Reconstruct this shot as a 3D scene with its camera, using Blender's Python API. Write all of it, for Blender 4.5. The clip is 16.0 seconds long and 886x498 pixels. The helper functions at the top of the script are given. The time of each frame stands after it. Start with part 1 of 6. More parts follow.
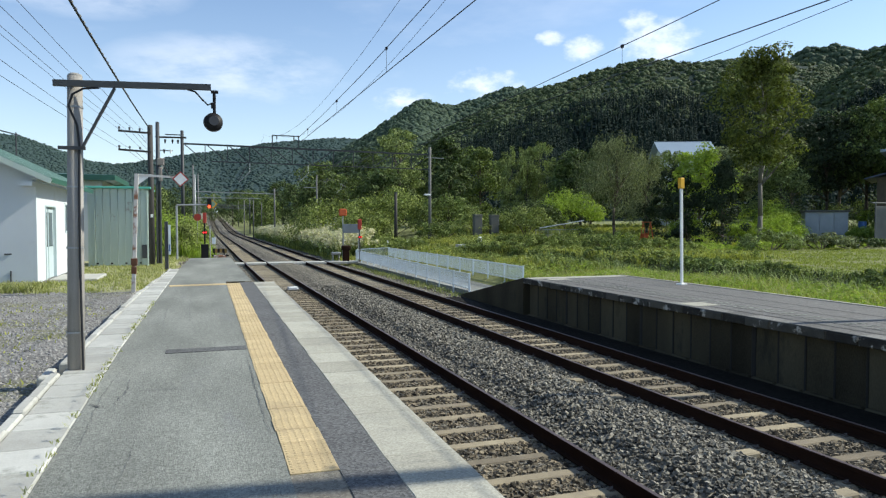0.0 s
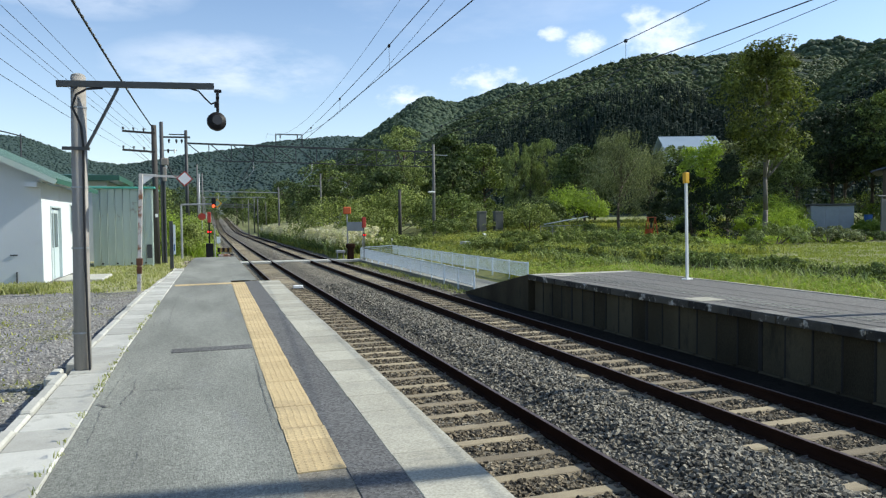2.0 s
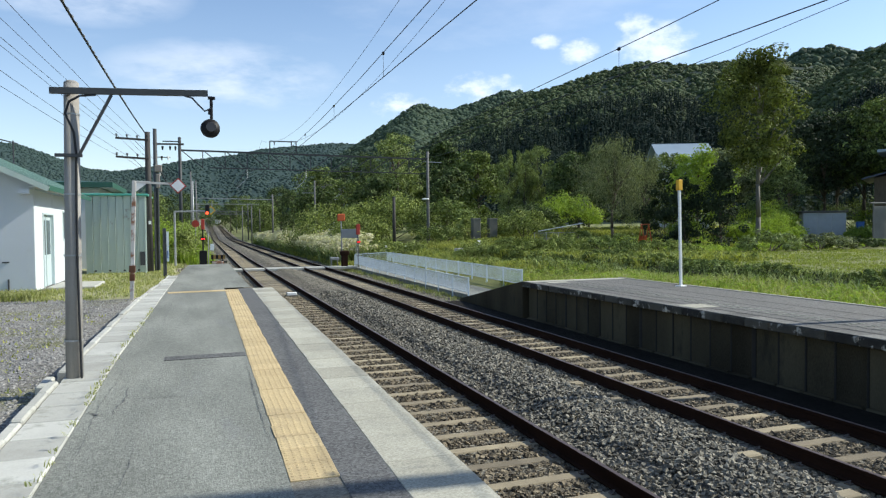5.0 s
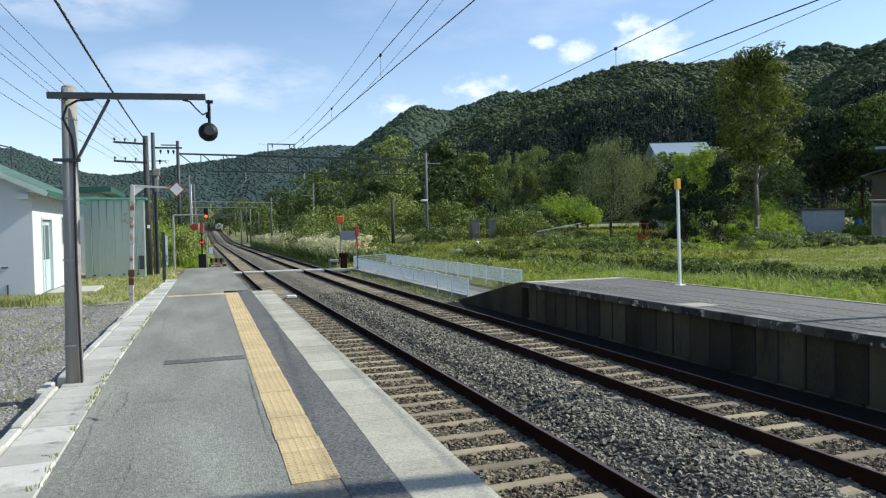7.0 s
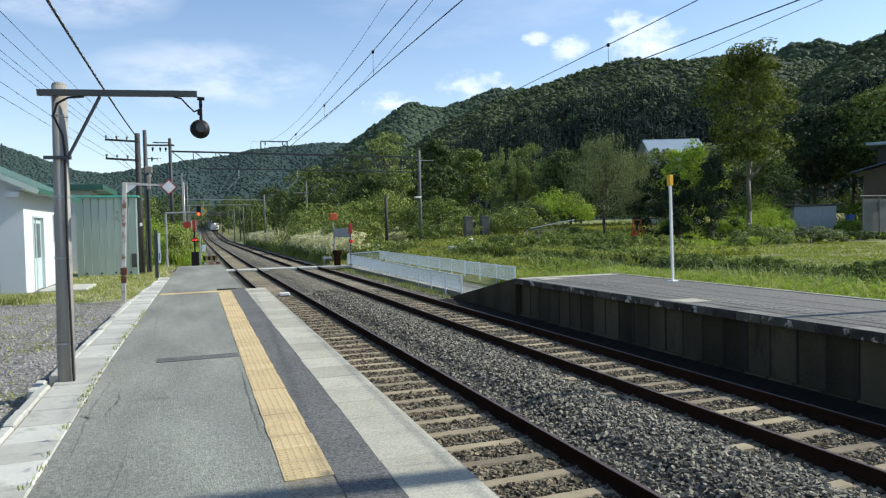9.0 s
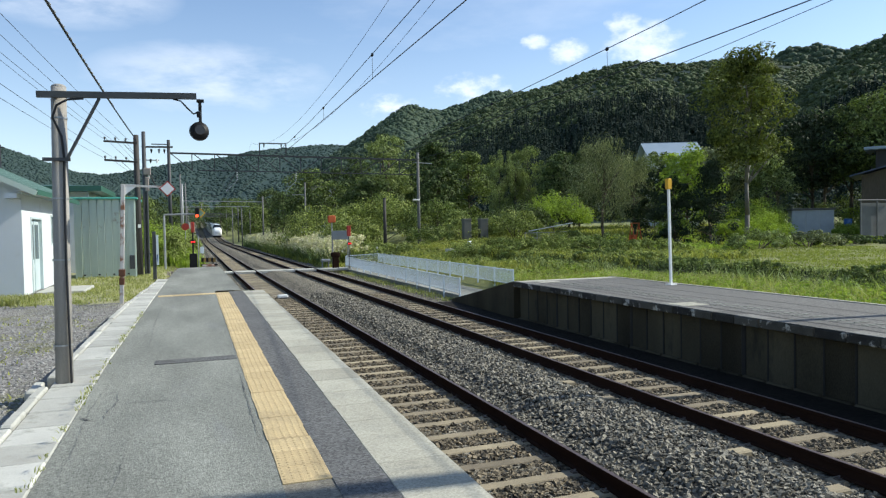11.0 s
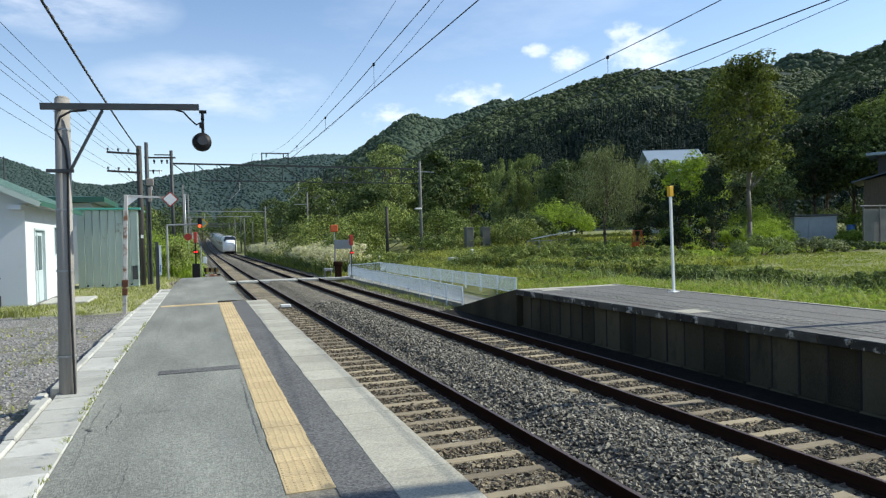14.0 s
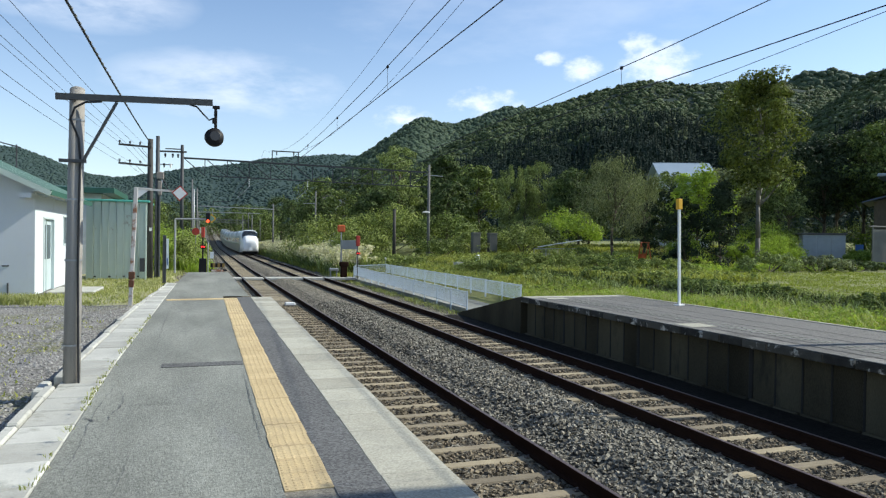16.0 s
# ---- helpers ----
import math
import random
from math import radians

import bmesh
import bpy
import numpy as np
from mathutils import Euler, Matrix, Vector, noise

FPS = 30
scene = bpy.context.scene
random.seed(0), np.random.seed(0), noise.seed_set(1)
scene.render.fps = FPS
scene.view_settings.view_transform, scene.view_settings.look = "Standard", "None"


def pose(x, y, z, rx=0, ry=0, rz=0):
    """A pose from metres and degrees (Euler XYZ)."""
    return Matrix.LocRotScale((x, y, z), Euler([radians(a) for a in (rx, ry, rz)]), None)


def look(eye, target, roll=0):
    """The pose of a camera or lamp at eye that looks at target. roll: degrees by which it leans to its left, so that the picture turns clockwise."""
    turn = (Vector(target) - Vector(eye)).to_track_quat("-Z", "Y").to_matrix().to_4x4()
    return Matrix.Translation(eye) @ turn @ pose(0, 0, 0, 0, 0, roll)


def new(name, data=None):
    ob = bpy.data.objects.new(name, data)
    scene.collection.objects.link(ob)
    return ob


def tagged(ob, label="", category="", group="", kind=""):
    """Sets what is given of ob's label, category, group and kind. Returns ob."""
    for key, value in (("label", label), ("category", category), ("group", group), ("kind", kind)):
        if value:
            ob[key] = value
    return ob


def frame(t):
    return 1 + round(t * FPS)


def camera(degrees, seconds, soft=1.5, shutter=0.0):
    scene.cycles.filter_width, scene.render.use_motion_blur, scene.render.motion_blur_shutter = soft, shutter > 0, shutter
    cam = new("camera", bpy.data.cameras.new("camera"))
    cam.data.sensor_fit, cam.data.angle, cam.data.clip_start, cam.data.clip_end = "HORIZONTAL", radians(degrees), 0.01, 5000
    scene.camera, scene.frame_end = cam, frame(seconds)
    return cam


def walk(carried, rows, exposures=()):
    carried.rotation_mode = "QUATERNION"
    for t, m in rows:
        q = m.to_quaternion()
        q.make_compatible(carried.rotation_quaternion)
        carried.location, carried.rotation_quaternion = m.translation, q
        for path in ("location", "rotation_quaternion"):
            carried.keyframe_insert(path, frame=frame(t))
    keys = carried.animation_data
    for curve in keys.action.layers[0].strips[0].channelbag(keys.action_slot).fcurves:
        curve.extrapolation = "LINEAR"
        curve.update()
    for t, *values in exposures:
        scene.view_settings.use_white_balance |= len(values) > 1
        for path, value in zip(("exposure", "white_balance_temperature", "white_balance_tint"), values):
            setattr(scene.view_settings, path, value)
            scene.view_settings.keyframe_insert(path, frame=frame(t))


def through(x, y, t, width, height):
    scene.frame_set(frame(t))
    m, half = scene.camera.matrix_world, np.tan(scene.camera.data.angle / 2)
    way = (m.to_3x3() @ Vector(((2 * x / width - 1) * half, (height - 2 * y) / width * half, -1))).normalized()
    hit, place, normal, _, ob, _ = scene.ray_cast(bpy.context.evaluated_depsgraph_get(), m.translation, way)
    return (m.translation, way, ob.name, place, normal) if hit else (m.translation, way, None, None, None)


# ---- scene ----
cam = camera(64.2, 16.0, soft=1.25)
# eye height 1.74 m over the platform; columns: seconds, place, tilt, lean, turn
PATH = [
    (0.0, 0.001, -0.007, 1.736, -2.115, 0.008, 18.895),
    (0.5, 0.001, 0.012, 1.737, -2.438, -0.759, 18.627),
    (1.0, -0.000, 0.003, 1.731, -2.422, -0.860, 18.381),
    (1.5, 0.002, 0.012, 1.740, -2.385, -0.552, 18.279),
    (2.0, 0.002, 0.010, 1.734, -2.342, -0.532, 18.537),
    (2.5, 0.008, 0.020, 1.732, -2.257, -0.635, 18.766),
    (3.0, 0.006, 0.017, 1.735, -2.157, -0.907, 18.907),
    (3.5, 0.009, 0.021, 1.738, -2.235, -0.909, 18.900),
    (4.0, 0.006, 0.025, 1.738, -1.966, -0.487, 19.013),
    (6.5, 0.005, -0.007, 1.730, -1.724, -0.853, 19.025),
    (7.0, 0.005, 0.006, 1.737, -1.688, -1.071, 19.088),
    (7.5, 0.007, 0.005, 1.734, -1.819, -0.895, 19.167),
    (8.0, 0.012, -0.001, 1.733, -1.895, -0.947, 19.346),
    (8.5, 0.013, -0.001, 1.738, -1.907, -1.079, 19.478),
    (9.0, 0.014, 0.001, 1.732, -1.940, -1.254, 19.589),
    (11.5, 0.005, -0.008, 1.740, -1.579, -1.015, 19.710),
    (12.0, 0.004, -0.018, 1.738, -1.359, -1.003, 19.548),
    (12.5, 0.006, -0.016, 1.729, -1.248, -1.059, 19.491),
    (13.0, 0.006, -0.007, 1.741, -1.088, -1.095, 19.472),
    (13.5, 0.006, -0.012, 1.738, -1.042, -1.313, 19.567),
    (14.0, 0.005, -0.017, 1.741, -1.040, -1.410, 19.549),
    (14.5, 0.004, -0.028, 1.735, -0.975, -1.329, 19.501),
    (15.0, -0.000, -0.018, 1.732, -0.983, -0.341, 19.285),
    (15.5, -0.008, -0.008, 1.736, -0.798, 1.057, 19.230),
    (16.0, -0.007, -0.020, 1.737, -0.691, 0.789, 19.047),
]


def eye_pose(x, y, z, tilt, lean, turn):
    return pose(x, y, z) @ pose(0, 0, 0, 0, 0, -turn) @ pose(0, 0, 0, 90 + tilt) @ pose(0, 0, 0, 0, 0, lean)


walk(cam, [(t, eye_pose(*row)) for t, *row in PATH])
scene.view_settings.exposure = 0.30

# ---- sky and sun ----
SUN_AZ, SUN_EL = 96.0, 39.0  # clockwise from +y, above the horizon
world = bpy.data.worlds.new("sky")
scene.world = world
world.use_nodes = True
wn, wl = world.node_tree.nodes, world.node_tree.links
wn.clear()
w_out = wn.new("ShaderNodeOutputWorld")
w_bg = wn.new("ShaderNodeBackground")
w_sky = wn.new("ShaderNodeTexSky")
w_sky.sky_type, w_sky.sun_disc = "NISHITA", False
w_sky.sun_elevation, w_sky.sun_rotation = radians(SUN_EL), radians(SUN_AZ)
w_sky.air_density, w_sky.dust_density, w_sky.ozone_density = 1.0, 0.25, 2.6
w_bg.inputs["Strength"].default_value = 0.143
w_co = wn.new("ShaderNodeTexCoord")


def w_math(op, a, b=None, c=None):
    n = wn.new("ShaderNodeMath")
    n.operation = op
    for k, v in enumerate((a, b, c)):
        if v is None:
            continue
        if isinstance(v, (int, float)):
            n.inputs[k].default_value = v
        else:
            wl.new(v, n.inputs[k])
    return n.outputs[0]


def w_noise(scale, detail, stretch):
    m = wn.new("ShaderNodeMapping")
    m.inputs["Scale"].default_value = stretch
    wl.new(w_co.outputs["Generated"], m.inputs[0])
    n = wn.new("ShaderNodeTexNoise")
    n.inputs["Scale"].default_value, n.inputs["Detail"].default_value = scale, detail
    n.inputs["Roughness"].default_value = 0.6
    wl.new(m.outputs[0], n.inputs["Vector"])
    return n.outputs["Fac"]


def w_ramp(v, a, b):
    n = wn.new("ShaderNodeMapRange")
    n.interpolation_type = "SMOOTHSTEP"
    n.inputs["From Min"].default_value, n.inputs["From Max"].default_value = a, b
    wl.new(v, n.inputs["Value"])
    return n.outputs[0]


def w_puff(az, el, wide, high):
    """A soft mask round one direction of the sky."""
    d = Vector((math.sin(radians(az)) * math.cos(radians(el)), math.cos(radians(az)) * math.cos(radians(el)), math.sin(radians(el))))
    side = Vector((math.cos(radians(az)), -math.sin(radians(az)), 0))
    up = side.cross(d)
    outs = []
    for axis, size in ((side, wide), (up, high)):
        n = wn.new("ShaderNodeVectorMath")
        n.operation = "DOT_PRODUCT"
        wl.new(w_co.outputs["Generated"], n.inputs[0])
        n.inputs[1].default_value = axis
        off = w_math("SUBTRACT", n.outputs["Value"], 0.0)
        outs.append(w_math("POWER", w_math("ABSOLUTE", w_math("DIVIDE", off, radians(size))), 2.0))
    n = wn.new("ShaderNodeVectorMath")
    n.operation = "DOT_PRODUCT"
    wl.new(w_co.outputs["Generated"], n.inputs[0])
    n.inputs[1].default_value = d
    ahead = w_ramp(n.outputs["Value"], 0.5, 0.8)
    r = w_math("SUBTRACT", 1.0, w_math("ADD", outs[0], outs[1]))
    return w_math("MULTIPLY", w_math("MAXIMUM", r, 0.0), ahead)


puffs = [(35.8, 13.7, 3.6, 2.0), (29.9, 13.5, 2.0, 1.2), (22.4, 10.9, 4.2, 1.6), (15.6, 9.6, 3.0, 1.3), (34.2, 15.3, 1.6, 1.0), (27.5, 14.3, 1.4, 0.8)]
mask = None
for p in puffs:
    q = w_math("MULTIPLY", w_puff(*p), 0.66 if p[1] < 12 else 0.9)
    mask = q if mask is None else w_math("MAXIMUM", mask, q)
fine = w_noise(34.0, 8.0, (1, 1, 1.7))
cumulus = w_ramp(w_math("MULTIPLY_ADD", mask, 1.0, w_math("MULTIPLY", fine, 1.9)), 1.12, 2.0)
cumulus = w_math("MULTIPLY", cumulus, w_ramp(mask, 0.0, 0.25))
veil = w_ramp(w_noise(2.6, 6.0, (1, 1, 3.5)), 0.42, 0.80)
veil = w_math("MULTIPLY", veil, 0.22)
for wisp in ((2.0, 11.5, 10.0, 3.2), (-9.0, 17.0, 9.0, 3.0)):
    soft_edge = w_math("MULTIPLY", w_puff(*wisp), w_ramp(w_noise(7.0, 6.0, (1, 1, 3.0)), 0.3, 0.7))
    veil = w_math("MAXIMUM", veil, w_math("MULTIPLY", soft_edge, 0.55))
w_sep = wn.new("ShaderNodeSeparateXYZ")
wl.new(w_co.outputs["Generated"], w_sep.inputs[0])
low = w_math("SUBTRACT", 1.0, w_ramp(w_sep.outputs["Z"], 0.0, 0.36))
haze = w_math("MULTIPLY", low, 0.16)
cover = w_math("MINIMUM", w_math("ADD", w_math("MAXIMUM", veil, haze), w_math("MULTIPLY", cumulus, 0.66)), 0.92)
w_mix = wn.new("ShaderNodeMix")
w_mix.data_type = "RGBA"
w_mix.inputs["B"].default_value = (6.9, 7.3, 7.9, 1)
wl.new(cover, w_mix.inputs["Factor"])
wl.new(w_sky.outputs[0], w_mix.inputs["A"])
wl.new(w_mix.outputs["Result"], w_bg.inputs["Color"])
wl.new(w_bg.outputs[0], w_out.inputs[0])

sun = new("sun", bpy.data.lights.new("sun", "SUN"))
sun.data.energy, sun.data.angle, sun.data.color = 5.0, radians(0.55), (0.98, 0.96, 0.85)
sun_way = Vector((math.sin(radians(SUN_AZ)) * math.cos(radians(SUN_EL)), math.cos(radians(SUN_AZ)) * math.cos(radians(SUN_EL)), math.sin(radians(SUN_EL))))
sun.matrix_world = look(sun_way * 60, (0, 0, 0))

# ---- materials ----
def mat(name, base, dark=None, rough=0.7, scale=6.0, fine=60.0, bump=0.2, metal=0.0, spread=0.5, island=0.0, per_object=0.0,
        spots=None, stretch=(1, 1, 1), depth=0.01, local=False, spot_level=(0.56, 0.7), spot_scale=0.8, speck=0.0, speck_scale=60.0, gloss=0.5):
    """A surface with large and fine variation, a second colour for stains, and relief."""
    m = bpy.data.materials.new(name)
    m.use_nodes = True
    n, l = m.node_tree.nodes, m.node_tree.links
    b = n["Principled BSDF"]
    dark = dark or tuple(c * 0.6 for c in base)
    co = n.new("ShaderNodeTexCoord")
    if local:
        src = co.outputs["Object"]
    else:
        g = n.new("ShaderNodeNewGeometry")
        src = g.outputs["Position"]
    mp = n.new("ShaderNodeMapping")
    mp.inputs["Scale"].default_value = stretch
    l.new(src, mp.inputs[0])
    big = n.new("ShaderNodeTexNoise")
    big.inputs["Scale"].default_value, big.inputs["Detail"].default_value = scale, 6
    small = n.new("ShaderNodeTexNoise")
    small.inputs["Scale"].default_value, small.inputs["Detail"].default_value = fine, 5
    small.inputs["Roughness"].default_value = 0.7
    for k in (big, small):
        l.new(mp.outputs[0], k.inputs["Vector"])
    add = n.new("ShaderNodeMath")
    add.operation = "MULTIPLY_ADD"
    l.new(big.outputs["Fac"], add.inputs[0])
    add.inputs[1].default_value = 0.55
    half = n.new("ShaderNodeMath")
    half.operation = "MULTIPLY"
    l.new(small.outputs["Fac"], half.inputs[0])
    half.inputs[1].default_value = 0.45
    l.new(half.outputs[0], add.inputs[2])
    last = add.outputs[0]
    if island or per_object:
        if island:
            gi = n.new("ShaderNodeNewGeometry")
            rnd, amount = gi.outputs["Random Per Island"], island
        else:
            oi = n.new("ShaderNodeObjectInfo")
            rnd, amount = oi.outputs["Random"], per_object
        e = n.new("ShaderNodeMath")
        e.operation = "MULTIPLY_ADD"
        l.new(rnd, e.inputs[0])
        e.inputs[1].default_value = amount
        l.new(last, e.inputs[2])
        e2 = n.new("ShaderNodeMath")
        e2.operation = "SUBTRACT"
        l.new(e.outputs[0], e2.inputs[0])
        e2.inputs[1].default_value = amount / 2
        last = e2.outputs[0]
    r = n.new("ShaderNodeMapRange")
    r.inputs["From Min"].default_value, r.inputs["From Max"].default_value = 0.5 - spread / 2, 0.5 + spread / 2
    l.new(last, r.inputs["Value"])
    mix = n.new("ShaderNodeMix")
    mix.data_type = "RGBA"
    mix.inputs["A"].default_value, mix.inputs["B"].default_value = (*dark, 1), (*base, 1)
    l.new(r.outputs[0], mix.inputs["Factor"])
    colour = mix.outputs["Result"]
    if spots:
        st = n.new("ShaderNodeTexNoise")
        st.inputs["Scale"].default_value, st.inputs["Detail"].default_value = spot_scale, 8
        st.inputs["Roughness"].default_value = 0.7
        l.new(mp.outputs[0], st.inputs["Vector"])
        sr = n.new("ShaderNodeMapRange")
        sr.inputs["From Min"].default_value, sr.inputs["From Max"].default_value = spot_level
        l.new(st.outputs["Fac"], sr.inputs["Value"])
        sm = n.new("ShaderNodeMix")
        sm.data_type = "RGBA"
        l.new(sr.outputs[0], sm.inputs["Factor"])
        l.new(colour, sm.inputs["A"])
        sm.inputs["B"].default_value = (*spots, 1)
        colour = sm.outputs["Result"]
    if speck:
        vo = n.new("ShaderNodeTexVoronoi")
        vo.inputs["Scale"].default_value = speck_scale
        l.new(src, vo.inputs["Vector"])
        gr = n.new("ShaderNodeSeparateColor")
        l.new(vo.outputs["Color"], gr.inputs[0])
        vr = n.new("ShaderNodeMapRange")
        vr.inputs["To Min"].default_value, vr.inputs["To Max"].default_value = 1 - speck, 1 + speck
        l.new(gr.outputs[0], vr.inputs["Value"])
        hv = n.new("ShaderNodeHueSaturation")
        l.new(colour, hv.inputs["Color"])
        l.new(vr.outputs[0], hv.inputs["Value"])
        colour = hv.outputs["Color"]
    b.inputs["Specular IOR Level"].default_value = gloss
    l.new(colour, b.inputs["Base Color"])
    b.inputs["Roughness"].default_value, b.inputs["Metallic"].default_value = rough, metal
    if bump:
        bp = n.new("ShaderNodeBump")
        bp.inputs["Strength"].default_value, bp.inputs["Distance"].default_value = bump, depth
        l.new(small.outputs["Fac"], bp.inputs["Height"])
        l.new(bp.outputs[0], b.inputs["Normal"])
    return m


def leaf_mat(name, base, dark, through=0.35, spread=0.8, relief=0.0):
    """Leaves: a tone for each leaf or clump, some light coming through."""
    m = bpy.data.materials.new(name)
    m.use_nodes = True
    n, l = m.node_tree.nodes, m.node_tree.links
    b, out = n["Principled BSDF"], n["Material Output"]
    g = n.new("ShaderNodeNewGeometry")
    nz = n.new("ShaderNodeTexNoise")
    nz.inputs["Scale"].default_value, nz.inputs["Detail"].default_value = 0.7, 6
    nz.inputs["Roughness"].default_value = 0.75
    l.new(g.outputs["Position"], nz.inputs["Vector"])
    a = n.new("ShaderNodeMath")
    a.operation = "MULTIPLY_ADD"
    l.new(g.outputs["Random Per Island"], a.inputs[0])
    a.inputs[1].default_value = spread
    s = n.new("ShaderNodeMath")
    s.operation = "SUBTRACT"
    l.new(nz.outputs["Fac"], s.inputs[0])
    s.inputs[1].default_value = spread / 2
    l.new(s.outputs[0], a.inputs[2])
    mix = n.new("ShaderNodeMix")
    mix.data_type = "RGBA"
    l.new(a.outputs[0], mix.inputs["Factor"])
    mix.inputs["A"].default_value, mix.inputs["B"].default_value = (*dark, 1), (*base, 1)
    l.new(mix.outputs["Result"], b.inputs["Base Color"])
    b.inputs["Roughness"].default_value = 0.7
    b.inputs["Specular IOR Level"].default_value = 0.12
    if relief:
        tx = n.new("ShaderNodeTexNoise")
        tx.inputs["Scale"].default_value, tx.inputs["Detail"].default_value = 0.9 / relief, 6
        tx.inputs["Roughness"].default_value = 0.7
        l.new(g.outputs["Position"], tx.inputs["Vector"])
        bp = n.new("ShaderNodeBump")
        bp.inputs["Strength"].default_value, bp.inputs["Distance"].default_value = 1.0, 2.2 * relief
        l.new(tx.outputs["Fac"], bp.inputs["Height"])
        l.new(bp.outputs[0], b.inputs["Normal"])
    t = n.new("ShaderNodeBsdfTranslucent")
    bright = n.new("ShaderNodeMix")
    bright.data_type, bright.blend_type = "RGBA", "MULTIPLY"
    bright.inputs["Factor"].default_value = 1.0
    l.new(mix.outputs["Result"], bright.inputs["A"])
    bright.inputs["B"].default_value = (1.15, 1.3, 0.5, 1)
    l.new(bright.outputs["Result"], t.inputs["Color"])
    ms = n.new("ShaderNodeMixShader")
    ms.inputs[0].default_value = through
    l.new(b.outputs[0], ms.inputs[1])
    l.new(t.outputs[0], ms.inputs[2])
    l.new(ms.outputs[0], out.inputs[0])
    return m


def glow(name, colour, strength):
    m = bpy.data.materials.new(name)
    m.use_nodes = True
    b = m.node_tree.nodes["Principled BSDF"]
    b.inputs["Base Color"].default_value = (*colour, 1)
    b.inputs["Emission Color"].default_value = (*colour, 1)
    b.inputs["Emission Strength"].default_value = strength
    return m


def plain(name, colour, rough=0.5, metal=0.0, gloss=0.4):
    return mat(name, colour, tuple(c * 0.78 for c in colour), rough=rough, metal=metal, scale=3, fine=40, bump=0.05, gloss=gloss)


M_ASPHALT = mat("worn_asphalt", (0.290, 0.298, 0.262), (0.118, 0.122, 0.108), 0.92, 0.6, 40, 0.9, spread=0.34, spots=(0.20, 0.205, 0.198), spot_scale=0.45, depth=0.006, speck=0.26, speck_scale=62, gloss=0.2, stretch=(1.6, 0.45, 1))
M_ASPHALT_DARK = mat("patched_asphalt", (0.145, 0.145, 0.142), (0.085, 0.085, 0.084), 0.92, 0.8, 50, 0.5, depth=0.005, speck=0.4, speck_scale=50, gloss=0.2)
M_CONC = mat("pale_concrete", (0.44, 0.425, 0.350), (0.30, 0.285, 0.23), 0.9, 1.6, 40, 0.4, per_object=0.35, depth=0.005, spots=(0.29, 0.285, 0.24), spot_scale=1.3, spot_level=(0.5, 0.72), speck=0.18, speck_scale=70, gloss=0.2)
M_KERB = mat("kerb_concrete", (0.52, 0.515, 0.465), (0.31, 0.305, 0.27), 0.9, 3.0, 50, 0.6, per_object=0.4, depth=0.006, spots=(0.25, 0.25, 0.21), spot_scale=3.0)
# Stained wall concrete, its base also darkened to deepen the wall's shade.
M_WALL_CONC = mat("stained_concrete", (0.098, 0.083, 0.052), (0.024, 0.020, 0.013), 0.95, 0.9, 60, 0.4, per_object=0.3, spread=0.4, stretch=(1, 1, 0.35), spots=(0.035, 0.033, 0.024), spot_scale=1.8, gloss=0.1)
# Stains and the shade under the lip both go into this dark edge colour.
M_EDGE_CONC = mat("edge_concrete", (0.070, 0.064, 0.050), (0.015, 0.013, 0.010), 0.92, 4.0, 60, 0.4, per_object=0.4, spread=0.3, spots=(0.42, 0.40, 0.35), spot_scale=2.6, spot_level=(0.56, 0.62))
M_TACTILE = mat("yellow_paving", (0.56, 0.435, 0.245), (0.42, 0.32, 0.175), 0.85, 3.0, 60, 0.3, per_object=0.25, spots=(0.37, 0.29, 0.17), spot_scale=1.6, spot_level=(0.5, 0.7), depth=0.003, speck=0.12, speck_scale=90, gloss=0.25)
M_BALLAST = mat("ballast_stone", (0.335, 0.308, 0.242), (0.014, 0.013, 0.010), 0.9, 9.0, 70, 0.5, island=0.9, spread=1.0)
M_BALLAST_BROWN = mat("rusty_ballast_stone", (0.265, 0.215, 0.140), (0.016, 0.013, 0.009), 0.9, 9.0, 70, 0.5, island=0.9, spread=1.0)
M_BED = mat("ballast_bed", (0.25, 0.23, 0.185), (0.07, 0.062, 0.048), 0.95, 3.0, 14, 1.0, spread=0.4, depth=0.08, speck=0.85, speck_scale=19, gloss=0.1)
M_RUST = mat("rusty_rail_steel", (0.038, 0.019, 0.012), (0.014, 0.008, 0.006), 0.95, 4, 60, 0.2, stretch=(1, 0.3, 1), gloss=0.05)
M_RAILHEAD = mat("worn_rail_head", (0.15, 0.105, 0.088), (0.08, 0.054, 0.045), 0.45, 3, 50, 0.05, metal=0.5, stretch=(1, 0.2, 1))
M_SLEEPER = mat("sleeper_concrete", (0.34, 0.285, 0.185), (0.145, 0.12, 0.082), 0.92, 3.0, 80, 0.35, per_object=0.5, spots=(0.20, 0.16, 0.12), spot_scale=4.0)
M_POLE_CONC = mat("grey_pole_concrete", (0.17, 0.17, 0.165), (0.10, 0.10, 0.095), 0.85, 2, 40, 0.2)
M_CLIP = mat("clip_steel", (0.20, 0.175, 0.15), (0.08, 0.06, 0.05), 0.55, 6, 60, 0.1, metal=0.4)
M_GRAVEL = mat("yard_gravel", (0.30, 0.29, 0.27), (0.13, 0.125, 0.115), 0.95, 1.2, 40, 0.8, spread=0.45, spots=(0.17, 0.17, 0.09), spot_scale=0.55, depth=0.03, spot_level=(0.5, 0.66), speck=0.5, speck_scale=30, gloss=0.1)
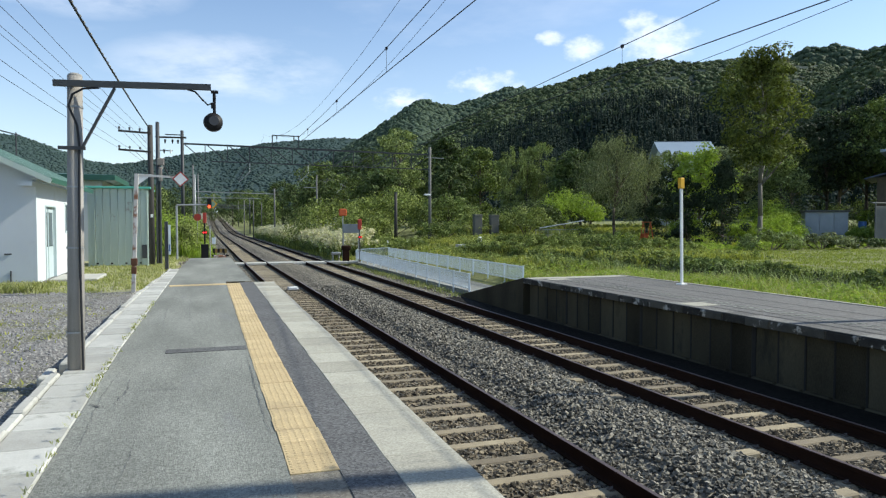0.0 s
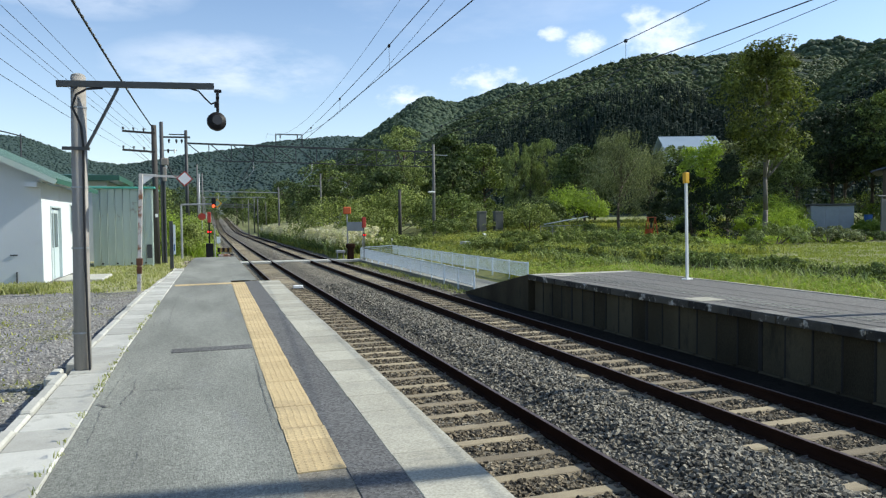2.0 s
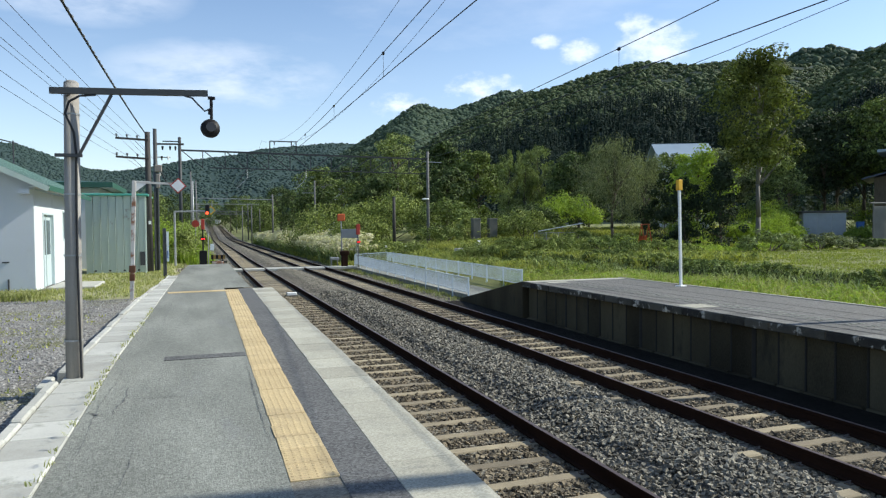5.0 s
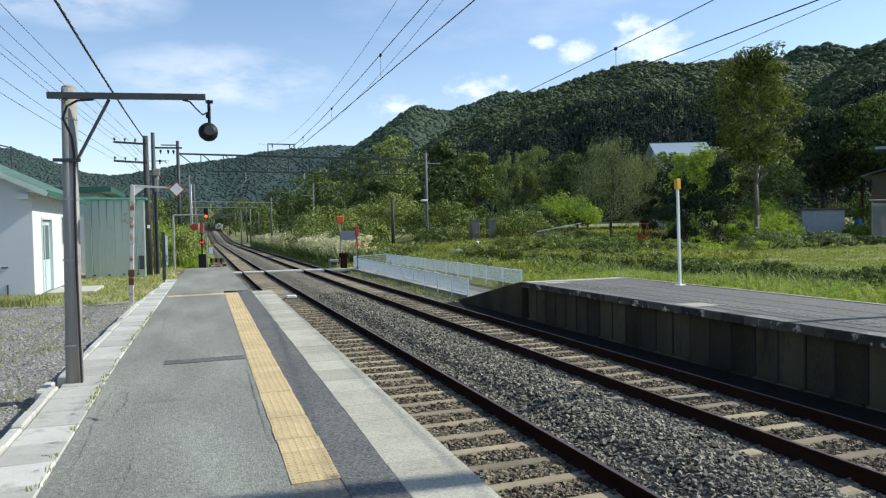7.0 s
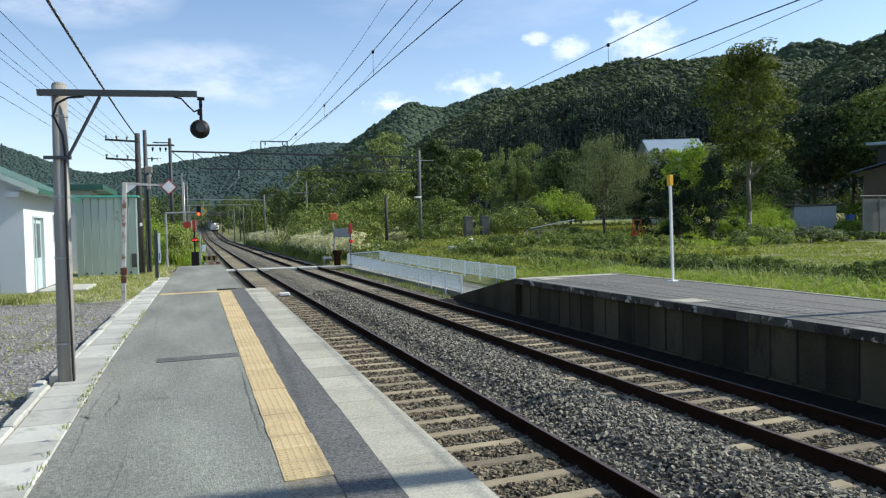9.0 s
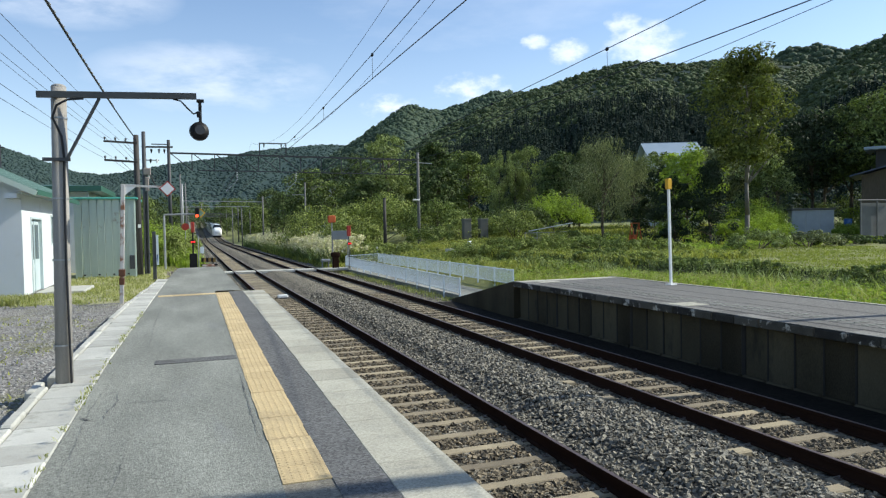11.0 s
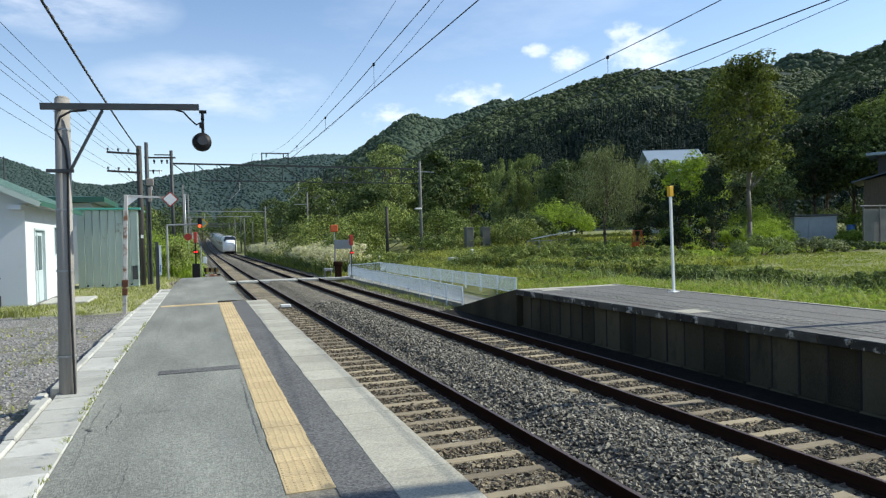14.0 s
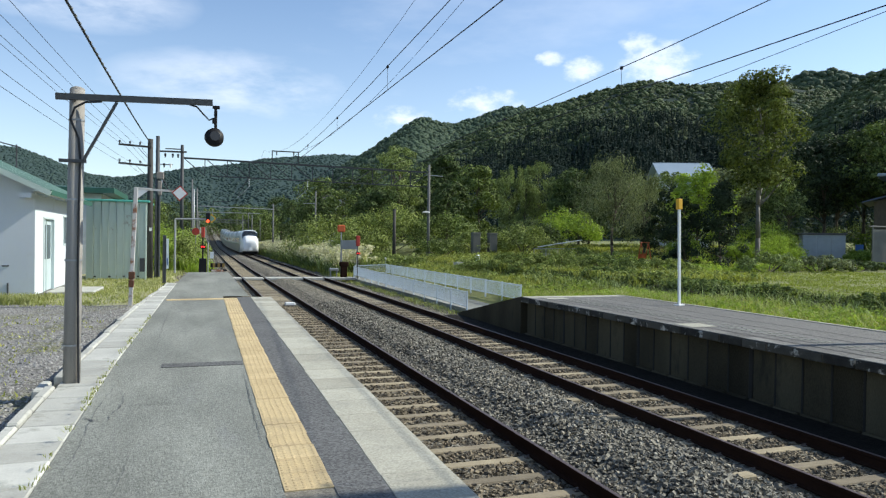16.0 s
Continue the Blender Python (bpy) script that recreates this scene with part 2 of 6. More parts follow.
M_GRASS_GROUND = mat("meadow_ground", (0.205, 0.215, 0.066), (0.11, 0.125, 0.036), 0.95, 0.35, 14, 0.8, spots=(0.20, 0.20, 0.075), spot_scale=0.22, depth=0.08)
M_SOIL = mat("bank_soil", (0.07, 0.065, 0.03), (0.025, 0.028, 0.012), 0.95, 1.5, 20, 0.9, depth=0.06)
M_DRY = mat("dry_turf", (0.36, 0.345, 0.19), (0.22, 0.22, 0.11), 0.95, 0.8, 30, 0.7, depth=0.04)
M_POLE_WOOD = mat("weathered_pole", (0.37, 0.35, 0.32), (0.20, 0.185, 0.165), 0.85, 2, 40, 0.4, stretch=(6, 6, 0.5), depth=0.01)
M_POLE_DARK = mat("tarred_pole", (0.055, 0.050, 0.046), (0.028, 0.025, 0.023), 0.8, 2, 40, 0.3, stretch=(5, 5, 0.4))
M_STEEL_DARK = mat("dark_painted_steel", (0.060, 0.066, 0.072), (0.030, 0.032, 0.034), 0.55, 3, 40, 0.1)
M_STEEL = mat("galvanised_steel", (0.42, 0.43, 0.43), (0.27, 0.28, 0.28), 0.5, 3, 40, 0.1, metal=0.5)
M_GANTRY = mat("gantry_steel", (0.040, 0.044, 0.048), (0.022, 0.024, 0.027), 0.6, 2, 30, 0.1)
M_WIRE = plain("cable", (0.02, 0.021, 0.024), 0.6)
M_WHITE = mat("white_paint", (0.80, 0.81, 0.80), (0.66, 0.67, 0.66), 0.6, 1.0, 40, 0.1, spots=(0.58, 0.58, 0.55), spot_scale=0.9)
M_FENCE = mat("pale_fence_paint", (0.70, 0.76, 0.80), (0.55, 0.62, 0.66), 0.5, 2, 40, 0.05)
M_PLASTER = mat("white_plaster", (0.62, 0.655, 0.675), (0.53, 0.56, 0.58), 0.85, 0.7, 50, 0.25, spots=(0.50, 0.52, 0.52), spot_scale=0.6, depth=0.004)
M_ROOF_GREEN = mat("green_roof_metal", (0.30, 0.42, 0.36), (0.22, 0.33, 0.28), 0.45, 1.5, 30, 0.1)
M_TRIM_GREEN = mat("green_trim", (0.035, 0.12, 0.085), (0.02, 0.08, 0.055), 0.5, 3, 30, 0.1)
M_SHED = mat("pale_green_sheet", (0.56, 0.64, 0.56), (0.44, 0.52, 0.46), 0.55, 0.9, 40, 0.1, spots=(0.27, 0.23, 0.17), spot_scale=1.6, spot_level=(0.62, 0.72), per_object=0.1)
M_GLASS = mat("window_glass", (0.10, 0.13, 0.14), (0.06, 0.08, 0.09), 0.08, 1, 10, 0.0)
M_DOOR = mat("grey_door", (0.52, 0.60, 0.61), (0.42, 0.50, 0.51), 0.5, 2, 40, 0.05)
M_YELLOW = plain("yellow_enamel", (0.75, 0.42, 0.02), 0.5)
M_RED = plain("red_enamel", (0.42, 0.045, 0.03), 0.5)
M_ORANGE = plain("orange_enamel", (0.55, 0.11, 0.03), 0.5)
M_BLACK = plain("black_paint", (0.016, 0.016, 0.018), 0.5, gloss=0.15)
M_RUSTED = mat("rusted_paint", (0.62, 0.60, 0.56), (0.48, 0.45, 0.42), 0.7, 2, 40, 0.2, spots=(0.23, 0.10, 0.05), spot_scale=2.2, spot_level=(0.5, 0.6))
M_BLUE = plain("blue_sheet", (0.04, 0.13, 0.35), 0.5)
M_ROOF_BLUE = mat("pale_blue_roof", (0.27, 0.34, 0.40), (0.21, 0.27, 0.33), 0.45, 1, 30, 0.05)
M_STONE = mat("old_stone", (0.15, 0.15, 0.135), (0.10, 0.10, 0.09), 0.92, 2, 30, 0.5)
M_PALE_BARK = mat("pale_bark", (0.21, 0.195, 0.165), (0.10, 0.09, 0.075), 0.9, 4, 40, 0.5, stretch=(3, 3, 0.6), depth=0.02)
M_TRUNK = mat("bark", (0.12, 0.095, 0.07), (0.05, 0.04, 0.03), 0.9, 4, 40, 0.6, stretch=(3, 3, 0.6), depth=0.02)
# Near-black second tones paint the deep shade between leaves into the leaf colour.
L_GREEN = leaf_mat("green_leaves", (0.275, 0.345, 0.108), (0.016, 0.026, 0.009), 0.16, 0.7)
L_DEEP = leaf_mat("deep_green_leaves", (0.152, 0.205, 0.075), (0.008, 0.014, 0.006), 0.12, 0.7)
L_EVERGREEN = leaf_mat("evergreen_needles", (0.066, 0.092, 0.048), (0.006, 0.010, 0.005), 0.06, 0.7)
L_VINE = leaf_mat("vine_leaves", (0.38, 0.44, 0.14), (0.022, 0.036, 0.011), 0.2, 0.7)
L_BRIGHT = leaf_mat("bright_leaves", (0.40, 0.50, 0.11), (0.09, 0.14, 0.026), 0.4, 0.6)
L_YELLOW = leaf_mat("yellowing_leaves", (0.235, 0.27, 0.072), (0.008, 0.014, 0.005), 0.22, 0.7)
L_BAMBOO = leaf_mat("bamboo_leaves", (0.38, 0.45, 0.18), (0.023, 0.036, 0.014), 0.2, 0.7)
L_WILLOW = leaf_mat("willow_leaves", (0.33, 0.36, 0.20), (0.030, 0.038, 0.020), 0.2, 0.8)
L_GRASS = leaf_mat("grass_blades", (0.50, 0.49, 0.16), (0.10, 0.12, 0.03), 0.38)
L_LAWN = leaf_mat("lawn_blades", (0.32, 0.34, 0.10), (0.14, 0.17, 0.04), 0.35)
L_REED = leaf_mat("seeding_grass", (0.46, 0.45, 0.24), (0.20, 0.22, 0.085), 0.4)
L_PLUME = leaf_mat("pampas_plumes", (0.78, 0.72, 0.62), (0.46, 0.42, 0.33), 0.4)
L_WOODS = leaf_mat("hill_woods", (0.120, 0.155, 0.066), (0.024, 0.040, 0.022), 0.06, 0.5)
L_CONIFER = leaf_mat("hill_conifers", (0.026, 0.044, 0.031), (0.013, 0.026, 0.020), 0.03, 0.6)
# Haze is mixed into these two hill colours; high translucency flattens their shading.
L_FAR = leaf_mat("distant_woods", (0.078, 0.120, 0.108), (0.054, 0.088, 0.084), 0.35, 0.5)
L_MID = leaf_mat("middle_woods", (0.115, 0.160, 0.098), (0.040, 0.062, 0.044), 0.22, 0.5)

# ---- mesh tools ----
def part(name, bm, material, parent=None, label=""):
    """Links a bmesh as one mesh object, under a thing or part if given."""
    me = bpy.data.meshes.new(name)
    bm.to_mesh(me)
    bm.free()
    me.materials.append(material)
    ob = new(name, me)
    ob.parent = parent
    if label:
        ob["label"] = label
    return ob


def again(ob, m=None, parent=None):
    """Another object on the same mesh."""
    o = new(ob.name.split(".")[0], ob.data)
    o.parent = parent or ob.parent
    if m is not None:
        o.matrix_basis = m
    return o


def thing(name, label, category, x=0, y=0, z=0, rz=0, group="", kind=""):
    e = new(name)
    e.matrix_basis = pose(x, y, z, 0, 0, rz)
    e.empty_display_size = 0.2
    return tagged(e, label, category, group, kind)


def box(bm, x0, x1, y0, y1, z0, z1, bevel=0.0):
    r = bmesh.ops.create_cube(bm, size=1.0)
    vs = r["verts"]
    for v in vs:
        v.co = Vector((x0 + (v.co.x + 0.5) * (x1 - x0), y0 + (v.co.y + 0.5) * (y1 - y0), z0 + (v.co.z + 0.5) * (z1 - z0)))
    if bevel:
        es = list({e for v in vs for e in v.link_edges})
        bmesh.ops.bevel(bm, geom=es, offset=bevel, segments=1, affect="EDGES", profile=0.5)
    return bm


def boxes(*rows, bevel=0.0):
    bm = bmesh.new()
    for r in rows:
        box(bm, *r, bevel=bevel)
    return bm


def rod(bm, a, b, r0, r1=None, n=10):
    """A tapered round bar from a to b."""
    a, b = Vector(a), Vector(b)
    d = b - a
    m = Matrix.Translation((a + b) / 2) @ d.to_track_quat("Z", "Y").to_matrix().to_4x4()
    bmesh.ops.create_cone(bm, cap_ends=True, segments=n, radius1=r0, radius2=r0 if r1 is None else r1, depth=d.length, matrix=m)
    return bm


def rods(*rows, n=10):
    bm = bmesh.new()
    for a, b, r in rows:
        rod(bm, a, b, r, n=n)
    return bm


def bar(bm, a, b, w, h):
    """A square bar from a to b."""
    a, b = Vector(a), Vector(b)
    d = b - a
    m = Matrix.Translation((a + b) / 2) @ d.to_track_quat("Z", "Y").to_matrix().to_4x4() @ Matrix.Diagonal((w, h, d.length, 1))
    bmesh.ops.create_cube(bm, size=1.0, matrix=m)
    return bm


def smooth(ob):
    for p in ob.data.polygons:
        p.use_smooth = True
    return ob


def wire(name, points, r, label="", parent=None):
    cu = bpy.data.curves.new(name, "CURVE")
    cu.dimensions, cu.bevel_depth, cu.bevel_resolution = "3D", r, 1
    s = cu.splines.new("POLY")
    s.points.add(len(points) - 1)
    for p, q in zip(s.points, points):
        p.co = (*q, 1)
    cu.materials.append(M_WIRE)
    ob = new(name, cu)
    ob.parent = parent
    if label and parent is None:
        tagged(ob, label, "wire")
    return ob


def bulk(name, verts, faces, material, flat=True):
    """One mesh from arrays: verts (n, 3), faces (m, 3 or 4)."""
    me = bpy.data.meshes.new(name)
    verts, faces = np.asarray(verts, "f"), np.asarray(faces, "i")
    k = faces.shape[1]
    me.vertices.add(len(verts))
    me.vertices.foreach_set("co", verts.ravel())
    me.loops.add(faces.size)
    me.loops.foreach_set("vertex_index", faces.ravel())
    me.polygons.add(len(faces))
    me.polygons.foreach_set("loop_start", np.arange(0, faces.size, k, dtype="i"))
    me.polygons.foreach_set("use_smooth", np.full(len(faces), not flat))
    me.update(calc_edges=True)
    me.materials.append(material)
    return new(name, me)


def scatter(template_v, template_f, places, sizes, turns, rng, tilt=0.0, squash=1.0):
    """Many copies of a small shape in one pair of arrays."""
    tv, tf = np.asarray(template_v, float), np.asarray(template_f, int)
    n = len(places)
    c, s = np.cos(turns), np.sin(turns)
    v = np.repeat(tv[None], n, 0)
    if tilt:
        a, b = rng.normal(0, tilt, n), rng.normal(0, tilt, n)
        x, y, z = v[:, :, 0], v[:, :, 1], v[:, :, 2]
        v = np.stack([x + z * np.sin(a)[:, None], y + z * np.sin(b)[:, None], z - x * np.sin(a)[:, None] - y * np.sin(b)[:, None]], 2)
    x = v[:, :, 0] * c[:, None] - v[:, :, 1] * s[:, None]
    y = v[:, :, 0] * s[:, None] + v[:, :, 1] * c[:, None]
    sz = np.asarray(sizes)
    if sz.ndim == 1:
        sz = np.stack([sz, sz, sz * squash], 1)
    v = np.stack([x * sz[:, :1], y * sz[:, 1:2], v[:, :, 2] * sz[:, 2:3]], 2) + np.asarray(places)[:, None, :]
    f = tf[None] + (np.arange(n) * len(tv))[:, None, None]
    return v.reshape(-1, 3), f.reshape(-1, tf.shape[1])


def ico(div, rough, seed):
    """A rough ball as arrays."""
    bm = bmesh.new()
    bmesh.ops.create_icosphere(bm, subdivisions=div, radius=1.0)
    rng = np.random.default_rng(seed)
    v = np.array([p.co[:] for p in bm.verts]) * rng.uniform(1 - rough, 1 + rough, (len(bm.verts), 1))
    bm.verts.index_update()
    f = np.array([[p.index for p in q.verts] for q in bm.faces])
    bm.free()
    return v, f


def rise(y):
    """How far the line climbs beyond the station."""
    if y < 170:
        return 0.0
    return 0.0285 * (y - 170) ** 2 / 120 if y < 230 else 0.855 + 0.0285 * (y - 230)


def step01(v, a, b):
    u = min(1.0, max(0.0, (v - a) / (b - a)))
    return u * u * (3 - 2 * u)


def ground_z(x, y):
    """Height of the land: yard, track bed, meadow with its bank, and the valley behind."""
    r = rise(y)
    bed = -1.36 + r
    yard = -0.32 - 0.25 * step01(y, 42, 55) + r
    right = -0.75 + 0.45 * step01(x, 11.5, 14) - 0.5 * step01(y, 21, 27) * (1 - step01(x, 14, 18))
    wave = x + 0.5 * math.sin(y * 0.35) + 0.3 * math.sin(y * 0.9)
    bank = 0.22 * step01(wave, 18.2, 19.3) - 0.45 * step01(wave, 16.6, 18.0) * (1 - step01(wave, 18.2, 19.3))
    up = 0.012 * max(0.0, x - 20) + 1.2 * step01(y, 45, 80) * step01(x, 14, 26)
    right += bank + up + r
    left_far = 0.02 * max(0.0, -x - 14)
    a = step01(x, -1.35, -1.1) if y < 40 else step01(x, -1.0, 1.2)
    b = step01(x, 9.6, 12.0)
    z = (yard + left_far) * (1 - a) + bed * a
    return z * (1 - b) + right * b + 0.05 * noise.noise((x * 0.35, y * 0.35, 0)) * (1 - a + b)


def leaf_cloud(rng, centres, radii, per, leaf, droop=0.0, flat=0.75, up=0.35, jitter=0.45):
    """Small folded leaves on the outside of many clumps."""
    n = len(centres) * per
    c = np.repeat(np.asarray(centres), per, 0)
    r = np.repeat(np.asarray(radii), per, 0)
    d = rng.normal(size=(n, 3))
    d /= np.linalg.norm(d, axis=1)[:, None]
    p = c + d * (r * rng.uniform(0.55, 1.08, n) ** 0.6)[:, None] * np.array([1, 1, flat])
    if droop:
        p[:, 2] -= droop * rng.random(n) ** 1.5
    nrm = d + rng.normal(size=(n, 3)) * jitter + np.array([0, 0, up])
    nrm /= np.linalg.norm(nrm, axis=1)[:, None]
    t = np.cross(nrm, rng.normal(size=(n, 3)))
    if droop:
        t = np.tile(np.array([0, 0, -1.0]), (n, 1)) + rng.normal(size=(n, 3)) * 0.25
        t -= nrm * (t * nrm).sum(1)[:, None]
    t /= np.linalg.norm(t, axis=1)[:, None] + 1e-9
    b = np.cross(nrm, t)
    s = leaf * rng.uniform(0.6, 1.3, n)[:, None]
    thin = 0.22 if droop else 0.55
    v = np.stack([p - t * s, p + b * s * thin + nrm * s * 0.12, p + t * s, p - b * s * thin + nrm * s * 0.12], 1)
    f = np.arange(n * 4).reshape(n, 4)
    return v.reshape(-1, 3), f

# ---- land ----
def axis(lo, hi, near_lo, near_hi, fine, grow=1.22):
    mid = list(np.arange(near_lo, near_hi + 1e-6, fine))
    s, out = fine, []
    v = near_hi
    while v < hi:
        s *= grow
        v += s
        out.append(v)
    s, low = fine, []
    v = near_lo
    while v > lo:
        s *= grow
        v -= s
        low.append(v)
    return np.array(low[::-1] + mid + out)


def build_ground():
    xs, ys = axis(-3600, 3600, -14, 34, 0.4), axis(-1500, 4200, -6, 80, 0.8, 1.16)
    v = [(x, y, ground_z(x, y) if y < 620 else ground_z(x, 620) - 0.0) for y in ys for x in xs]
    n = len(xs)
    f = [(j * n + i, j * n + i + 1, (j + 1) * n + i + 1, (j + 1) * n + i) for j in range(len(ys) - 1) for i in range(n - 1)]
    ob = bulk("ground", v, f, M_GRASS_GROUND, flat=False)
    for m in (M_GRAVEL, M_BED, M_DRY, M_SOIL):
        ob.data.materials.append(m)
    idx = []
    for j in range(len(ys) - 1):
        for i in range(n - 1):
            x, y = (xs[i] + xs[i + 1]) / 2, (ys[j] + ys[j + 1]) / 2
            w = noise.noise((x * 0.5, y * 0.5, 3)) * 1.2
            k = 0
            if 17.6 < x < 19.7 and -10 < y < 46:
                k = 4
            elif -1.25 < x < 10.4 and -40 < y < 700:
                k = 2
            elif x <= -1.25 and y + w < 23.5 and x > -40:
                k = 1
            elif x <= -1.25 and y + w < 46 and x > -12:
                k = 3
            idx.append(k)
    ob.data.polygons.foreach_set("material_index", idx)
    return tagged(ob, "valley floor of gravel yard, meadow grass and track bed", "ground", kind="structure")


build_ground()


# ---- near platform ----
def build_platform():
    e = thing("platform_near", "asphalt station platform with pale concrete edge", "platform", kind="structure")
    # the platform climbs gently along the line, pivoting where the paved strip ends
    e.matrix_basis = pose(0, 21, 0, 0.516, 0, -0.2) @ pose(0, -21, 0)
    left = [(-14, -1.09), (11, -1.09), (15.2, -1.01), (21, -0.91), (29.4, -0.74), (34.2, -0.52)]

    def edge_x(y):
        return float(np.interp(y, [p[0] for p in left], [p[1] for p in left]))

    bm = bmesh.new()
    ys = np.arange(-14, 34.31, 0.7)
    rows = []
    for y in ys:
        right = 0.66 if y < 21.0 else 1.42 - 0.014 * (y - 21.0)
        rows.append((edge_x(y), right, y))
    for (l0, r0, y0), (l1, r1, y1) in zip(rows, rows[1:]):
        r = min(r0, r1) if (r0 != r1) else r0
        for a, b in ((0, 0.25), (0.25, 0.6), (0.6, 1)):
            q = [(l0 + (r - l0) * a, y0), (l0 + (r - l0) * b, y0), (l1 + (r - l1) * b, y1), (l1 + (r - l1) * a, y1)]
            top = [bm.verts.new((x, y, 0.006 * noise.noise((x * 1.3, y * 1.3, 0)))) for x, y in q]
            bm.faces.new(top)
    bmesh.ops.remove_doubles(bm, verts=bm.verts, dist=0.0005)
    part("asphalt_surface", bm, M_ASPHALT, e)
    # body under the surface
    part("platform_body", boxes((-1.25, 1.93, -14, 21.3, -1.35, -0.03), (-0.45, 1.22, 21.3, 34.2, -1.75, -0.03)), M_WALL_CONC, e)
    part("dark_strip", boxes((1.032, 1.425, -14, 21.35, -0.03, 0.004)), M_ASPHALT_DARK, e, "dark grey asphalt strip")
    part("patch", boxes((-0.46, 0.64, 10.53, 10.82, -0.02, 0.0075)), M_ASPHALT_DARK, e, "dark repaired strip across the asphalt")
    rng = random.Random(12)

    def crack(points, w):
        bm = bmesh.new()
        last = None
        fine = []
        for a, b in zip(points, points[1:]):
            n = max(2, int(math.dist(a, b) / 0.09))
            fine += [(a[0] + (b[0] - a[0]) * k / n, a[1] + (b[1] - a[1]) * k / n) for k in range(n)]
        for k, (x, y) in enumerate(fine):
            x, y = x + rng.gauss(0, 0.008), y + rng.gauss(0, 0.008)
            h = w * rng.uniform(0.3, 1.0) * math.sin(math.pi * (k + 0.6) / (len(fine) + 0.2))
            pair = (bm.verts.new((x - h, y - h, 0.0085)), bm.verts.new((x + h, y + h, 0.0085)))
            if last:
                bm.faces.new((last[0], last[1], pair[1], pair[0]))
            last = pair
        part("crack", bm, M_ASPHALT_DARK, e, "dark crack in the asphalt")

    crack([(-0.80, 8.30), (-0.45, 8.36), (0.0, 8.28)], 0.010)
    crack([(-0.80, 9.0), (-0.74, 8.5), (-0.80, 8.0), (-0.83, 7.5)], 0.010)
    crack([(-1.0, 8.9), (-0.86, 8.95), (-0.74, 8.9)], 0.012)
    crack([(-1.06, 7.9), (-0.95, 7.75), (-0.84, 7.8)], 0.012)
    crack([(-0.98, 10.9), (-0.92, 9.6), (-0.98, 8.2), (-0.93, 6.6), (-0.97, 5.2)], 0.003)
    crack([(-0.62, 20.0), (-0.66, 15.0), (-0.6, 11.5)], 0.004)
    crack([(-0.2, 20.4), (-0.24, 16.5), (-0.2, 12.5)], 0.003)
    crack([(-0.55, 7.0), (-0.5, 6.2), (-0.56, 5.0)], 0.0025)
    crack([(0.62, 10.4), (0.60, 8.0), (0.61, 5.5)], 0.006)
    part("strip_bed", boxes((0.65, 1.04, -14, 21.0, -0.05, -0.004)), mat("brown_mortar", (0.26, 0.235, 0.185), (0.13, 0.12, 0.10), 0.92, 2.0, 50, 0.4, depth=0.006, speck=0.3, speck_scale=50, gloss=0.2), e, "bare brown mortar bed past the last block")
    return e, edge_x


platform_near, kerb_x = build_platform()


# ---- far platform ----
def build_far_platform():
    e = thing("platform_far", "grey asphalt station platform with stained, shade-darkened concrete wall", "platform", kind="structure")
    part("asphalt_surface", boxes((9.95, 13.1, -30, 20.3, -0.05, 0.0)), mat("far_asphalt", (0.185, 0.18, 0.168), (0.10, 0.098, 0.092), 0.92, 0.5, 50, 0.5, spots=(0.125, 0.12, 0.112), spot_scale=0.5, stretch=(1.5, 0.3, 1), speck=0.35, speck_scale=40, gloss=0.2), e)
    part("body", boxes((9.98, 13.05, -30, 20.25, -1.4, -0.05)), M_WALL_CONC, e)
    bm = bmesh.new()
    a = [(9.62, 20.25, 0.0), (13.1, 20.25, 0.0), (13.1, 26.4, -1.12), (9.8, 26.4, -1.12)]
    b = [(x, y, -1.5) for x, y, z in a]
    va, vb = [bm.verts.new(p) for p in a], [bm.verts.new(p) for p in b]
    bm.faces.new(va)
    for k in range(4):
        bm.faces.new((va[k], vb[k], vb[(k + 1) % 4], va[(k + 1) % 4]))
    part("ramp", bm, M_WALL_CONC, e, "concrete ramp at the platform's end")
    part("end_strip", boxes((9.66, 13.1, 19.75, 20.2, -0.04, 0.005)), M_CONC, e, "pale concrete strip")
    part("marking", boxes((10.05, 10.75, 19.2, 19.6, -0.02, 0.006)), M_CONC, e, "white painted patch")
    part("marking", boxes((9.72, 10.35, 12.15, 12.75, -0.02, 0.006)), M_CONC, e, "white painted patch")
    bm = bmesh.new()
    for k in range(90):
        for s in (0, 0.16, 0.32):
            box(bm, 10.42 + s, 10.52 + s, -8 + k * 0.3, -7.88 + k * 0.3, -0.01, 0.006)
    part("worn_tactile_line", bm, M_ASPHALT, e, "faded rows of tactile studs")
    for x, w in ((10.0, 0.012), (10.34, 0.018), (11.15, 0.012), (11.9, 0.015)):
        part("seam", boxes((x, x + w, -30, 20.2, -0.02, 0.004)), M_ASPHALT_DARK, e, "dark seam in the asphalt")
    part("back_edge", boxes((13.1, 13.22, -30, 20.25, -0.5, 0.02)), M_CONC, e)
    return e


platform_far = build_far_platform()


# ---- track ----
T1, T2 = 3.56, 7.67
RAIL_TOP = -1.0


def drift(y):
    """The line's slight turn to the right beyond the station."""
    return 0.0040 * max(0.0, y - 60)


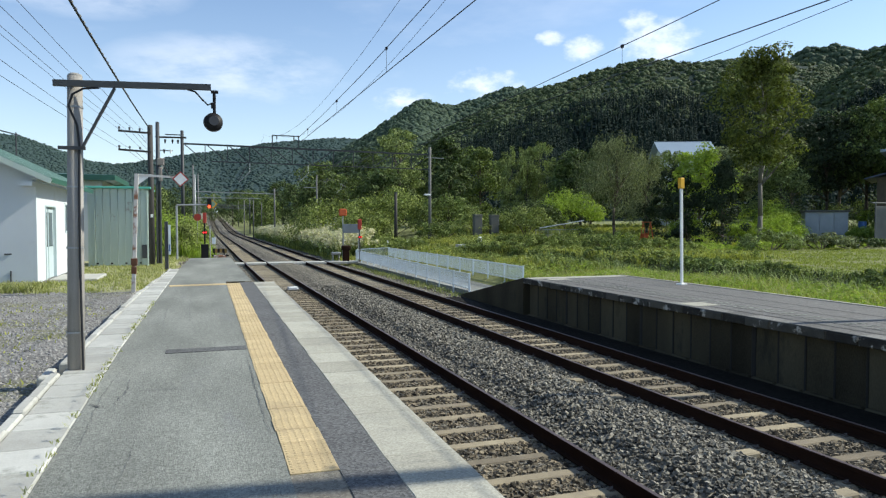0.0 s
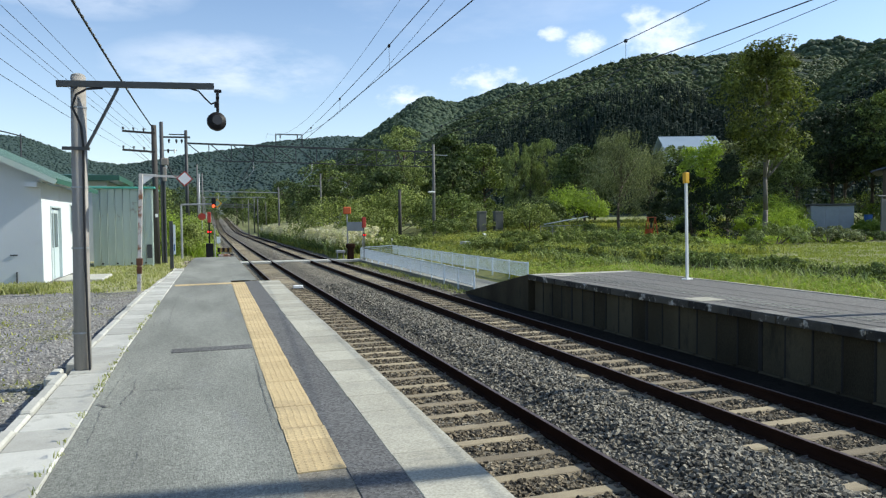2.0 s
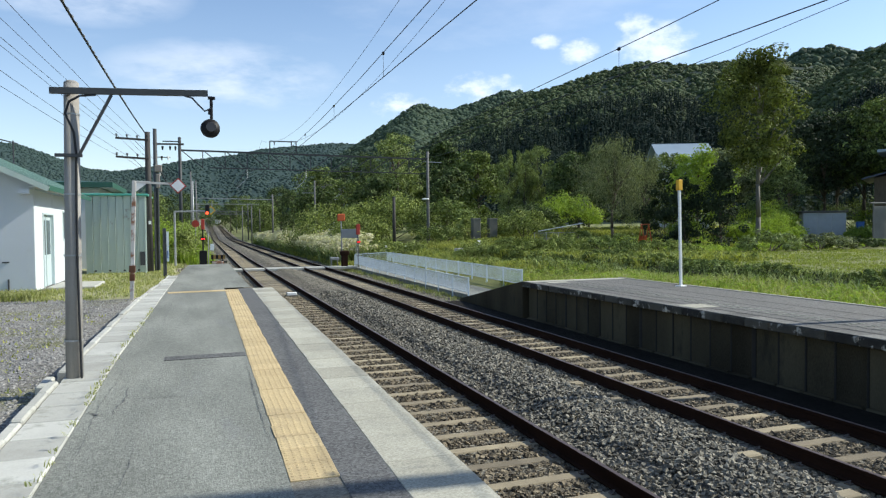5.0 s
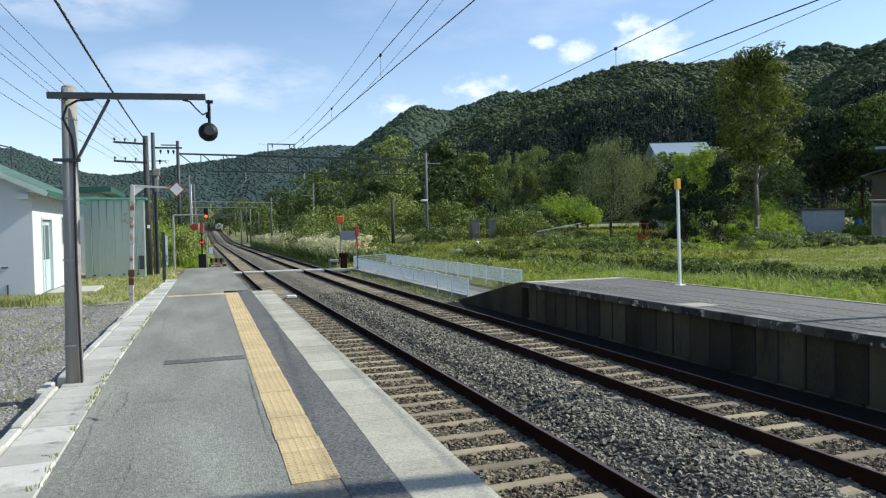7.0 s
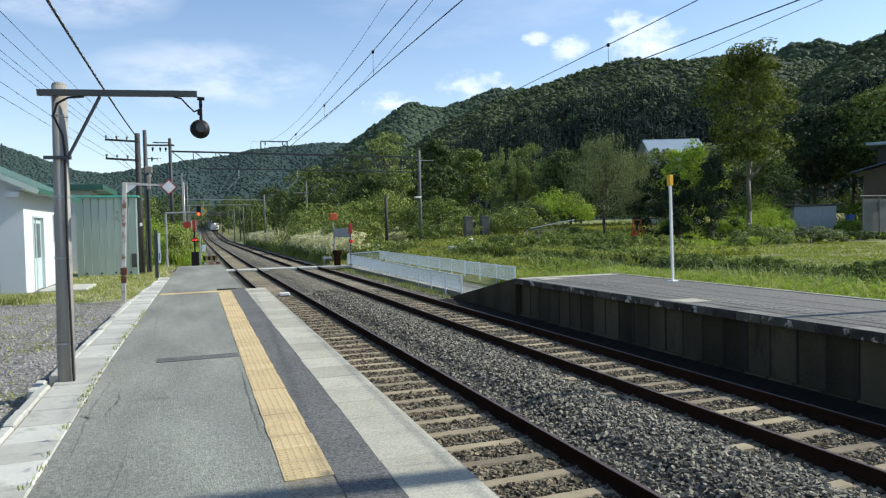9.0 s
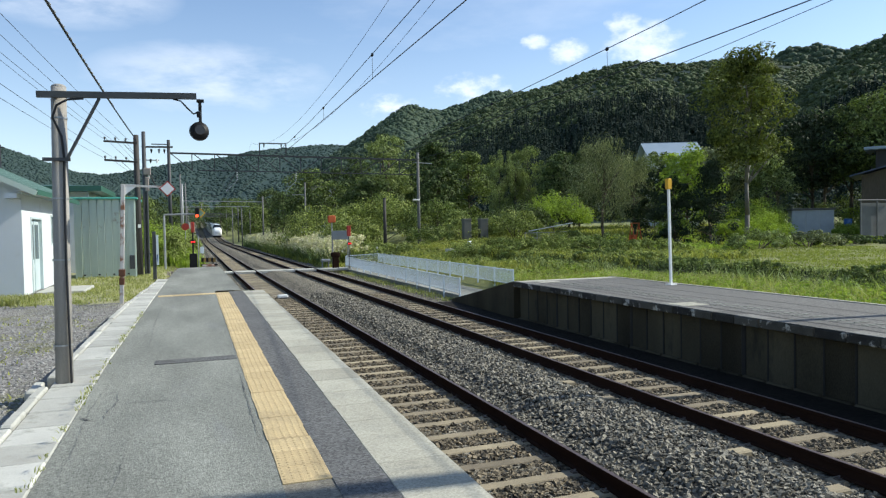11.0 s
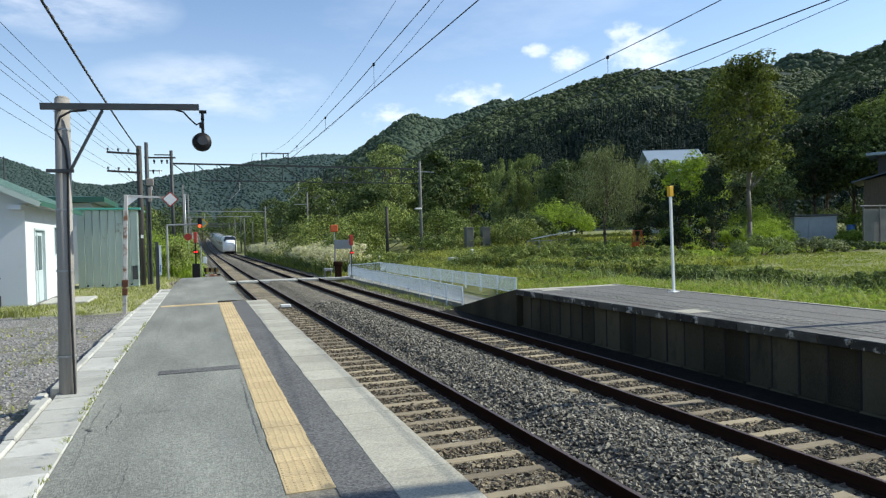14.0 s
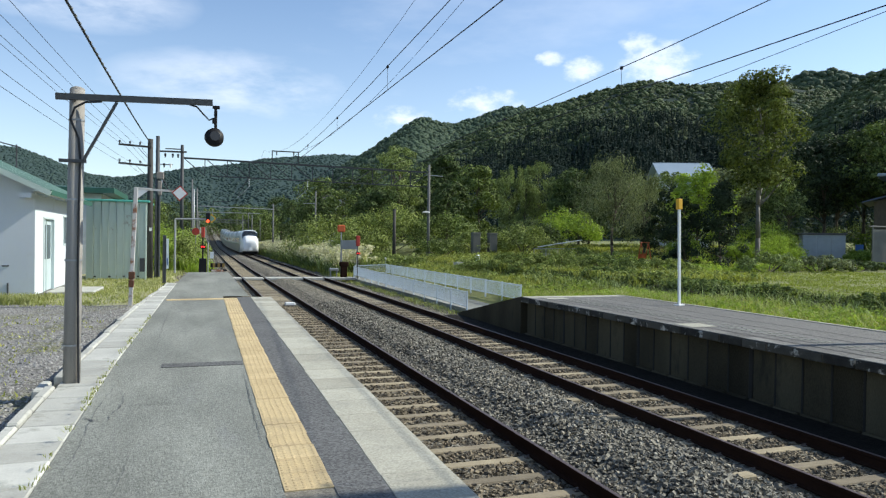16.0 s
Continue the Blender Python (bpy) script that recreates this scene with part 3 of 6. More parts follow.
def rail_mesh(x, y0, y1, name, parent, step=3.0):
    prof = [(-0.0725, -0.174), (0.0725, -0.174), (0.0725, -0.162), (0.016, -0.146), (0.010, -0.055), (0.034, -0.040), (0.0335, -0.006), (0.026, 0.0),
            (-0.026, 0.0), (-0.0335, -0.006), (-0.034, -0.040), (-0.010, -0.055), (-0.016, -0.146), (-0.0725, -0.162)]
    ys = np.arange(y0, y1 + 0.01, step)
    v = [(x + drift(y) + px, y, RAIL_TOP + rise(y) + pz) for y in ys for px, pz in prof]
    n = len(prof)
    f = [(j * n + i, j * n + (i + 1) % n, (j + 1) * n + (i + 1) % n, (j + 1) * n + i) for j in range(len(ys) - 1) for i in range(n)]
    ob = bulk(name, v, f, M_RUST)
    ob.data.materials.append(M_RAILHEAD)
    ob.data.polygons.foreach_set("material_index", [1 if i % n == 7 else 0 for i in range(len(f))])
    ob.parent = parent
    return ob


def bed_z(x, y=0.0):
    """Top of the ballast across the line."""
    z = -1.192
    z += 0.15 * step01(x, 4.75, 5.25) * (1 - step01(x, 5.95, 6.5))
    z -= 0.10 * step01(x, 9.0, 9.6) if y > 26 else 0.0
    z -= 0.12 * step01(-x, -2.2, -1.75)
    return z + rise(y)


def build_bed():
    xs = np.arange(1.6, 10.41, 0.22)
    ys = np.concatenate([np.arange(-15, 60, 0.5), np.arange(60, 620, 5.0)])
    v = []
    for y in ys:
        for x in xs:
            z = bed_z(x, y) + 0.02 * noise.noise((x * 3, y * 3, 0))
            if y > 27:
                z -= 0.35 * step01(x, 9.6, 10.4) + 0.2 * (1 - step01(x, 1.6, 2.0))
            v.append((x + drift(y), y, z))
    n = len(xs)
    f = [(j * n + i, j * n + i + 1, (j + 1) * n + i + 1, (j + 1) * n + i) for j in range(len(ys) - 1) for i in range(n - 1)]
    return tagged(bulk("ballast_bed", v, f, M_BED, flat=False), "dark bed of crushed stone under the tracks", "ballast", kind="structure")


build_bed()


def build_track(x, label):
    e = thing("railway_track", label, "railway track", group="railway tracks")
    rail_mesh(x - 0.75, -14, 610, "rail", e)
    rail_mesh(x + 0.75, -14, 610, "rail", e)
    bm = bmesh.new()
    box(bm, -1.0, 1.0, -0.10, 0.10, -0.17, 0.0, bevel=0.02)
    first = part("sleeper", bm, M_SLEEPER, e)
    bm = bmesh.new()
    box(bm, -0.03, 0.035, -0.035, 0.035, 0.0, 0.016)
    rod(bm, (0.02, -0.035, 0.015), (-0.02, 0.0, 0.038), 0.008, n=6)
    rod(bm, (-0.02, 0.0, 0.038), (0.025, 0.035, 0.018), 0.008, n=6)
    clip = part("rail_clip", bm, M_CLIP, first, "rusty steel rail clip")
    spots = [pose(sx + d * 0.125, 0, 0, 0, 0, 0 if d > 0 else 180) for sx in (-0.75, 0.75) for d in (-1, 1)]
    clip.matrix_basis = spots[0]
    for m in spots[1:]:
        again(clip, m)
    rng = random.Random(int(x * 10))
    for k in range(168):
        y = -13.88 + k * 0.66
        m = pose(x + drift(y) + rng.uniform(-0.02, 0.02), y, -1.176, 0, rng.uniform(-0.3, 0.3), rng.uniform(-0.8, 0.8))
        if k == 0:
            first.matrix_basis = m
            continue
        s = again(first, m)
        if y < 19:
            for m in spots:
                again(clip, m, parent=s)
    bm = bmesh.new()
    ys = np.arange(-13.88 + 168 * 0.66, 560, 0.66)
    v, f = [], []
    for y in ys:
        z = -1.176 + rise(y)
        b, q = len(v), x + drift(y)
        v += [(q - 1, y - 0.11, z), (q + 1, y - 0.11, z), (q + 1, y + 0.11, z), (q - 1, y + 0.11, z), (q - 1, y - 0.11, z - 0.15), (q + 1, y - 0.11, z - 0.15)]
        f += [(b, b + 1, b + 2, b + 3), (b + 4, b + 5, b + 1, b)]
    bm.free()
    o = bulk("far_sleepers", v, f, M_SLEEPER)
    o.parent = e
    o["kind"] = "stuff"
    return e


build_track(T1, "railway track beside the near platform on concrete sleepers")
build_track(T2, "railway track beside the far platform on concrete sleepers")


def build_stones():
    rng = np.random.default_rng(5)
    for name, material, label in (("ballast_stones", M_BALLAST, "loose grey crushed stones between the tracks"), ("rusty_stones", M_BALLAST_BROWN, "brown stained crushed stones between the sleepers")):
        vs, fs, base = [], [], 0
        for seed in range(5):
            q = np.random.default_rng(seed + 40)
            tv = np.array([(a, b, c) for a in (-1, 1) for b in (-1, 1) for c in (-1, 1)], float) * q.uniform(0.35, 1.15, (8, 3)) * np.array([1.0, 0.8, 0.7])
            tf = np.array([(0, 1, 3), (0, 3, 2), (4, 6, 7), (4, 7, 5), (0, 4, 5), (0, 5, 1), (2, 3, 7), (2, 7, 6), (0, 2, 6), (0, 6, 4), (1, 5, 7), (1, 7, 3)])
            n = 20500
            y = 1.0 + 30 * rng.random(n) ** 1.3
            x = 1.75 + 7.8 * rng.random(n)
            track = (np.abs(x - T1) < 0.98) | (np.abs(x - T2) < 1.0)
            side = track | (x < 2.9)
            keep = side if name == "rusty_stones" else ~side
            lump = np.abs(x - T1 + 0.75) > 0.11
            lump &= (np.abs(x - T1 - 0.75) > 0.11) & (np.abs(x - T2 + 0.75) > 0.11) & (np.abs(x - T2 - 0.75) > 0.11)
            phase = np.abs(((y + 2.0) / 0.66 + 0.5) % 1.0 - 0.5) * 0.66
            onsl = ((np.abs(x - T1) < 1.02) | (np.abs(x - T2) < 1.02)) & (phase < 0.115)
            keep &= lump & ~onsl & (x < 8.72)
            x, y = x[keep], y[keep]
            z = np.array([bed_z(a, b) for a, b in zip(x, y)]) + (rng.uniform(-0.012, 0.010, len(x)) if name == "rusty_stones" else rng.uniform(-0.012, 0.024, len(x)))
            p = np.stack([x, y, z], 1)
            v, f = scatter(tv, tf, p, rng.uniform(0.015, 0.034, len(p)), rng.uniform(0, 6.28, len(p)), rng, tilt=0.35)
            vs.append(v)
            fs.append(f + base)
            base += len(v)
        tagged(bulk(name, np.concatenate(vs), np.concatenate(fs), material), label, "ballast", kind="stuff")


build_stones()
# Bare soil coloured near black, so the shadow below the far platform reads deeper.
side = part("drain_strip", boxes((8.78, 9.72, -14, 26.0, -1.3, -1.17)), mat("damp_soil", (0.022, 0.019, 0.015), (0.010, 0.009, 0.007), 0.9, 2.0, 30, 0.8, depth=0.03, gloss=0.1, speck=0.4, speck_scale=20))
tagged(side, "soil strip at the foot of the platform wall, coloured dark for shade", "soil", kind="structure")


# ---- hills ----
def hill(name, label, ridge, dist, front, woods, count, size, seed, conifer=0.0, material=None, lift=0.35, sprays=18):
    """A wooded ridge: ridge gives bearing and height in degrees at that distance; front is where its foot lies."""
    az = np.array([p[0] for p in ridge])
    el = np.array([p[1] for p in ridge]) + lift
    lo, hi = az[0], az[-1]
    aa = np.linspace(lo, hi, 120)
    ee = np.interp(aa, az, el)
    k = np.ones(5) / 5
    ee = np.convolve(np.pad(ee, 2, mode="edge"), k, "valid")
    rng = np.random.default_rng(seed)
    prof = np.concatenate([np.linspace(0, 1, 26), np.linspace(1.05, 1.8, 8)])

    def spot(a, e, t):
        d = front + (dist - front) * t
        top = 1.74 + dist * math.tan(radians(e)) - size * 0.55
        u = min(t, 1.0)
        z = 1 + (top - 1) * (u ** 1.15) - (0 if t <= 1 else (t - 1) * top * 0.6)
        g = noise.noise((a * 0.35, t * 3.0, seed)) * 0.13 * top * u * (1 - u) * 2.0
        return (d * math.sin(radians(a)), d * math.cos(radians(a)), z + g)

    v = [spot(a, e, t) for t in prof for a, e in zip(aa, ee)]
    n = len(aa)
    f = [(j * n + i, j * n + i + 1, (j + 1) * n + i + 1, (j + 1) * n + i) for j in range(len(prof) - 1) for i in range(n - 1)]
    ob = bulk(name, v, f, material or woods, flat=False)
    tagged(ob, label, "hill", kind="structure")
    for kind in (0, 1):
        n = int(count * (conifer if kind else 1 - conifer))
        if n < 1:
            continue
        a = np.where(rng.random(n) < 0.93, rng.uniform(max(lo, -16), min(hi, 57), n), rng.uniform(lo, hi, n))
        t = rng.random(n) ** 0.8 * 1.08
        if kind:
            t = 0.03 + 0.62 * rng.random(n)
        elif conifer:
            t = 0.50 + 0.58 * rng.random(n)
        p = np.array([spot(x, float(np.interp(x, aa, ee)), q) for x, q in zip(a, t)])
        s = size * rng.uniform(0.45, 1.3, n)
        vs, fs, base = [], [], 0
        for form in range(6):
            # lumpy crowns, or slim dark cores for the spires
            tv, tf = ico(1, 0.24, seed * 7 + form)
            pick = np.arange(n) % 6 == form
            q, r = p[pick], s[pick]
            if kind:
                thin = np.clip(0.95 - 0.80 * tv[:, 2], 0.1, 1.3)
                tv = tv * np.stack([thin, thin, np.ones(len(tv))], 1)
                q, sz = q + np.array([0, 0, size * 0.6]), np.stack([r * 0.16, r * 0.16, r * 1.7], 1)
            else:
                sz = np.stack([r, r, r * 0.9], 1) * (0.78 if dist < 600 else 0.92)
            vv, ff = scatter(tv, tf, q, sz, rng.uniform(0, 6.28, len(q)), rng)
            vs.append(vv)
            fs.append(ff + base)
            base += len(vv)
        if kind:
            # drooping sprays, wide at the foot and close at the tip
            m = 24
            u, ang = rng.random(n * m) ** 1.3, rng.uniform(0, 6.28, n * m)
            c, r = np.repeat(p, m, 0), np.repeat(s, m)
            reach = r * 1.25 * (1.04 - u)
            out = np.stack([np.cos(ang), np.sin(ang), np.full(n * m, -0.55)], 1)
            side = np.stack([-np.sin(ang), np.cos(ang), np.zeros(n * m)], 1)
            root = c + np.array([0, 0, 1.0]) * (size * 0.6 + r * (3.5 * u - 1.5))[:, None]
            tip, wide = root + out * reach[:, None], side * (reach * 0.42)[:, None]
            mid = root + out * (reach * 0.6)[:, None]
            vv = np.stack([root, mid + wide, tip, mid - wide], 1).reshape(-1, 3)
        else:
            vv, _ = leaf_cloud(rng, p, s * 1.05, sprays, size * 0.30, up=0.6, jitter=0.35)
        k4 = np.arange(len(vv)).reshape(-1, 4)
        fs.append(np.concatenate([k4[:, :3], k4[:, [0, 2, 3]]]) + base)
        vs.append(vv)
        vv, ff = np.concatenate(vs), np.concatenate(fs)
        w = bulk(name.replace("hill", "conifers" if kind else "woods"), vv, ff, L_CONIFER if kind else woods, flat=bool(kind))
        tagged(w, "dark conifer plantation on the hillside" if kind else "dense green forest covering the hillside", "forest", kind="stuff")


hill("hill_far", "distant wooded ridge tinted blue-green for haze", [(-60, 6.5), (-40, 7.5), (-25, 5.0), (-13.1, 5.9), (-11, 5.6), (-9.3, 4.7), (-6.4, 3.8), (-1, 4.9), (4, 5.6), (5.9, 6.3), (7.5, 6.0), (10.1, 6.6), (12.4, 6.3), (18, 6.0), (25, 5)],
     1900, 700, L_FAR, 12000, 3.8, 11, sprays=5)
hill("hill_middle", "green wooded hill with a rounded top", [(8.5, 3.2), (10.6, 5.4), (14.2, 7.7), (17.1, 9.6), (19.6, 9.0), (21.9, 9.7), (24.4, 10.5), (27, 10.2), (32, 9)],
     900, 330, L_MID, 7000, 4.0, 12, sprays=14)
hill("hill_near", "steep dark green wooded hillside", [(14, 3.0), (16.9, 5.9), (19.6, 7.9), (23.3, 9.5), (26.9, 10.6), (30.8, 11.7), (35.5, 12.6), (38, 11.8), (41.9, 12.1), (44.9, 11.5), (50.8, 10.3), (60, 11), (75, 12), (95, 9)],
     520, 190, L_WOODS, 15000, 2.4, 13, conifer=0.58, lift=0.1, sprays=32, material=L_CONIFER)
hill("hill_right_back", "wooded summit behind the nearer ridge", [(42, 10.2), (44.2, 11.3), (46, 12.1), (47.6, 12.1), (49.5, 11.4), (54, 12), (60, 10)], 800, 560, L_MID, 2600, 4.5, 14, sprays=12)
hill("hill_right", "dark wooded slope of the valley side", [(44, 6.0), (46.4, 8.8), (48.5, 10.4), (50.7, 11.6), (55, 13.5), (65, 14), (80, 12)], 330, 160, L_WOODS, 4200, 2.2, 15, conifer=0.55, sprays=30, material=L_CONIFER)

# ---- lamp post on the platform ----
M_ARM = mat("grey_painted_steel", (0.075, 0.082, 0.086), (0.04, 0.044, 0.047), 0.55, 5, 50, 0.1, gloss=0.3)


def build_lamp_post():
    e = thing("lamp_post", "weathered grey pole with a dark steel arm and round lamp", "lamp post", -1.5, 9.76, -0.12)
    bm = rod(bmesh.new(), (0, 0, -0.5), (0.05, 0, 3.66), 0.103, 0.086, 20)
    bmesh.ops.create_uvsphere(bm, u_segments=16, v_segments=6, radius=0.087, matrix=Matrix.Translation((0.05, 0, 3.66)) @ Matrix.Diagonal((1, 1, 0.5, 1)))
    smooth(part("pole", bm, M_POLE_WOOD, e))
    bm = boxes((-0.06, 1.75, -0.165, -0.158, 3.508, 3.583), (-0.06, 1.75, -0.158, -0.11, 3.573, 3.583), (-0.06, 1.75, -0.158, -0.11, 3.508, 3.518))
    bm.transform(Matrix.Rotation(radians(-1.75), 4, "Y"))
    part("arm", bm, M_ARM, e, "dark steel channel arm")
    part("brace", bar(bmesh.new(), (0.14, -0.13, 2.78), (0.51, -0.13, 3.52), 0.055, 0.03), M_ARM, e)
    part("bracket", boxes((-0.13, 0.17, -0.14, -0.09, 2.75, 2.79)), M_STEEL_DARK, e)
    for z in (3.28, 2.30, 1.55, 0.5):
        bm = bmesh.new()
        bmesh.ops.create_cone(bm, segments=18, radius1=0.113 - z * 0.006, radius2=0.113 - z * 0.006, depth=0.022, matrix=Matrix.Translation((z * 0.0137, 0, z)))
        part("band", bm, M_STEEL, e, "galvanised steel band")
    pts = [(0.34, -0.15, 3.51), (0.16, -0.15, 3.49), (0.04, -0.13, 3.42), (-0.01, -0.11, 3.28), (0.08, -0.09, 3.05), (0.10, -0.085, 2.8), (0.09, -0.09, 2.2), (0.085, -0.095, 1.5), (0.09, -0.10, 0.8), (0.10, -0.10, 0.0)]
    wire("cable", pts, 0.014, parent=e)
    wire("cable", [(1.36, -0.14, 3.55), (1.45, -0.14, 3.53), (1.52, -0.14, 3.45), (1.60, -0.14, 3.37), (1.66, -0.14, 3.40)], 0.011, parent=e)
    lamp = part("lamp_hanger", rods(((1.68, -0.14, 3.56), (1.68, -0.14, 3.27), 0.02), ((1.64, -0.14, 3.54), (1.73, -0.14, 3.54), 0.022), ((1.66, -0.14, 3.46), (1.70, -0.14, 3.46), 0.03), ((1.655, -0.14, 3.40), (1.66, -0.14, 3.33), 0.02)), M_BLACK, e)
    turn = Matrix.Translation((1.67, -0.2, 3.157)) @ Euler((radians(80), 0, radians(8))).to_matrix().to_4x4()
    bm = bmesh.new()
    for r0, r1, z0, z1 in ((0.112, 0.122, 0.0, -0.06), (0.122, 0.065, -0.06, -0.13)):
        bmesh.ops.create_cone(bm, cap_ends=True, segments=28, radius1=r0, radius2=r1, depth=abs(z1 - z0), matrix=turn @ Matrix.Translation((0, 0, (z0 + z1) / 2)) @ Matrix.Rotation(math.pi, 4, "X"))
    smooth(part("shade", bm, M_BLACK, e, "black round lamp housing"))
    bm = bmesh.new()
    bmesh.ops.create_cone(bm, cap_ends=True, segments=24, radius1=0.07, radius2=0.062, depth=0.02, matrix=turn @ Matrix.Translation((0, 0, 0.012)))
    part("lens", bm, mat("lamp_lens", (0.035, 0.035, 0.035), (0.02, 0.02, 0.02), 0.35, 3, 30, 0.0), e, "dim grey lens, unlit")


build_lamp_post()


# ---- yellow-topped post on the far platform ----
def build_marker_post():
    e = thing("marker_post", "slim white post with a yellow square head", "marker post", 12.8, 16.6, 0)
    part("base_plate", boxes((-0.11, 0.11, -0.11, 0.11, 0, 0.03), bevel=0.005), M_WHITE, e)
    part("post", boxes((-0.04, 0.04, -0.03, 0.03, 0.02, 2.72), bevel=0.008), M_WHITE, e)
    part("head", boxes((-0.075, 0.075, -0.06, 0.06, 2.70, 3.0), bevel=0.012), M_YELLOW, e, "yellow painted sheet box")
    e.matrix_basis = pose(12.8, 16.6, 0, 0, -1.4, 8)


build_marker_post()


# ---- white mesh fence along the path ----
def build_fence(name, line, gap, group):
    """Posts, rails and a fine mesh of bars between them along a line of (x, y, z) points."""
    e = thing(name, "low white steel fence with fine mesh panels", "fence", *line[0], group=group)
    o = Vector(line[0])
    post = None
    for a, b in zip(line, line[1:]):
        a, b = Vector(a) - o, Vector(b) - o
        n = max(1, round((b - a).length / gap))
        for k in range(n + 1):
            p = a.lerp(b, k / n)
            if k == n and b + o != Vector(line[-1]):
                continue
            if post is None:
                post = part("post", boxes((-0.032, 0.032, -0.032, 0.032, -0.25, 0.86), bevel=0.006), M_FENCE, e)
            else:
                post_copy = again(post, Matrix.Translation(p))
        for k in range(n):
            p, q = a.lerp(b, k / n), a.lerp(b, (k + 1) / n)
            bm = bar(bmesh.new(), p + Vector((0, 0, 0.81)), q + Vector((0, 0, 0.81)), 0.04, 0.05)
            part("top_rail", bm, M_FENCE, e)
            part("bottom_rail", bar(bmesh.new(), p + Vector((0, 0, 0.22)), q + Vector((0, 0, 0.22)), 0.03, 0.035), M_FENCE, e)
            bm = bmesh.new()
            m = int((q - p).length / 0.062)
            for i in range(1, m):
                c = p.lerp(q, i / m)
                bar(bm, c + Vector((0, 0, 0.23)), c + Vector((0, 0, 0.80)), 0.011, 0.011)
            for z in (0.36, 0.51, 0.66):
                bar(bm, p + Vector((0, 0, z)), q + Vector((0, 0, z)), 0.008, 0.008)
            mesh = part("mesh_panel", bm, M_FENCE, e)


build_fence("mesh_fence", [(10.47, 27.2, -1.2), (10.85, 51.6, -1.12)], 2.0, "path fences")
build_fence("mesh_fence", [(13.0, 27.4, -0.95), (13.4, 51.9, -0.95), (11.0, 51.9, -1.05)], 2.0, "path fences")
tagged(part("path", boxes((10.55, 12.95, 26.3, 52.0, -1.3, -1.10)), M_ASPHALT), "grey asphalt footpath between the fences", "path", kind="structure")


# ---- level crossing ----
def build_crossing():
    e = thing("level_crossing", "pale board crossing laid over both tracks", "crossing", kind="structure")
    rng = random.Random(4)
    spans = [(1.6, T1 - 0.80), (T1 - 0.66, T1 + 0.66), (T1 + 0.80, T2 - 0.80), (T2 - 0.66, T2 + 0.66), (T2 + 0.80, 10.6)]
    for a, b in spans:
        for k in range(3):
            part("board", boxes((a, b, 49.6 + k * 0.52, 50.08 + k * 0.52, -1.16, -1.0 + rng.uniform(-0.012, 0.0)), bevel=0.01), M_KERB, e)


build_crossing()


def signal_head(e, x, y, z, lit, size=0.2):
    part("backboard", boxes((x - size, x + size, y, y + 0.04, z - size * 0.75, z + size * 0.75), bevel=0.02), M_BLACK, e)
    for s in (-1, 1):
        hood = rod(bmesh.new(), (x + s * size * 0.5, y, z), (x + s * size * 0.5, y - 0.16, z), size * 0.42, size * 0.46, 14)
        part("hood", hood, M_BLACK, e)
        lens = rod(bmesh.new(), (x + s * size * 0.5, y - 0.155, z), (x + s * size * 0.5, y - 0.168, z), size * 0.36, n=14)
        part("lens", lens, M_LIT_RED if lit else M_RED, e, "lit red lens")


M_LIT_RED = glow("lit_red", (1.0, 0.03, 0.03), 1.6)
M_LIT_AMBER = glow("lit_amber", (1.0, 0.10, 0.03), 1.5)


M_BARRIER = mat("faded_yellow_paint", (0.30, 0.20, 0.05), (0.16, 0.10, 0.03), 0.7, 4, 40, 0.1)


def build_left_signal():
    e = thing("crossing_signal", "black crossing signal post with red lamps lit", "crossing signal", 0.2, 45, -0.9, group="crossing signals")
    part("post", rods(((0, 0, -0.3), (0, 0, 3.25), 0.05)), M_BLACK, e)
    # The box is dark; its red colour stands in for the lamps' glow.
    part("lamp_cluster", boxes((-0.10, 0.10, -0.12, 0.12, 2.62, 3.25), bevel=0.03), M_RED, e, "signal box coloured red for its glow")
    signal_head(e, 0.0, -0.1, 2.06, True, 0.14)
    part("cabinet", boxes((-0.22, 0.22, -0.2, 0.2, 0.0, 1.35), bevel=0.02), M_BLACK, e)
    part("sign_plate", boxes((0.40, 0.62, -0.02, 0.0, 1.35, 1.75), bevel=0.01), M_FENCE, e, "small pale blue plate")
    part("sign_post", rods(((0.3, 0, -0.3), (0.3, 0, 2.4), 0.035)), M_STEEL, e)
    e2 = thing("barrier_machine", "yellow and black striped crossing barrier", "barrier", 1.0, 45.6, -0.95)
    for k in range(6):
        part("stripe", boxes((-0.35 + k * 0.14, -0.21 + k * 0.14, -0.05, 0.05, 0.85, 1.1)), M_BARRIER if k % 2 else M_BLACK, e2)
    part("housing", boxes((-0.3, 0.4, -0.2, 0.2, 0.0, 0.7), bevel=0.03), M_RUSTED, e2)
    part("leg", boxes((-0.28, -0.22, -0.04, 0.04, 0.6, 0.9)), M_BLACK, e2)
    part("leg", boxes((0.30, 0.36, -0.04, 0.04, 0.6, 0.9)), M_BLACK, e2)
    part("beam", boxes((-0.4, 0.6, -0.06, 0.06, 0.62, 0.72)), M_BLACK, e2)


build_left_signal()


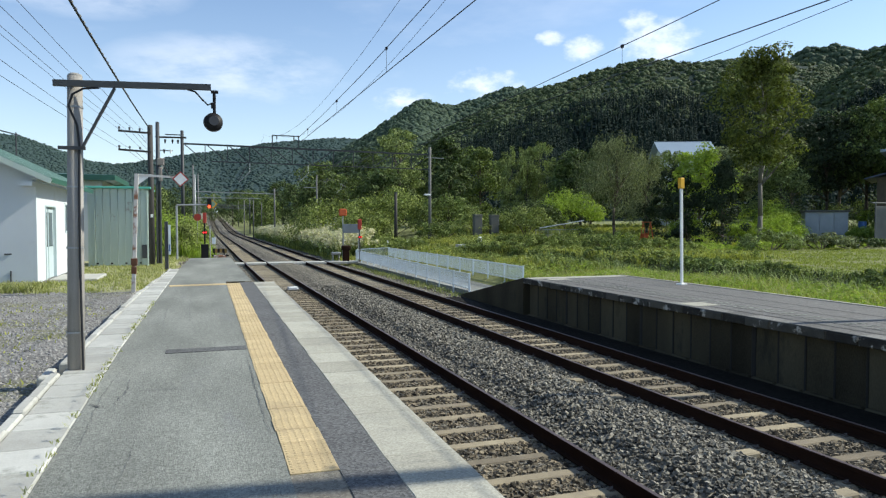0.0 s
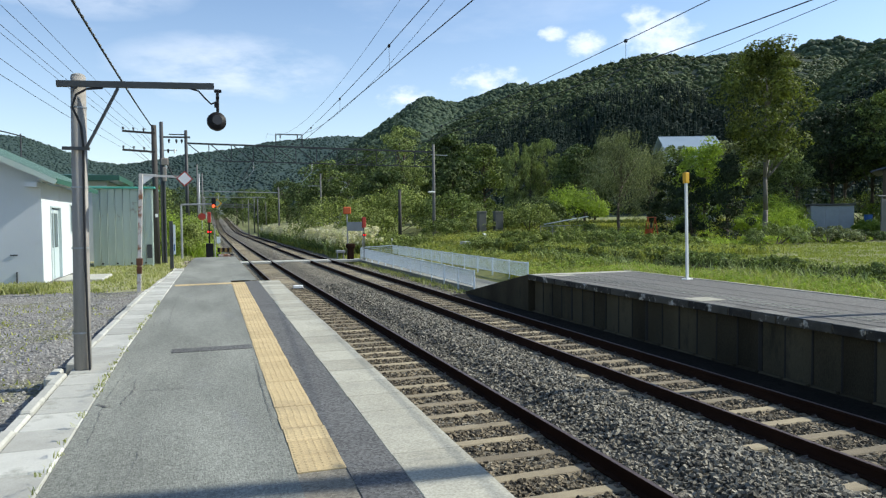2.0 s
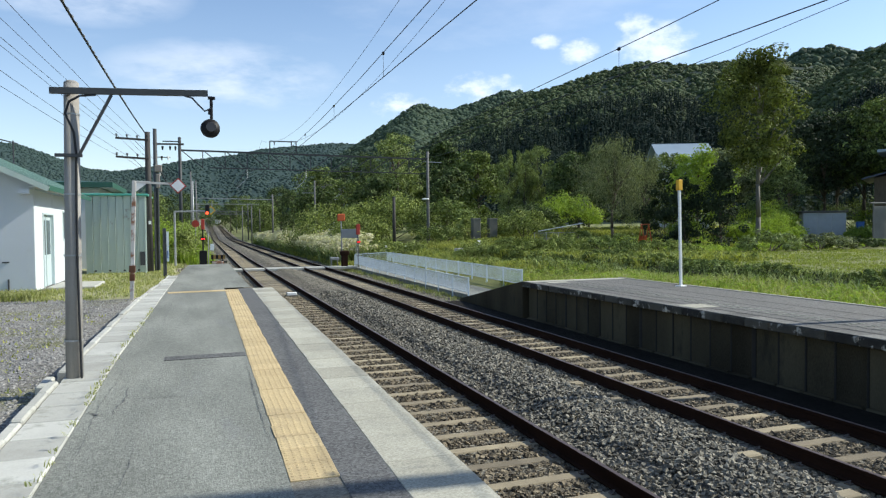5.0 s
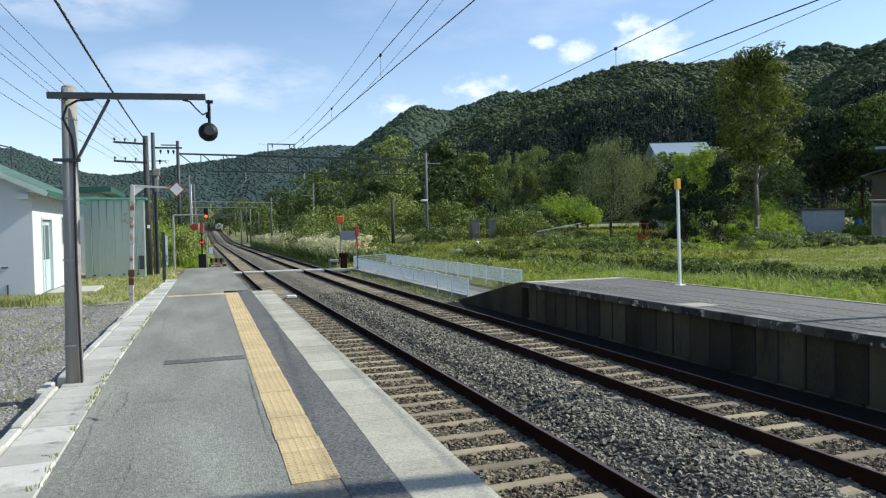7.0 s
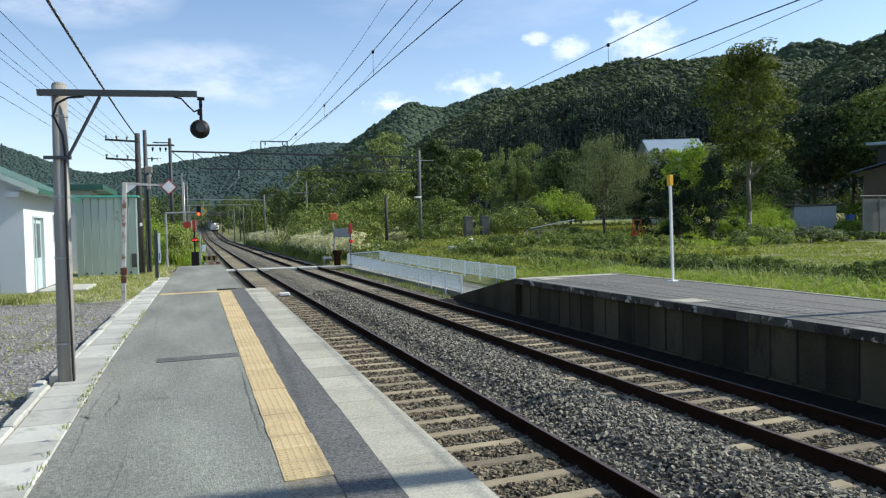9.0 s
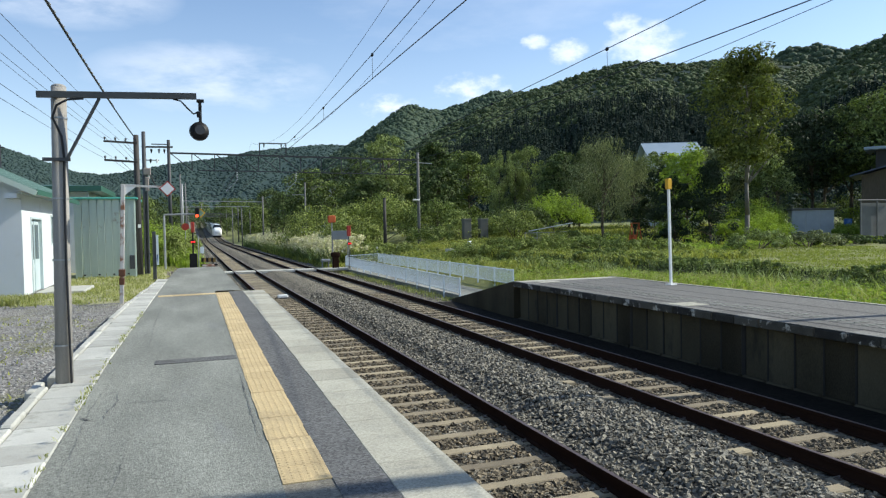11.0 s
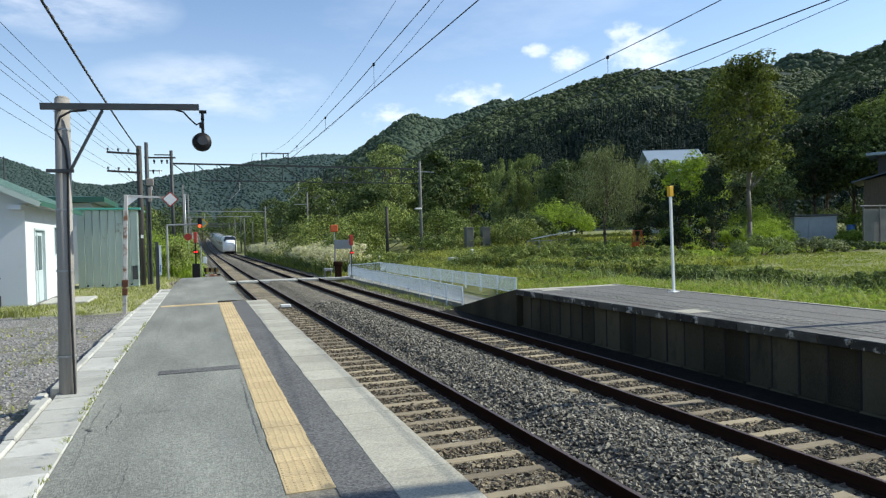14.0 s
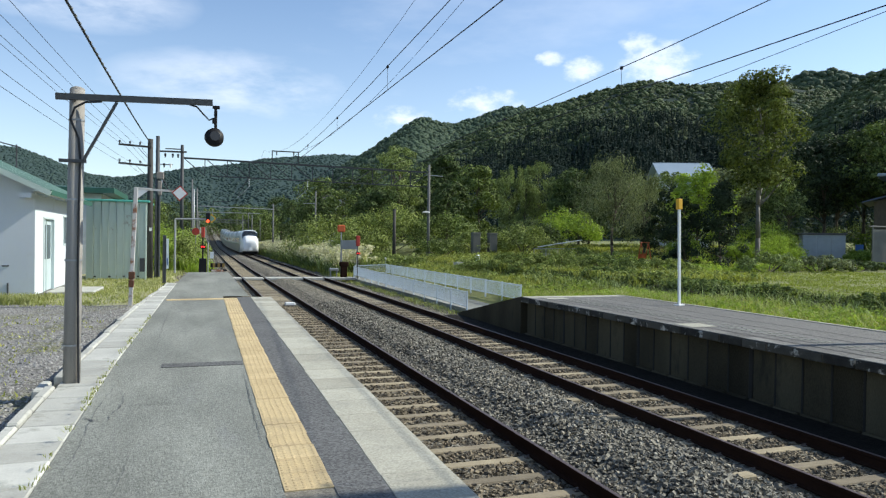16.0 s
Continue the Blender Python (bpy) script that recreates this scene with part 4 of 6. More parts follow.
def build_frame_signal():
    e = thing("pipe_signal", "galvanised pipe frame with an amber light and diamond sign", "signal frame", -1.28, 42, -0.6)
    part("post", rods(((0, 0, 0), (0, 0, 3.3), 0.06)), M_STEEL, e)
    part("arm", rods(((0, 0, 3.33), (2.0, 0.0, 3.36), 0.05)), M_STEEL, e)
    part("lamp", boxes((1.62, 1.86, -0.12, 0.1, 3.16, 3.72), bevel=0.05), M_BLACK, e)
    part("lens", rods(((1.72, -0.13, 3.25), (1.72, -0.16, 3.25), 0.09), n=14), M_LIT_AMBER, e, "lit amber lens")
    bm = boxes((-0.18, 0.18, -0.015, 0.015, -0.18, 0.18))
    bm.transform(Matrix.Translation((1.92, -0.05, 3.4)) @ Matrix.Rotation(radians(45), 4, "Y"))
    d = part("diamond_plate", bm, M_YELLOW, e, "yellow diamond plate")
    bm = boxes((-0.13, 0.13, -0.022, -0.016, -0.13, 0.13))
    bm.transform(Matrix.Translation((1.92, -0.05, 3.4)) @ Matrix.Rotation(radians(45), 4, "Y"))
    part("diamond_field", bm, plain("grey_green", (0.20, 0.33, 0.24)), e, "grey-green inner field")
    part("hanger", rods(((1.98, 0, 3.36), (1.98, 0, 3.95), 0.02)), M_STEEL, e)
    e = thing("round_sign", "red round sign on a thin post", "sign", 0.02, 49.5, -0.9)
    part("disc", rods(((-0.25, -0.04, 3.0), (-0.25, 0, 3.0), 0.24), n=20), M_RED, e)
    part("post", rods(((-0.25, 0.03, -0.3), (-0.25, 0.03, 3.2), 0.03)), M_STEEL, e)


build_frame_signal()


def build_diamond_post():
    e = thing("signal_post", "rusty white post with an arm and white diamond sign", "signal post", -1.9, 22.4, -0.45)
    part("post", boxes((-0.055, 0.055, -0.05, 0.05, 0.0, 3.62), bevel=0.008), M_RUSTED, e)
    bm = bmesh.new()
    va = [bm.verts.new(p) for p in ((0.05, -0.02, 3.62), (0.42, -0.02, 3.62), (0.05, -0.02, 3.3))]
    vb = [bm.verts.new(p.co + Vector((0, 0.02, 0))) for p in va]
    bm.faces.new(va)
    bm.faces.new(vb[::-1])
    for k in range(3):
        bm.faces.new((va[k], vb[k], vb[(k + 1) % 3], va[(k + 1) % 3]))
    part("gusset", bm, M_WHITE, e)
    part("arm", boxes((0.0, 1.1, -0.025, 0.025, 3.55, 3.61)), M_RUSTED, e)
    for size, y, m, name in ((0.165, 0.0, M_RED, "sign_border"), (0.135, -0.012, M_WHITE, "sign_face")):
        bm = boxes((-size, size, y - 0.03, y - 0.018, -size, size))
        bm.transform(Matrix.Translation((1.2, 0, 3.53)) @ Matrix.Rotation(radians(45), 4, "Y"))
        part(name, bm, m, e)
    part("rusted_joint", boxes((-0.085, 0.085, -0.08, 0.08, 0.95, 1.15), (-0.07, 0.07, -0.07, 0.07, 0.7, 0.9), bevel=0.01), mat("deep_rust", (0.16, 0.065, 0.03), (0.08, 0.035, 0.02), 0.9, 8, 60, 0.4), e)
    e.rotation_mode = "XYZ"
    e.matrix_basis = pose(-1.9, 22.4, -0.45, 0, 2.2, 0)


build_diamond_post()


def build_striped_post():
    e = thing("distance_post", "dark post with a narrow white and blue plate", "marker post", -1.38, 33, -0.4)
    part("post", boxes((-0.13, 0.02, -0.07, 0.07, 0.0, 2.2), bevel=0.02), M_STEEL_DARK, e)
    part("plate", boxes((0.025, 0.12, -0.08, -0.05, 0.75, 2.05)), M_FENCE, e, "white plate")
    part("stripe", boxes((0.05, 0.09, -0.086, -0.081, 0.9, 1.2)), M_BLUE, e)


build_striped_post()


# ---- right side of the crossing ----
def build_right_signal():
    e = thing("crossing_signal", "red crossing signal lamps on a thin post", "crossing signal", 10.82, 50.2, -1.2, group="crossing signals")
    part("post", rods(((0, 0, -0.2), (0, 0, 3.0), 0.04)), M_STEEL_DARK, e)
    part("lamp_cluster", boxes((-0.13, 0.13, -0.12, 0.12, 2.45, 3.2), bevel=0.03), M_RED, e)
    signal_head(e, 0, -0.1, 1.92, True, 0.13)
    e = thing("orange_signal", "orange signal head on a pale post", "signal", 9.95, 52, -1.2)
    part("post", rods(((0, 0, 0), (0, 0, 3.6), 0.045)), M_STEEL, e)
    part("head", boxes((-0.28, 0.28, -0.12, 0.12, 3.45, 3.98), bevel=0.05), M_ORANGE, e)
    e = thing("notice_board", "grey board on two pipe legs", "notice board", 10.0, 51.2, -1.2)
    part("board", boxes((-0.2, 1.0, -0.03, 0.03, 2.2, 2.85), bevel=0.01), plain("grey_board", (0.19, 0.22, 0.245)), e)
    part("leg", rods(((-0.15, 0.05, -0.2), (-0.15, 0.05, 2.9), 0.03)), M_STEEL, e)
    part("leg", rods(((0.95, 0.05, -0.2), (0.95, 0.05, 2.9), 0.03)), M_STEEL, e)
    e = thing("relay_case", "rusty brown relay case beside the crossing", "relay case", 9.9, 50.6, -1.2)
    part("case", boxes((-0.22, 0.22, -0.2, 0.2, 0.0, 1.15), bevel=0.04), M_RUST, e)
    part("cap", boxes((-0.32, 0.32, -0.26, 0.26, 0.95, 1.3), bevel=0.08), M_RUST, e)
    e = thing("point_machine", "small grey equipment box on legs", "equipment box", 9.2, 52, -1.2)
    part("box", boxes((-0.1, 0.55, -0.2, 0.2, 0.58, 0.78), bevel=0.03), M_STEEL, e)
    part("leg", boxes((-0.06, 0.03, -0.08, 0.08, 0, 0.8), bevel=0.02), M_STEEL, e)
    part("leg", boxes((0.42, 0.48, -0.08, 0.08, 0, 0.6), bevel=0.02), M_STEEL, e)


build_right_signal()
e = thing("track_marker", "low white block between the rails and the platform", "marker", 3.72, 30.9, -1.16)
part("block", boxes((-0.22, 0.22, -0.12, 0.12, 0, 0.14), bevel=0.03), M_WHITE, e)
part("foot", boxes((-0.26, 0.26, -0.16, 0.16, -0.06, 0.03), bevel=0.01), M_STONE, e)
for y in (11.3, 10.0, 7.0, 5.6):
    s = thing("flat_stone", "flat sleeper end stone half buried in ballast", "stone", 6.35, y, -1.14, rz=3, group="buried stones")
    part("slab", boxes((-0.2, 0.2, -0.09, 0.09, -0.05, 0.035), bevel=0.02), M_SLEEPER, s)


# ---- yard buildings ----
def wall_with_holes(y0, y1, z0, z1, holes, x0, x1):
    """A wall along y with rectangular openings (y0, y1, z0, z1)."""
    bm = bmesh.new()
    ys = sorted({y0, y1, *[h[0] for h in holes], *[h[1] for h in holes]})
    zs = sorted({z0, z1, *[h[2] for h in holes], *[h[3] for h in holes]})
    for a, b in zip(ys, ys[1:]):
        for c, d in zip(zs, zs[1:]):
            if not any(h[0] <= a and b <= h[1] and h[2] <= c and d <= h[3] for h in holes):
                box(bm, x0, x1, a, b, c, d)
    bmesh.ops.remove_doubles(bm, verts=bm.verts, dist=0.001)
    return bm


def build_store():
    e = thing("station_store", "white plastered single-storey building with green metal roof", "building", -5.0, 25.7, -0.4)
    part("side_wall", wall_with_holes(0.2, 8.1, 0, 3.45, [(1.3, 3.1, 0.12, 2.75), (5.0, 6.2, 1.75, 2.9)], -0.2, 0.0), M_PLASTER, e)
    bm = bmesh.new()
    prof = [(0.0, 0), (0.0, 3.62), (-4.2, 5.62), (-8.2, 3.72), (-8.2, 0)]
    va, vb = [bm.verts.new((x, 0.003, z)) for x, z in prof], [bm.verts.new((x, 0.2, z)) for x, z in prof]
    bm.faces.new(va)
    bm.faces.new(vb[::-1])
    for k in range(5):
        bm.faces.new((va[k], vb[k], vb[(k + 1) % 5], va[(k + 1) % 5]))
    part("gable_wall", bm, M_PLASTER, e)
    part("back_wall", boxes((-8.4, -0.2, 7.9, 8.1, 0, 3.4), (-8.4, -8.2, 0.2, 7.9, 0, 3.4)), M_PLASTER, e)
    part("plinth", boxes((-8.2, 0.03, -0.03, 8.1, -0.4, 0.2), bevel=0.01), M_STONE, e)
    for side in (1, -1):
        bm = bmesh.new()
        run = [(-4.2, 5.83), (0.55, 3.55)] if side > 0 else [(-4.2, 5.83), (-8.95, 3.55)]
        (xa, za), (xb, zb) = run
        for k in range(18):
            y = -0.6 + k * 0.5
            v = [bm.verts.new(p) for p in ((xa, y, za), (xb, y, zb), (xb, y + 0.5, zb), (xa, y + 0.5, za))]
            bm.faces.new(v if side > 0 else v[::-1])
            part("seam", bar(bmesh.new(), (xa, y, za + 0.02), (xb, y, zb + 0.02), 0.035, 0.03), M_ROOF_GREEN, e)
        bmesh.ops.remove_doubles(bm, verts=bm.verts, dist=0.001)
        bmesh.ops.solidify(bm, geom=list(bm.faces), thickness=0.05)
        part("roof_slope", bm, M_ROOF_GREEN, e)
        part("fascia", bar(bmesh.new(), (xb, -0.6, zb - 0.06), (xb, 8.4, zb - 0.06), 0.05, 0.16), M_TRIM_GREEN, e, "green painted eaves trim")
        part("verge_board", bar(bmesh.new(), (xa, -0.62, za - 0.11), (xb, -0.62, zb - 0.11), 0.05, 0.16), M_SHED, e)
        part("soffit", bar(bmesh.new(), (xb + (0.3 if side < 0 else -0.3), -0.55, zb - 0.02), (xb + (0.3 if side < 0 else -0.3), 8.35, zb - 0.02), 0.6, 0.03), M_PLASTER, e)
    part("rafter_end", boxes((-0.35, 0.0, -0.55, -0.003, 3.3, 3.45)), M_PLASTER, e)
    door = part("door", boxes((-0.12, -0.07, 1.36, 3.04, 0.12, 2.7), bevel=0.01), M_DOOR, e, "pale grey sliding door")
    part("door_frame", boxes((-0.14, 0.03, 1.3, 1.37, 0.12, 2.75), (-0.14, 0.03, 3.03, 3.1, 0.12, 2.75), (-0.14, 0.03, 1.37, 3.03, 2.69, 2.75)), M_DOOR, door)
    part("pane", boxes((-0.068, -0.062, 1.5, 2.05, 1.3, 2.5)), M_GLASS, door)
    part("pane", boxes((-0.068, -0.062, 2.2, 2.9, 1.3, 2.5)), M_GLASS, door)
    part("mullion", boxes((-0.08, -0.045, 2.1, 2.15, 0.12, 2.69)), M_DOOR, door)
    win = part("window", boxes((-0.13, 0.02, 5.0, 5.06, 1.75, 2.9), (-0.13, 0.02, 6.14, 6.2, 1.75, 2.9), (-0.13, 0.02, 5.06, 6.14, 1.75, 1.81), (-0.13, 0.02, 5.06, 6.14, 2.84, 2.9)), M_DOOR, e)
    part("pane", boxes((-0.1, -0.09, 5.06, 6.14, 1.81, 2.84)), M_GLASS, win)
    part("wall_vent", boxes((-0.92, -0.72, -0.02, 0.003, 1.12, 1.16)), M_STEEL_DARK, e)
    part("pipe", rods(((-0.75, -0.02, 0.2), (-0.75, -0.02, 0.6), 0.025)), M_STEEL_DARK, e)
    s = thing("concrete_step", "pale concrete slab step outside the door", "step", -4.95, 27.2, -0.4)
    part("slab", boxes((0, 1.5, 0, 2.6, -0.2, 0.2), bevel=0.03), M_KERB, s)


build_store()


def build_shed():
    e = thing("sheet_shed", "pale green corrugated steel shed with teal roof edge", "shed", -5.0, 36.5, -0.5)
    w, d, h = 2.6, 3.2, 3.85
    rng = random.Random(2)
    n = 8
    for k in range(n):
        a, b = k * w / n, (k + 1) * w / n
        bm = boxes((a + 0.012, b - 0.012, 0.0, 0.04, 0.12, h), (b - 0.045, b - 0.012, -0.03, 0.0, 0.12, h), (a + 0.10, a + 0.125, -0.012, 0.0, 0.12, h), (a + 0.2, a + 0.225, -0.012, 0.0, 0.12, h))
        part("front_panel", bm, M_SHED, e)
    for k in range(9):
        part("side_panel", boxes((w - 0.04, w, 0.045 + k * d / 9, 0.03 + (k + 1) * d / 9, 0.12, h), (w, w + 0.02, 0.05 + k * d / 9, 0.08 + k * d / 9, 0.12, h)), M_SHED, e)
    part("back_wall", boxes((0, w, d, d + 0.04, 0.1, h), (0, 0.04, 0.045, d, 0.1, h)), M_SHED, e)
    part("roof", boxes((-0.12, w + 0.14, -0.16, d + 0.15, h, h + 0.1), bevel=0.02), plain("teal_sheet", (0.10, 0.42, 0.34)), e, "teal sheet metal roof")
    part("skid", boxes((0, w, 0.0, d, 0.0, 0.12)), M_STONE, e)
    for k in range(4):
        x = 0.35 + k * 0.62
        part("vent", boxes((x, x + 0.09, -0.06, -0.012, 0.3, 0.36)), M_BLACK, e)
    part("louvre", boxes((w - 0.28, w - 0.06, -0.05, -0.012, 0.55, 1.2)), M_STEEL_DARK, e)


build_shed()


def build_green_roof():
    e = thing("annex_building", "low white annex with a green hipped roof", "building", -9.6, 42, -0.5)
    part("wall", boxes((0, 4.6, 0, 6, 0, 4.55)), M_PLASTER, e)
    bm = bmesh.new()
    lo = [bm.verts.new(p) for p in ((-0.7, -0.8, 4.5), (5.3, -0.8, 4.5), (5.3, 6.8, 4.5), (-0.7, 6.8, 4.5))]
    mid = [bm.verts.new(v.co + Vector((0, 0, 0.28))) for v in lo]
    top = [bm.verts.new(p) for p in ((1.6, 2.2, 5.0), (3.0, 2.2, 5.0), (3.0, 4, 5.0), (1.6, 4, 5.0))]
    bm.faces.new(lo[::-1])
    for k in range(4):
        bm.faces.new((lo[k], lo[(k + 1) % 4], mid[(k + 1) % 4], mid[k]))
        bm.faces.new((mid[k], mid[(k + 1) % 4], top[(k + 1) % 4], top[k]))
    bm.faces.new(top)
    part("roof", bm, M_TRIM_GREEN, e, "dark green metal roof")


build_green_roof()


# ---- line-side poles ----
def cross_arm(e, a, b, pins):
    part("cross_arm", bar(bmesh.new(), a, b, 0.09, 0.09), M_POLE_DARK, e)
    for k in range(pins):
        p = Vector(a).lerp(Vector(b), (k + 0.1) / (pins - 0.8))
        bm = rods((p, p + Vector((0, 0, 0.1)), 0.02), (p + Vector((0, 0, 0.1)), p + Vector((0, 0, 0.2)), 0.045), n=8)
        part("insulator", bm, M_STEEL_DARK, e)


def build_utility_poles():
    e = thing("utility_pole", "tarred wooden utility pole with two cross-arms", "utility pole", -2.28, 37, -0.5, group="utility poles")
    smooth(part("pole", rod(bmesh.new(), (0, 0, 0), (0, 0, 6.95), 0.16, 0.12, 14), M_POLE_DARK, e))
    cross_arm(e, (-1.4, -0.1, 6.62), (0.05, -0.1, 6.55), 4)
    cross_arm(e, (-1.4, -0.1, 5.73), (0.05, -0.1, 5.65), 4)
    part("brace", bar(bmesh.new(), (-0.55, -0.12, 6.5), (0, -0.12, 5.9), 0.04, 0.02), M_STEEL_DARK, e)
    part("brace", bar(bmesh.new(), (-0.65, -0.12, 5.65), (0, -0.12, 5.0), 0.04, 0.02), M_STEEL_DARK, e)
    part("tag", boxes((-0.02, 0.1, -0.17, -0.15, 2.5, 2.66)), M_WHITE, e)
    e = thing("utility_pole", "grey utility pole with insulators and cable terminations", "utility pole", -2.0, 38, -0.5, group="utility poles")
    smooth(part("pole", rod(bmesh.new(), (0, 0, 0), (0, 0, 7.25), 0.13, 0.09, 14), M_STEEL_DARK, e))
    part("cross_arm", bar(bmesh.new(), (-0.1, 0, 6.5), (1.35, 0, 6.52), 0.08, 0.08), M_POLE_DARK, e)
    part("lower_arm", bar(bmesh.new(), (-0.1, 0, 5.85), (0.7, 0, 5.85), 0.05, 0.05), M_STEEL, e)
    for k, (x, z) in enumerate(((0.35, 6.4), (0.7, 6.4), (0.95, 6.4), (0.3, 5.9), (0.6, 5.9), (0.15, 5.3), (0.2, 5.1))):
        part("insulator", rods(((x, -0.05, z - 0.12), (x, -0.05, z), 0.05), ((x, -0.05, z - 0.2), (x, -0.05, z - 0.12), 0.03), n=8), M_WHITE if k > 3 else M_BLACK, e)
    part("termination", boxes((-0.05, 0.3, -0.18, 0.0, 5.1, 5.45), (0.02, 0.2, -0.2, 0.0, 4.3, 5.0), bevel=0.03), plain("terminal_grey", (0.30, 0.26, 0.23)), e)
    part("conduit", rods(((0.1, -0.12, 0.2), (0.1, -0.12, 4.9), 0.05), ((-0.05, -0.13, 0.2), (-0.05, -0.13, 4.2), 0.035)), M_STEEL_DARK, e)
    wire("cable", [(0.2, -0.1, 5.2), (0.5, -0.1, 4.6), (0.8, -0.05, 4.35), (1.2, 0, 4.5)], 0.03, parent=e)


build_utility_poles()


def sag(a, b, drop, n=24):
    a, b = Vector(a), Vector(b)
    return [a.lerp(b, k / n) - Vector((0, 0, drop * 4 * (k / n) * (1 - k / n))) for k in range(n + 1)]


for x, x1, z in ((-2.6, -4.3, 6.2), (-3.0, -4.75, 6.2), (-3.35, -5.3, 6.2), (-3.65, -5.35, 6.2), (-3.2, -5.0, 5.3), (-3.65, -5.55, 5.3)):
    wire("overhead_line", sag((x, 36.9, z), (x1, -14, z + 0.4), 0.35), 0.006, "thin bare telephone line between utility poles")
cable = wire("overhead_cable", sag((-2.28, 37, 6.25), (-2.45, -14, 6.9), 0.5, 102), 0.027, "thick black twisted cable strung between poles")
for k, p in enumerate(sag((-2.28, 37, 6.25), (-2.45, -14, 6.9), 0.5, 102)):
    if 20 < k < 75:
        part("hanger_ring", rods((p - Vector((0, 0.05, -0.012)), p + Vector((0.01, 0.05, 0.02)), 0.031), n=8), M_STEEL, cable)
for x, z in ((-3.6, 6.25), (-3.2, 6.2), (-2.8, 6.2), (-3.4, 5.3)):
    wire("overhead_line", sag((x, 36.9, z), (-1.5, 100, 7.5), 0.6), 0.008, "thin bare telephone line between utility poles")


# ---- gantries and overhead wires ----
def insulator_string(e, p, drop):
    for k in range(4):
        part("insulator", rod(bmesh.new(), (p[0], p[1], p[2] - k * drop / 4), (p[0], p[1], p[2] - (k + 0.5) * drop / 4), 0.07, 0.03, 8), M_WHITE, e)


def build_gantry(y, x0, x1, beam, depth, mast_top, label, steel, cap=True, low=-1.4):
    e = thing("catenary_gantry", label, "gantry", 0, y, 0, group="catenary gantries")
    for k, (x, top) in enumerate(((x0, mast_top[0]), (x1, mast_top[1]))):
        smooth(part("mast", rod(bmesh.new(), (x, 0, low), (x, 0, top), 0.15, 0.12, 12), steel if k == 0 else M_POLE_CONC, e))
    part("top_chord", bar(bmesh.new(), (x0, 0, beam), (x1, 0, beam - 0.25), 0.13, 0.13), steel, e)
    if depth:
        n = 12
        lo = beam - depth
        part("bottom_chord", bar(bmesh.new(), (x0 + 2.2, 0, lo), (x1 - 0.1, 0, lo - 0.2), 0.075, 0.075), steel, e)
        for k in range(n):
            xa = x0 + (x1 - x0) * k / n
            xb = x0 + (x1 - x0) * (k + 1) / n
            za = beam - 0.25 * k / n
            zb = lo - 0.2 * (k + 1) / n
            if k < n / 2:
                part("lattice_bar", bar(bmesh.new(), (xa + 0.1, 0, za), (xb, 0, zb), 0.065, 0.065), steel, e)
            else:
                part("lattice_bar", bar(bmesh.new(), (xa, 0, zb), (xb, 0, za), 0.065, 0.065), steel, e)
            part("lattice_post", bar(bmesh.new(), (xb, 0, zb), (xb, 0, za), 0.065, 0.065), steel, e)
    return e


g = build_gantry(60, -1.35, 19.3, 8.03, 1.35, (9.05, 8.45), "dark steel lattice gantry spanning the tracks", M_GANTRY)
part("wire_frame", boxes((5.6, 5.68, -0.04, 0.04, 7.9, 9.0), (7.74, 7.82, -0.04, 0.04, 7.9, 9.0), (5.6, 7.82, -0.04, 0.04, 8.92, 9.0)), M_GANTRY, g)
for x in (6.0, 7.4):
    part("wire_insulator", rods(((x, 0, 8.9), (x, 0, 8.65), 0.05), n=8), M_STEEL_DARK, g)
part("cross_arm", bar(bmesh.new(), (-1.35, 0, 8.7), (-2.6, 0, 8.7), 0.08, 0.08), M_GANTRY, g)
part("lamp_arm", bar(bmesh.new(), (18.9, 0, 7.55), (20.6, 0, 7.5), 0.06, 0.06), M_STEEL, g)
part("street_lamp_head", boxes((18.7, 19.25, -0.5, -0.1, 4.15, 4.3), bevel=0.04), M_WHITE, g, "white street lamp head")
for x in (T1 + 0.25, T2 + 0.9):
    insulator_string(g, (x, 0, 6.55), 0.7)
    part("cantilever", bar(bmesh.new(), (x, 0, 6.7), (x - 0.9, 0, 5.2), 0.05, 0.05), M_GANTRY, g)
    part("steady_arm", bar(bmesh.new(), (x, 0, 5.9), (x - 0.9, 0, 5.0), 0.04, 0.04), M_STEEL, g)
g2 = build_gantry(122, -0.9, 11.75, 6.85, 0.0, (9.6, 7.5), "pale steel portal gantry over the tracks further on", M_STEEL)
part("second_beam", bar(bmesh.new(), (-0.9, 0, 5.85), (9.6, 0, 5.85), 0.1, 0.1), M_STEEL, g2)
part("wire_frame", boxes((2.1, 2.18, -0.05, 0.05, 6.8, 7.7), (4.4, 4.48, -0.05, 0.05, 6.8, 7.7), (2.1, 4.48, -0.05, 0.05, 7.62, 7.7)), M_STEEL_DARK, g2)
for y in (190, 255):
    build_gantry(y, -0.8 + drift(y), 11.5 + drift(y), 6.4 + rise(y), 0.9, (8.2 + rise(y), 8.2 + rise(y)), "steel gantry over the line in the distance", M_POLE_CONC, low=-1.5 + rise(y))

def messenger_z(y, low, curve):
    """Height of a messenger wire hung between supports 66 m apart."""
    v = ((y - 60) % 66.0) - 33.0
    return low + curve * v * v


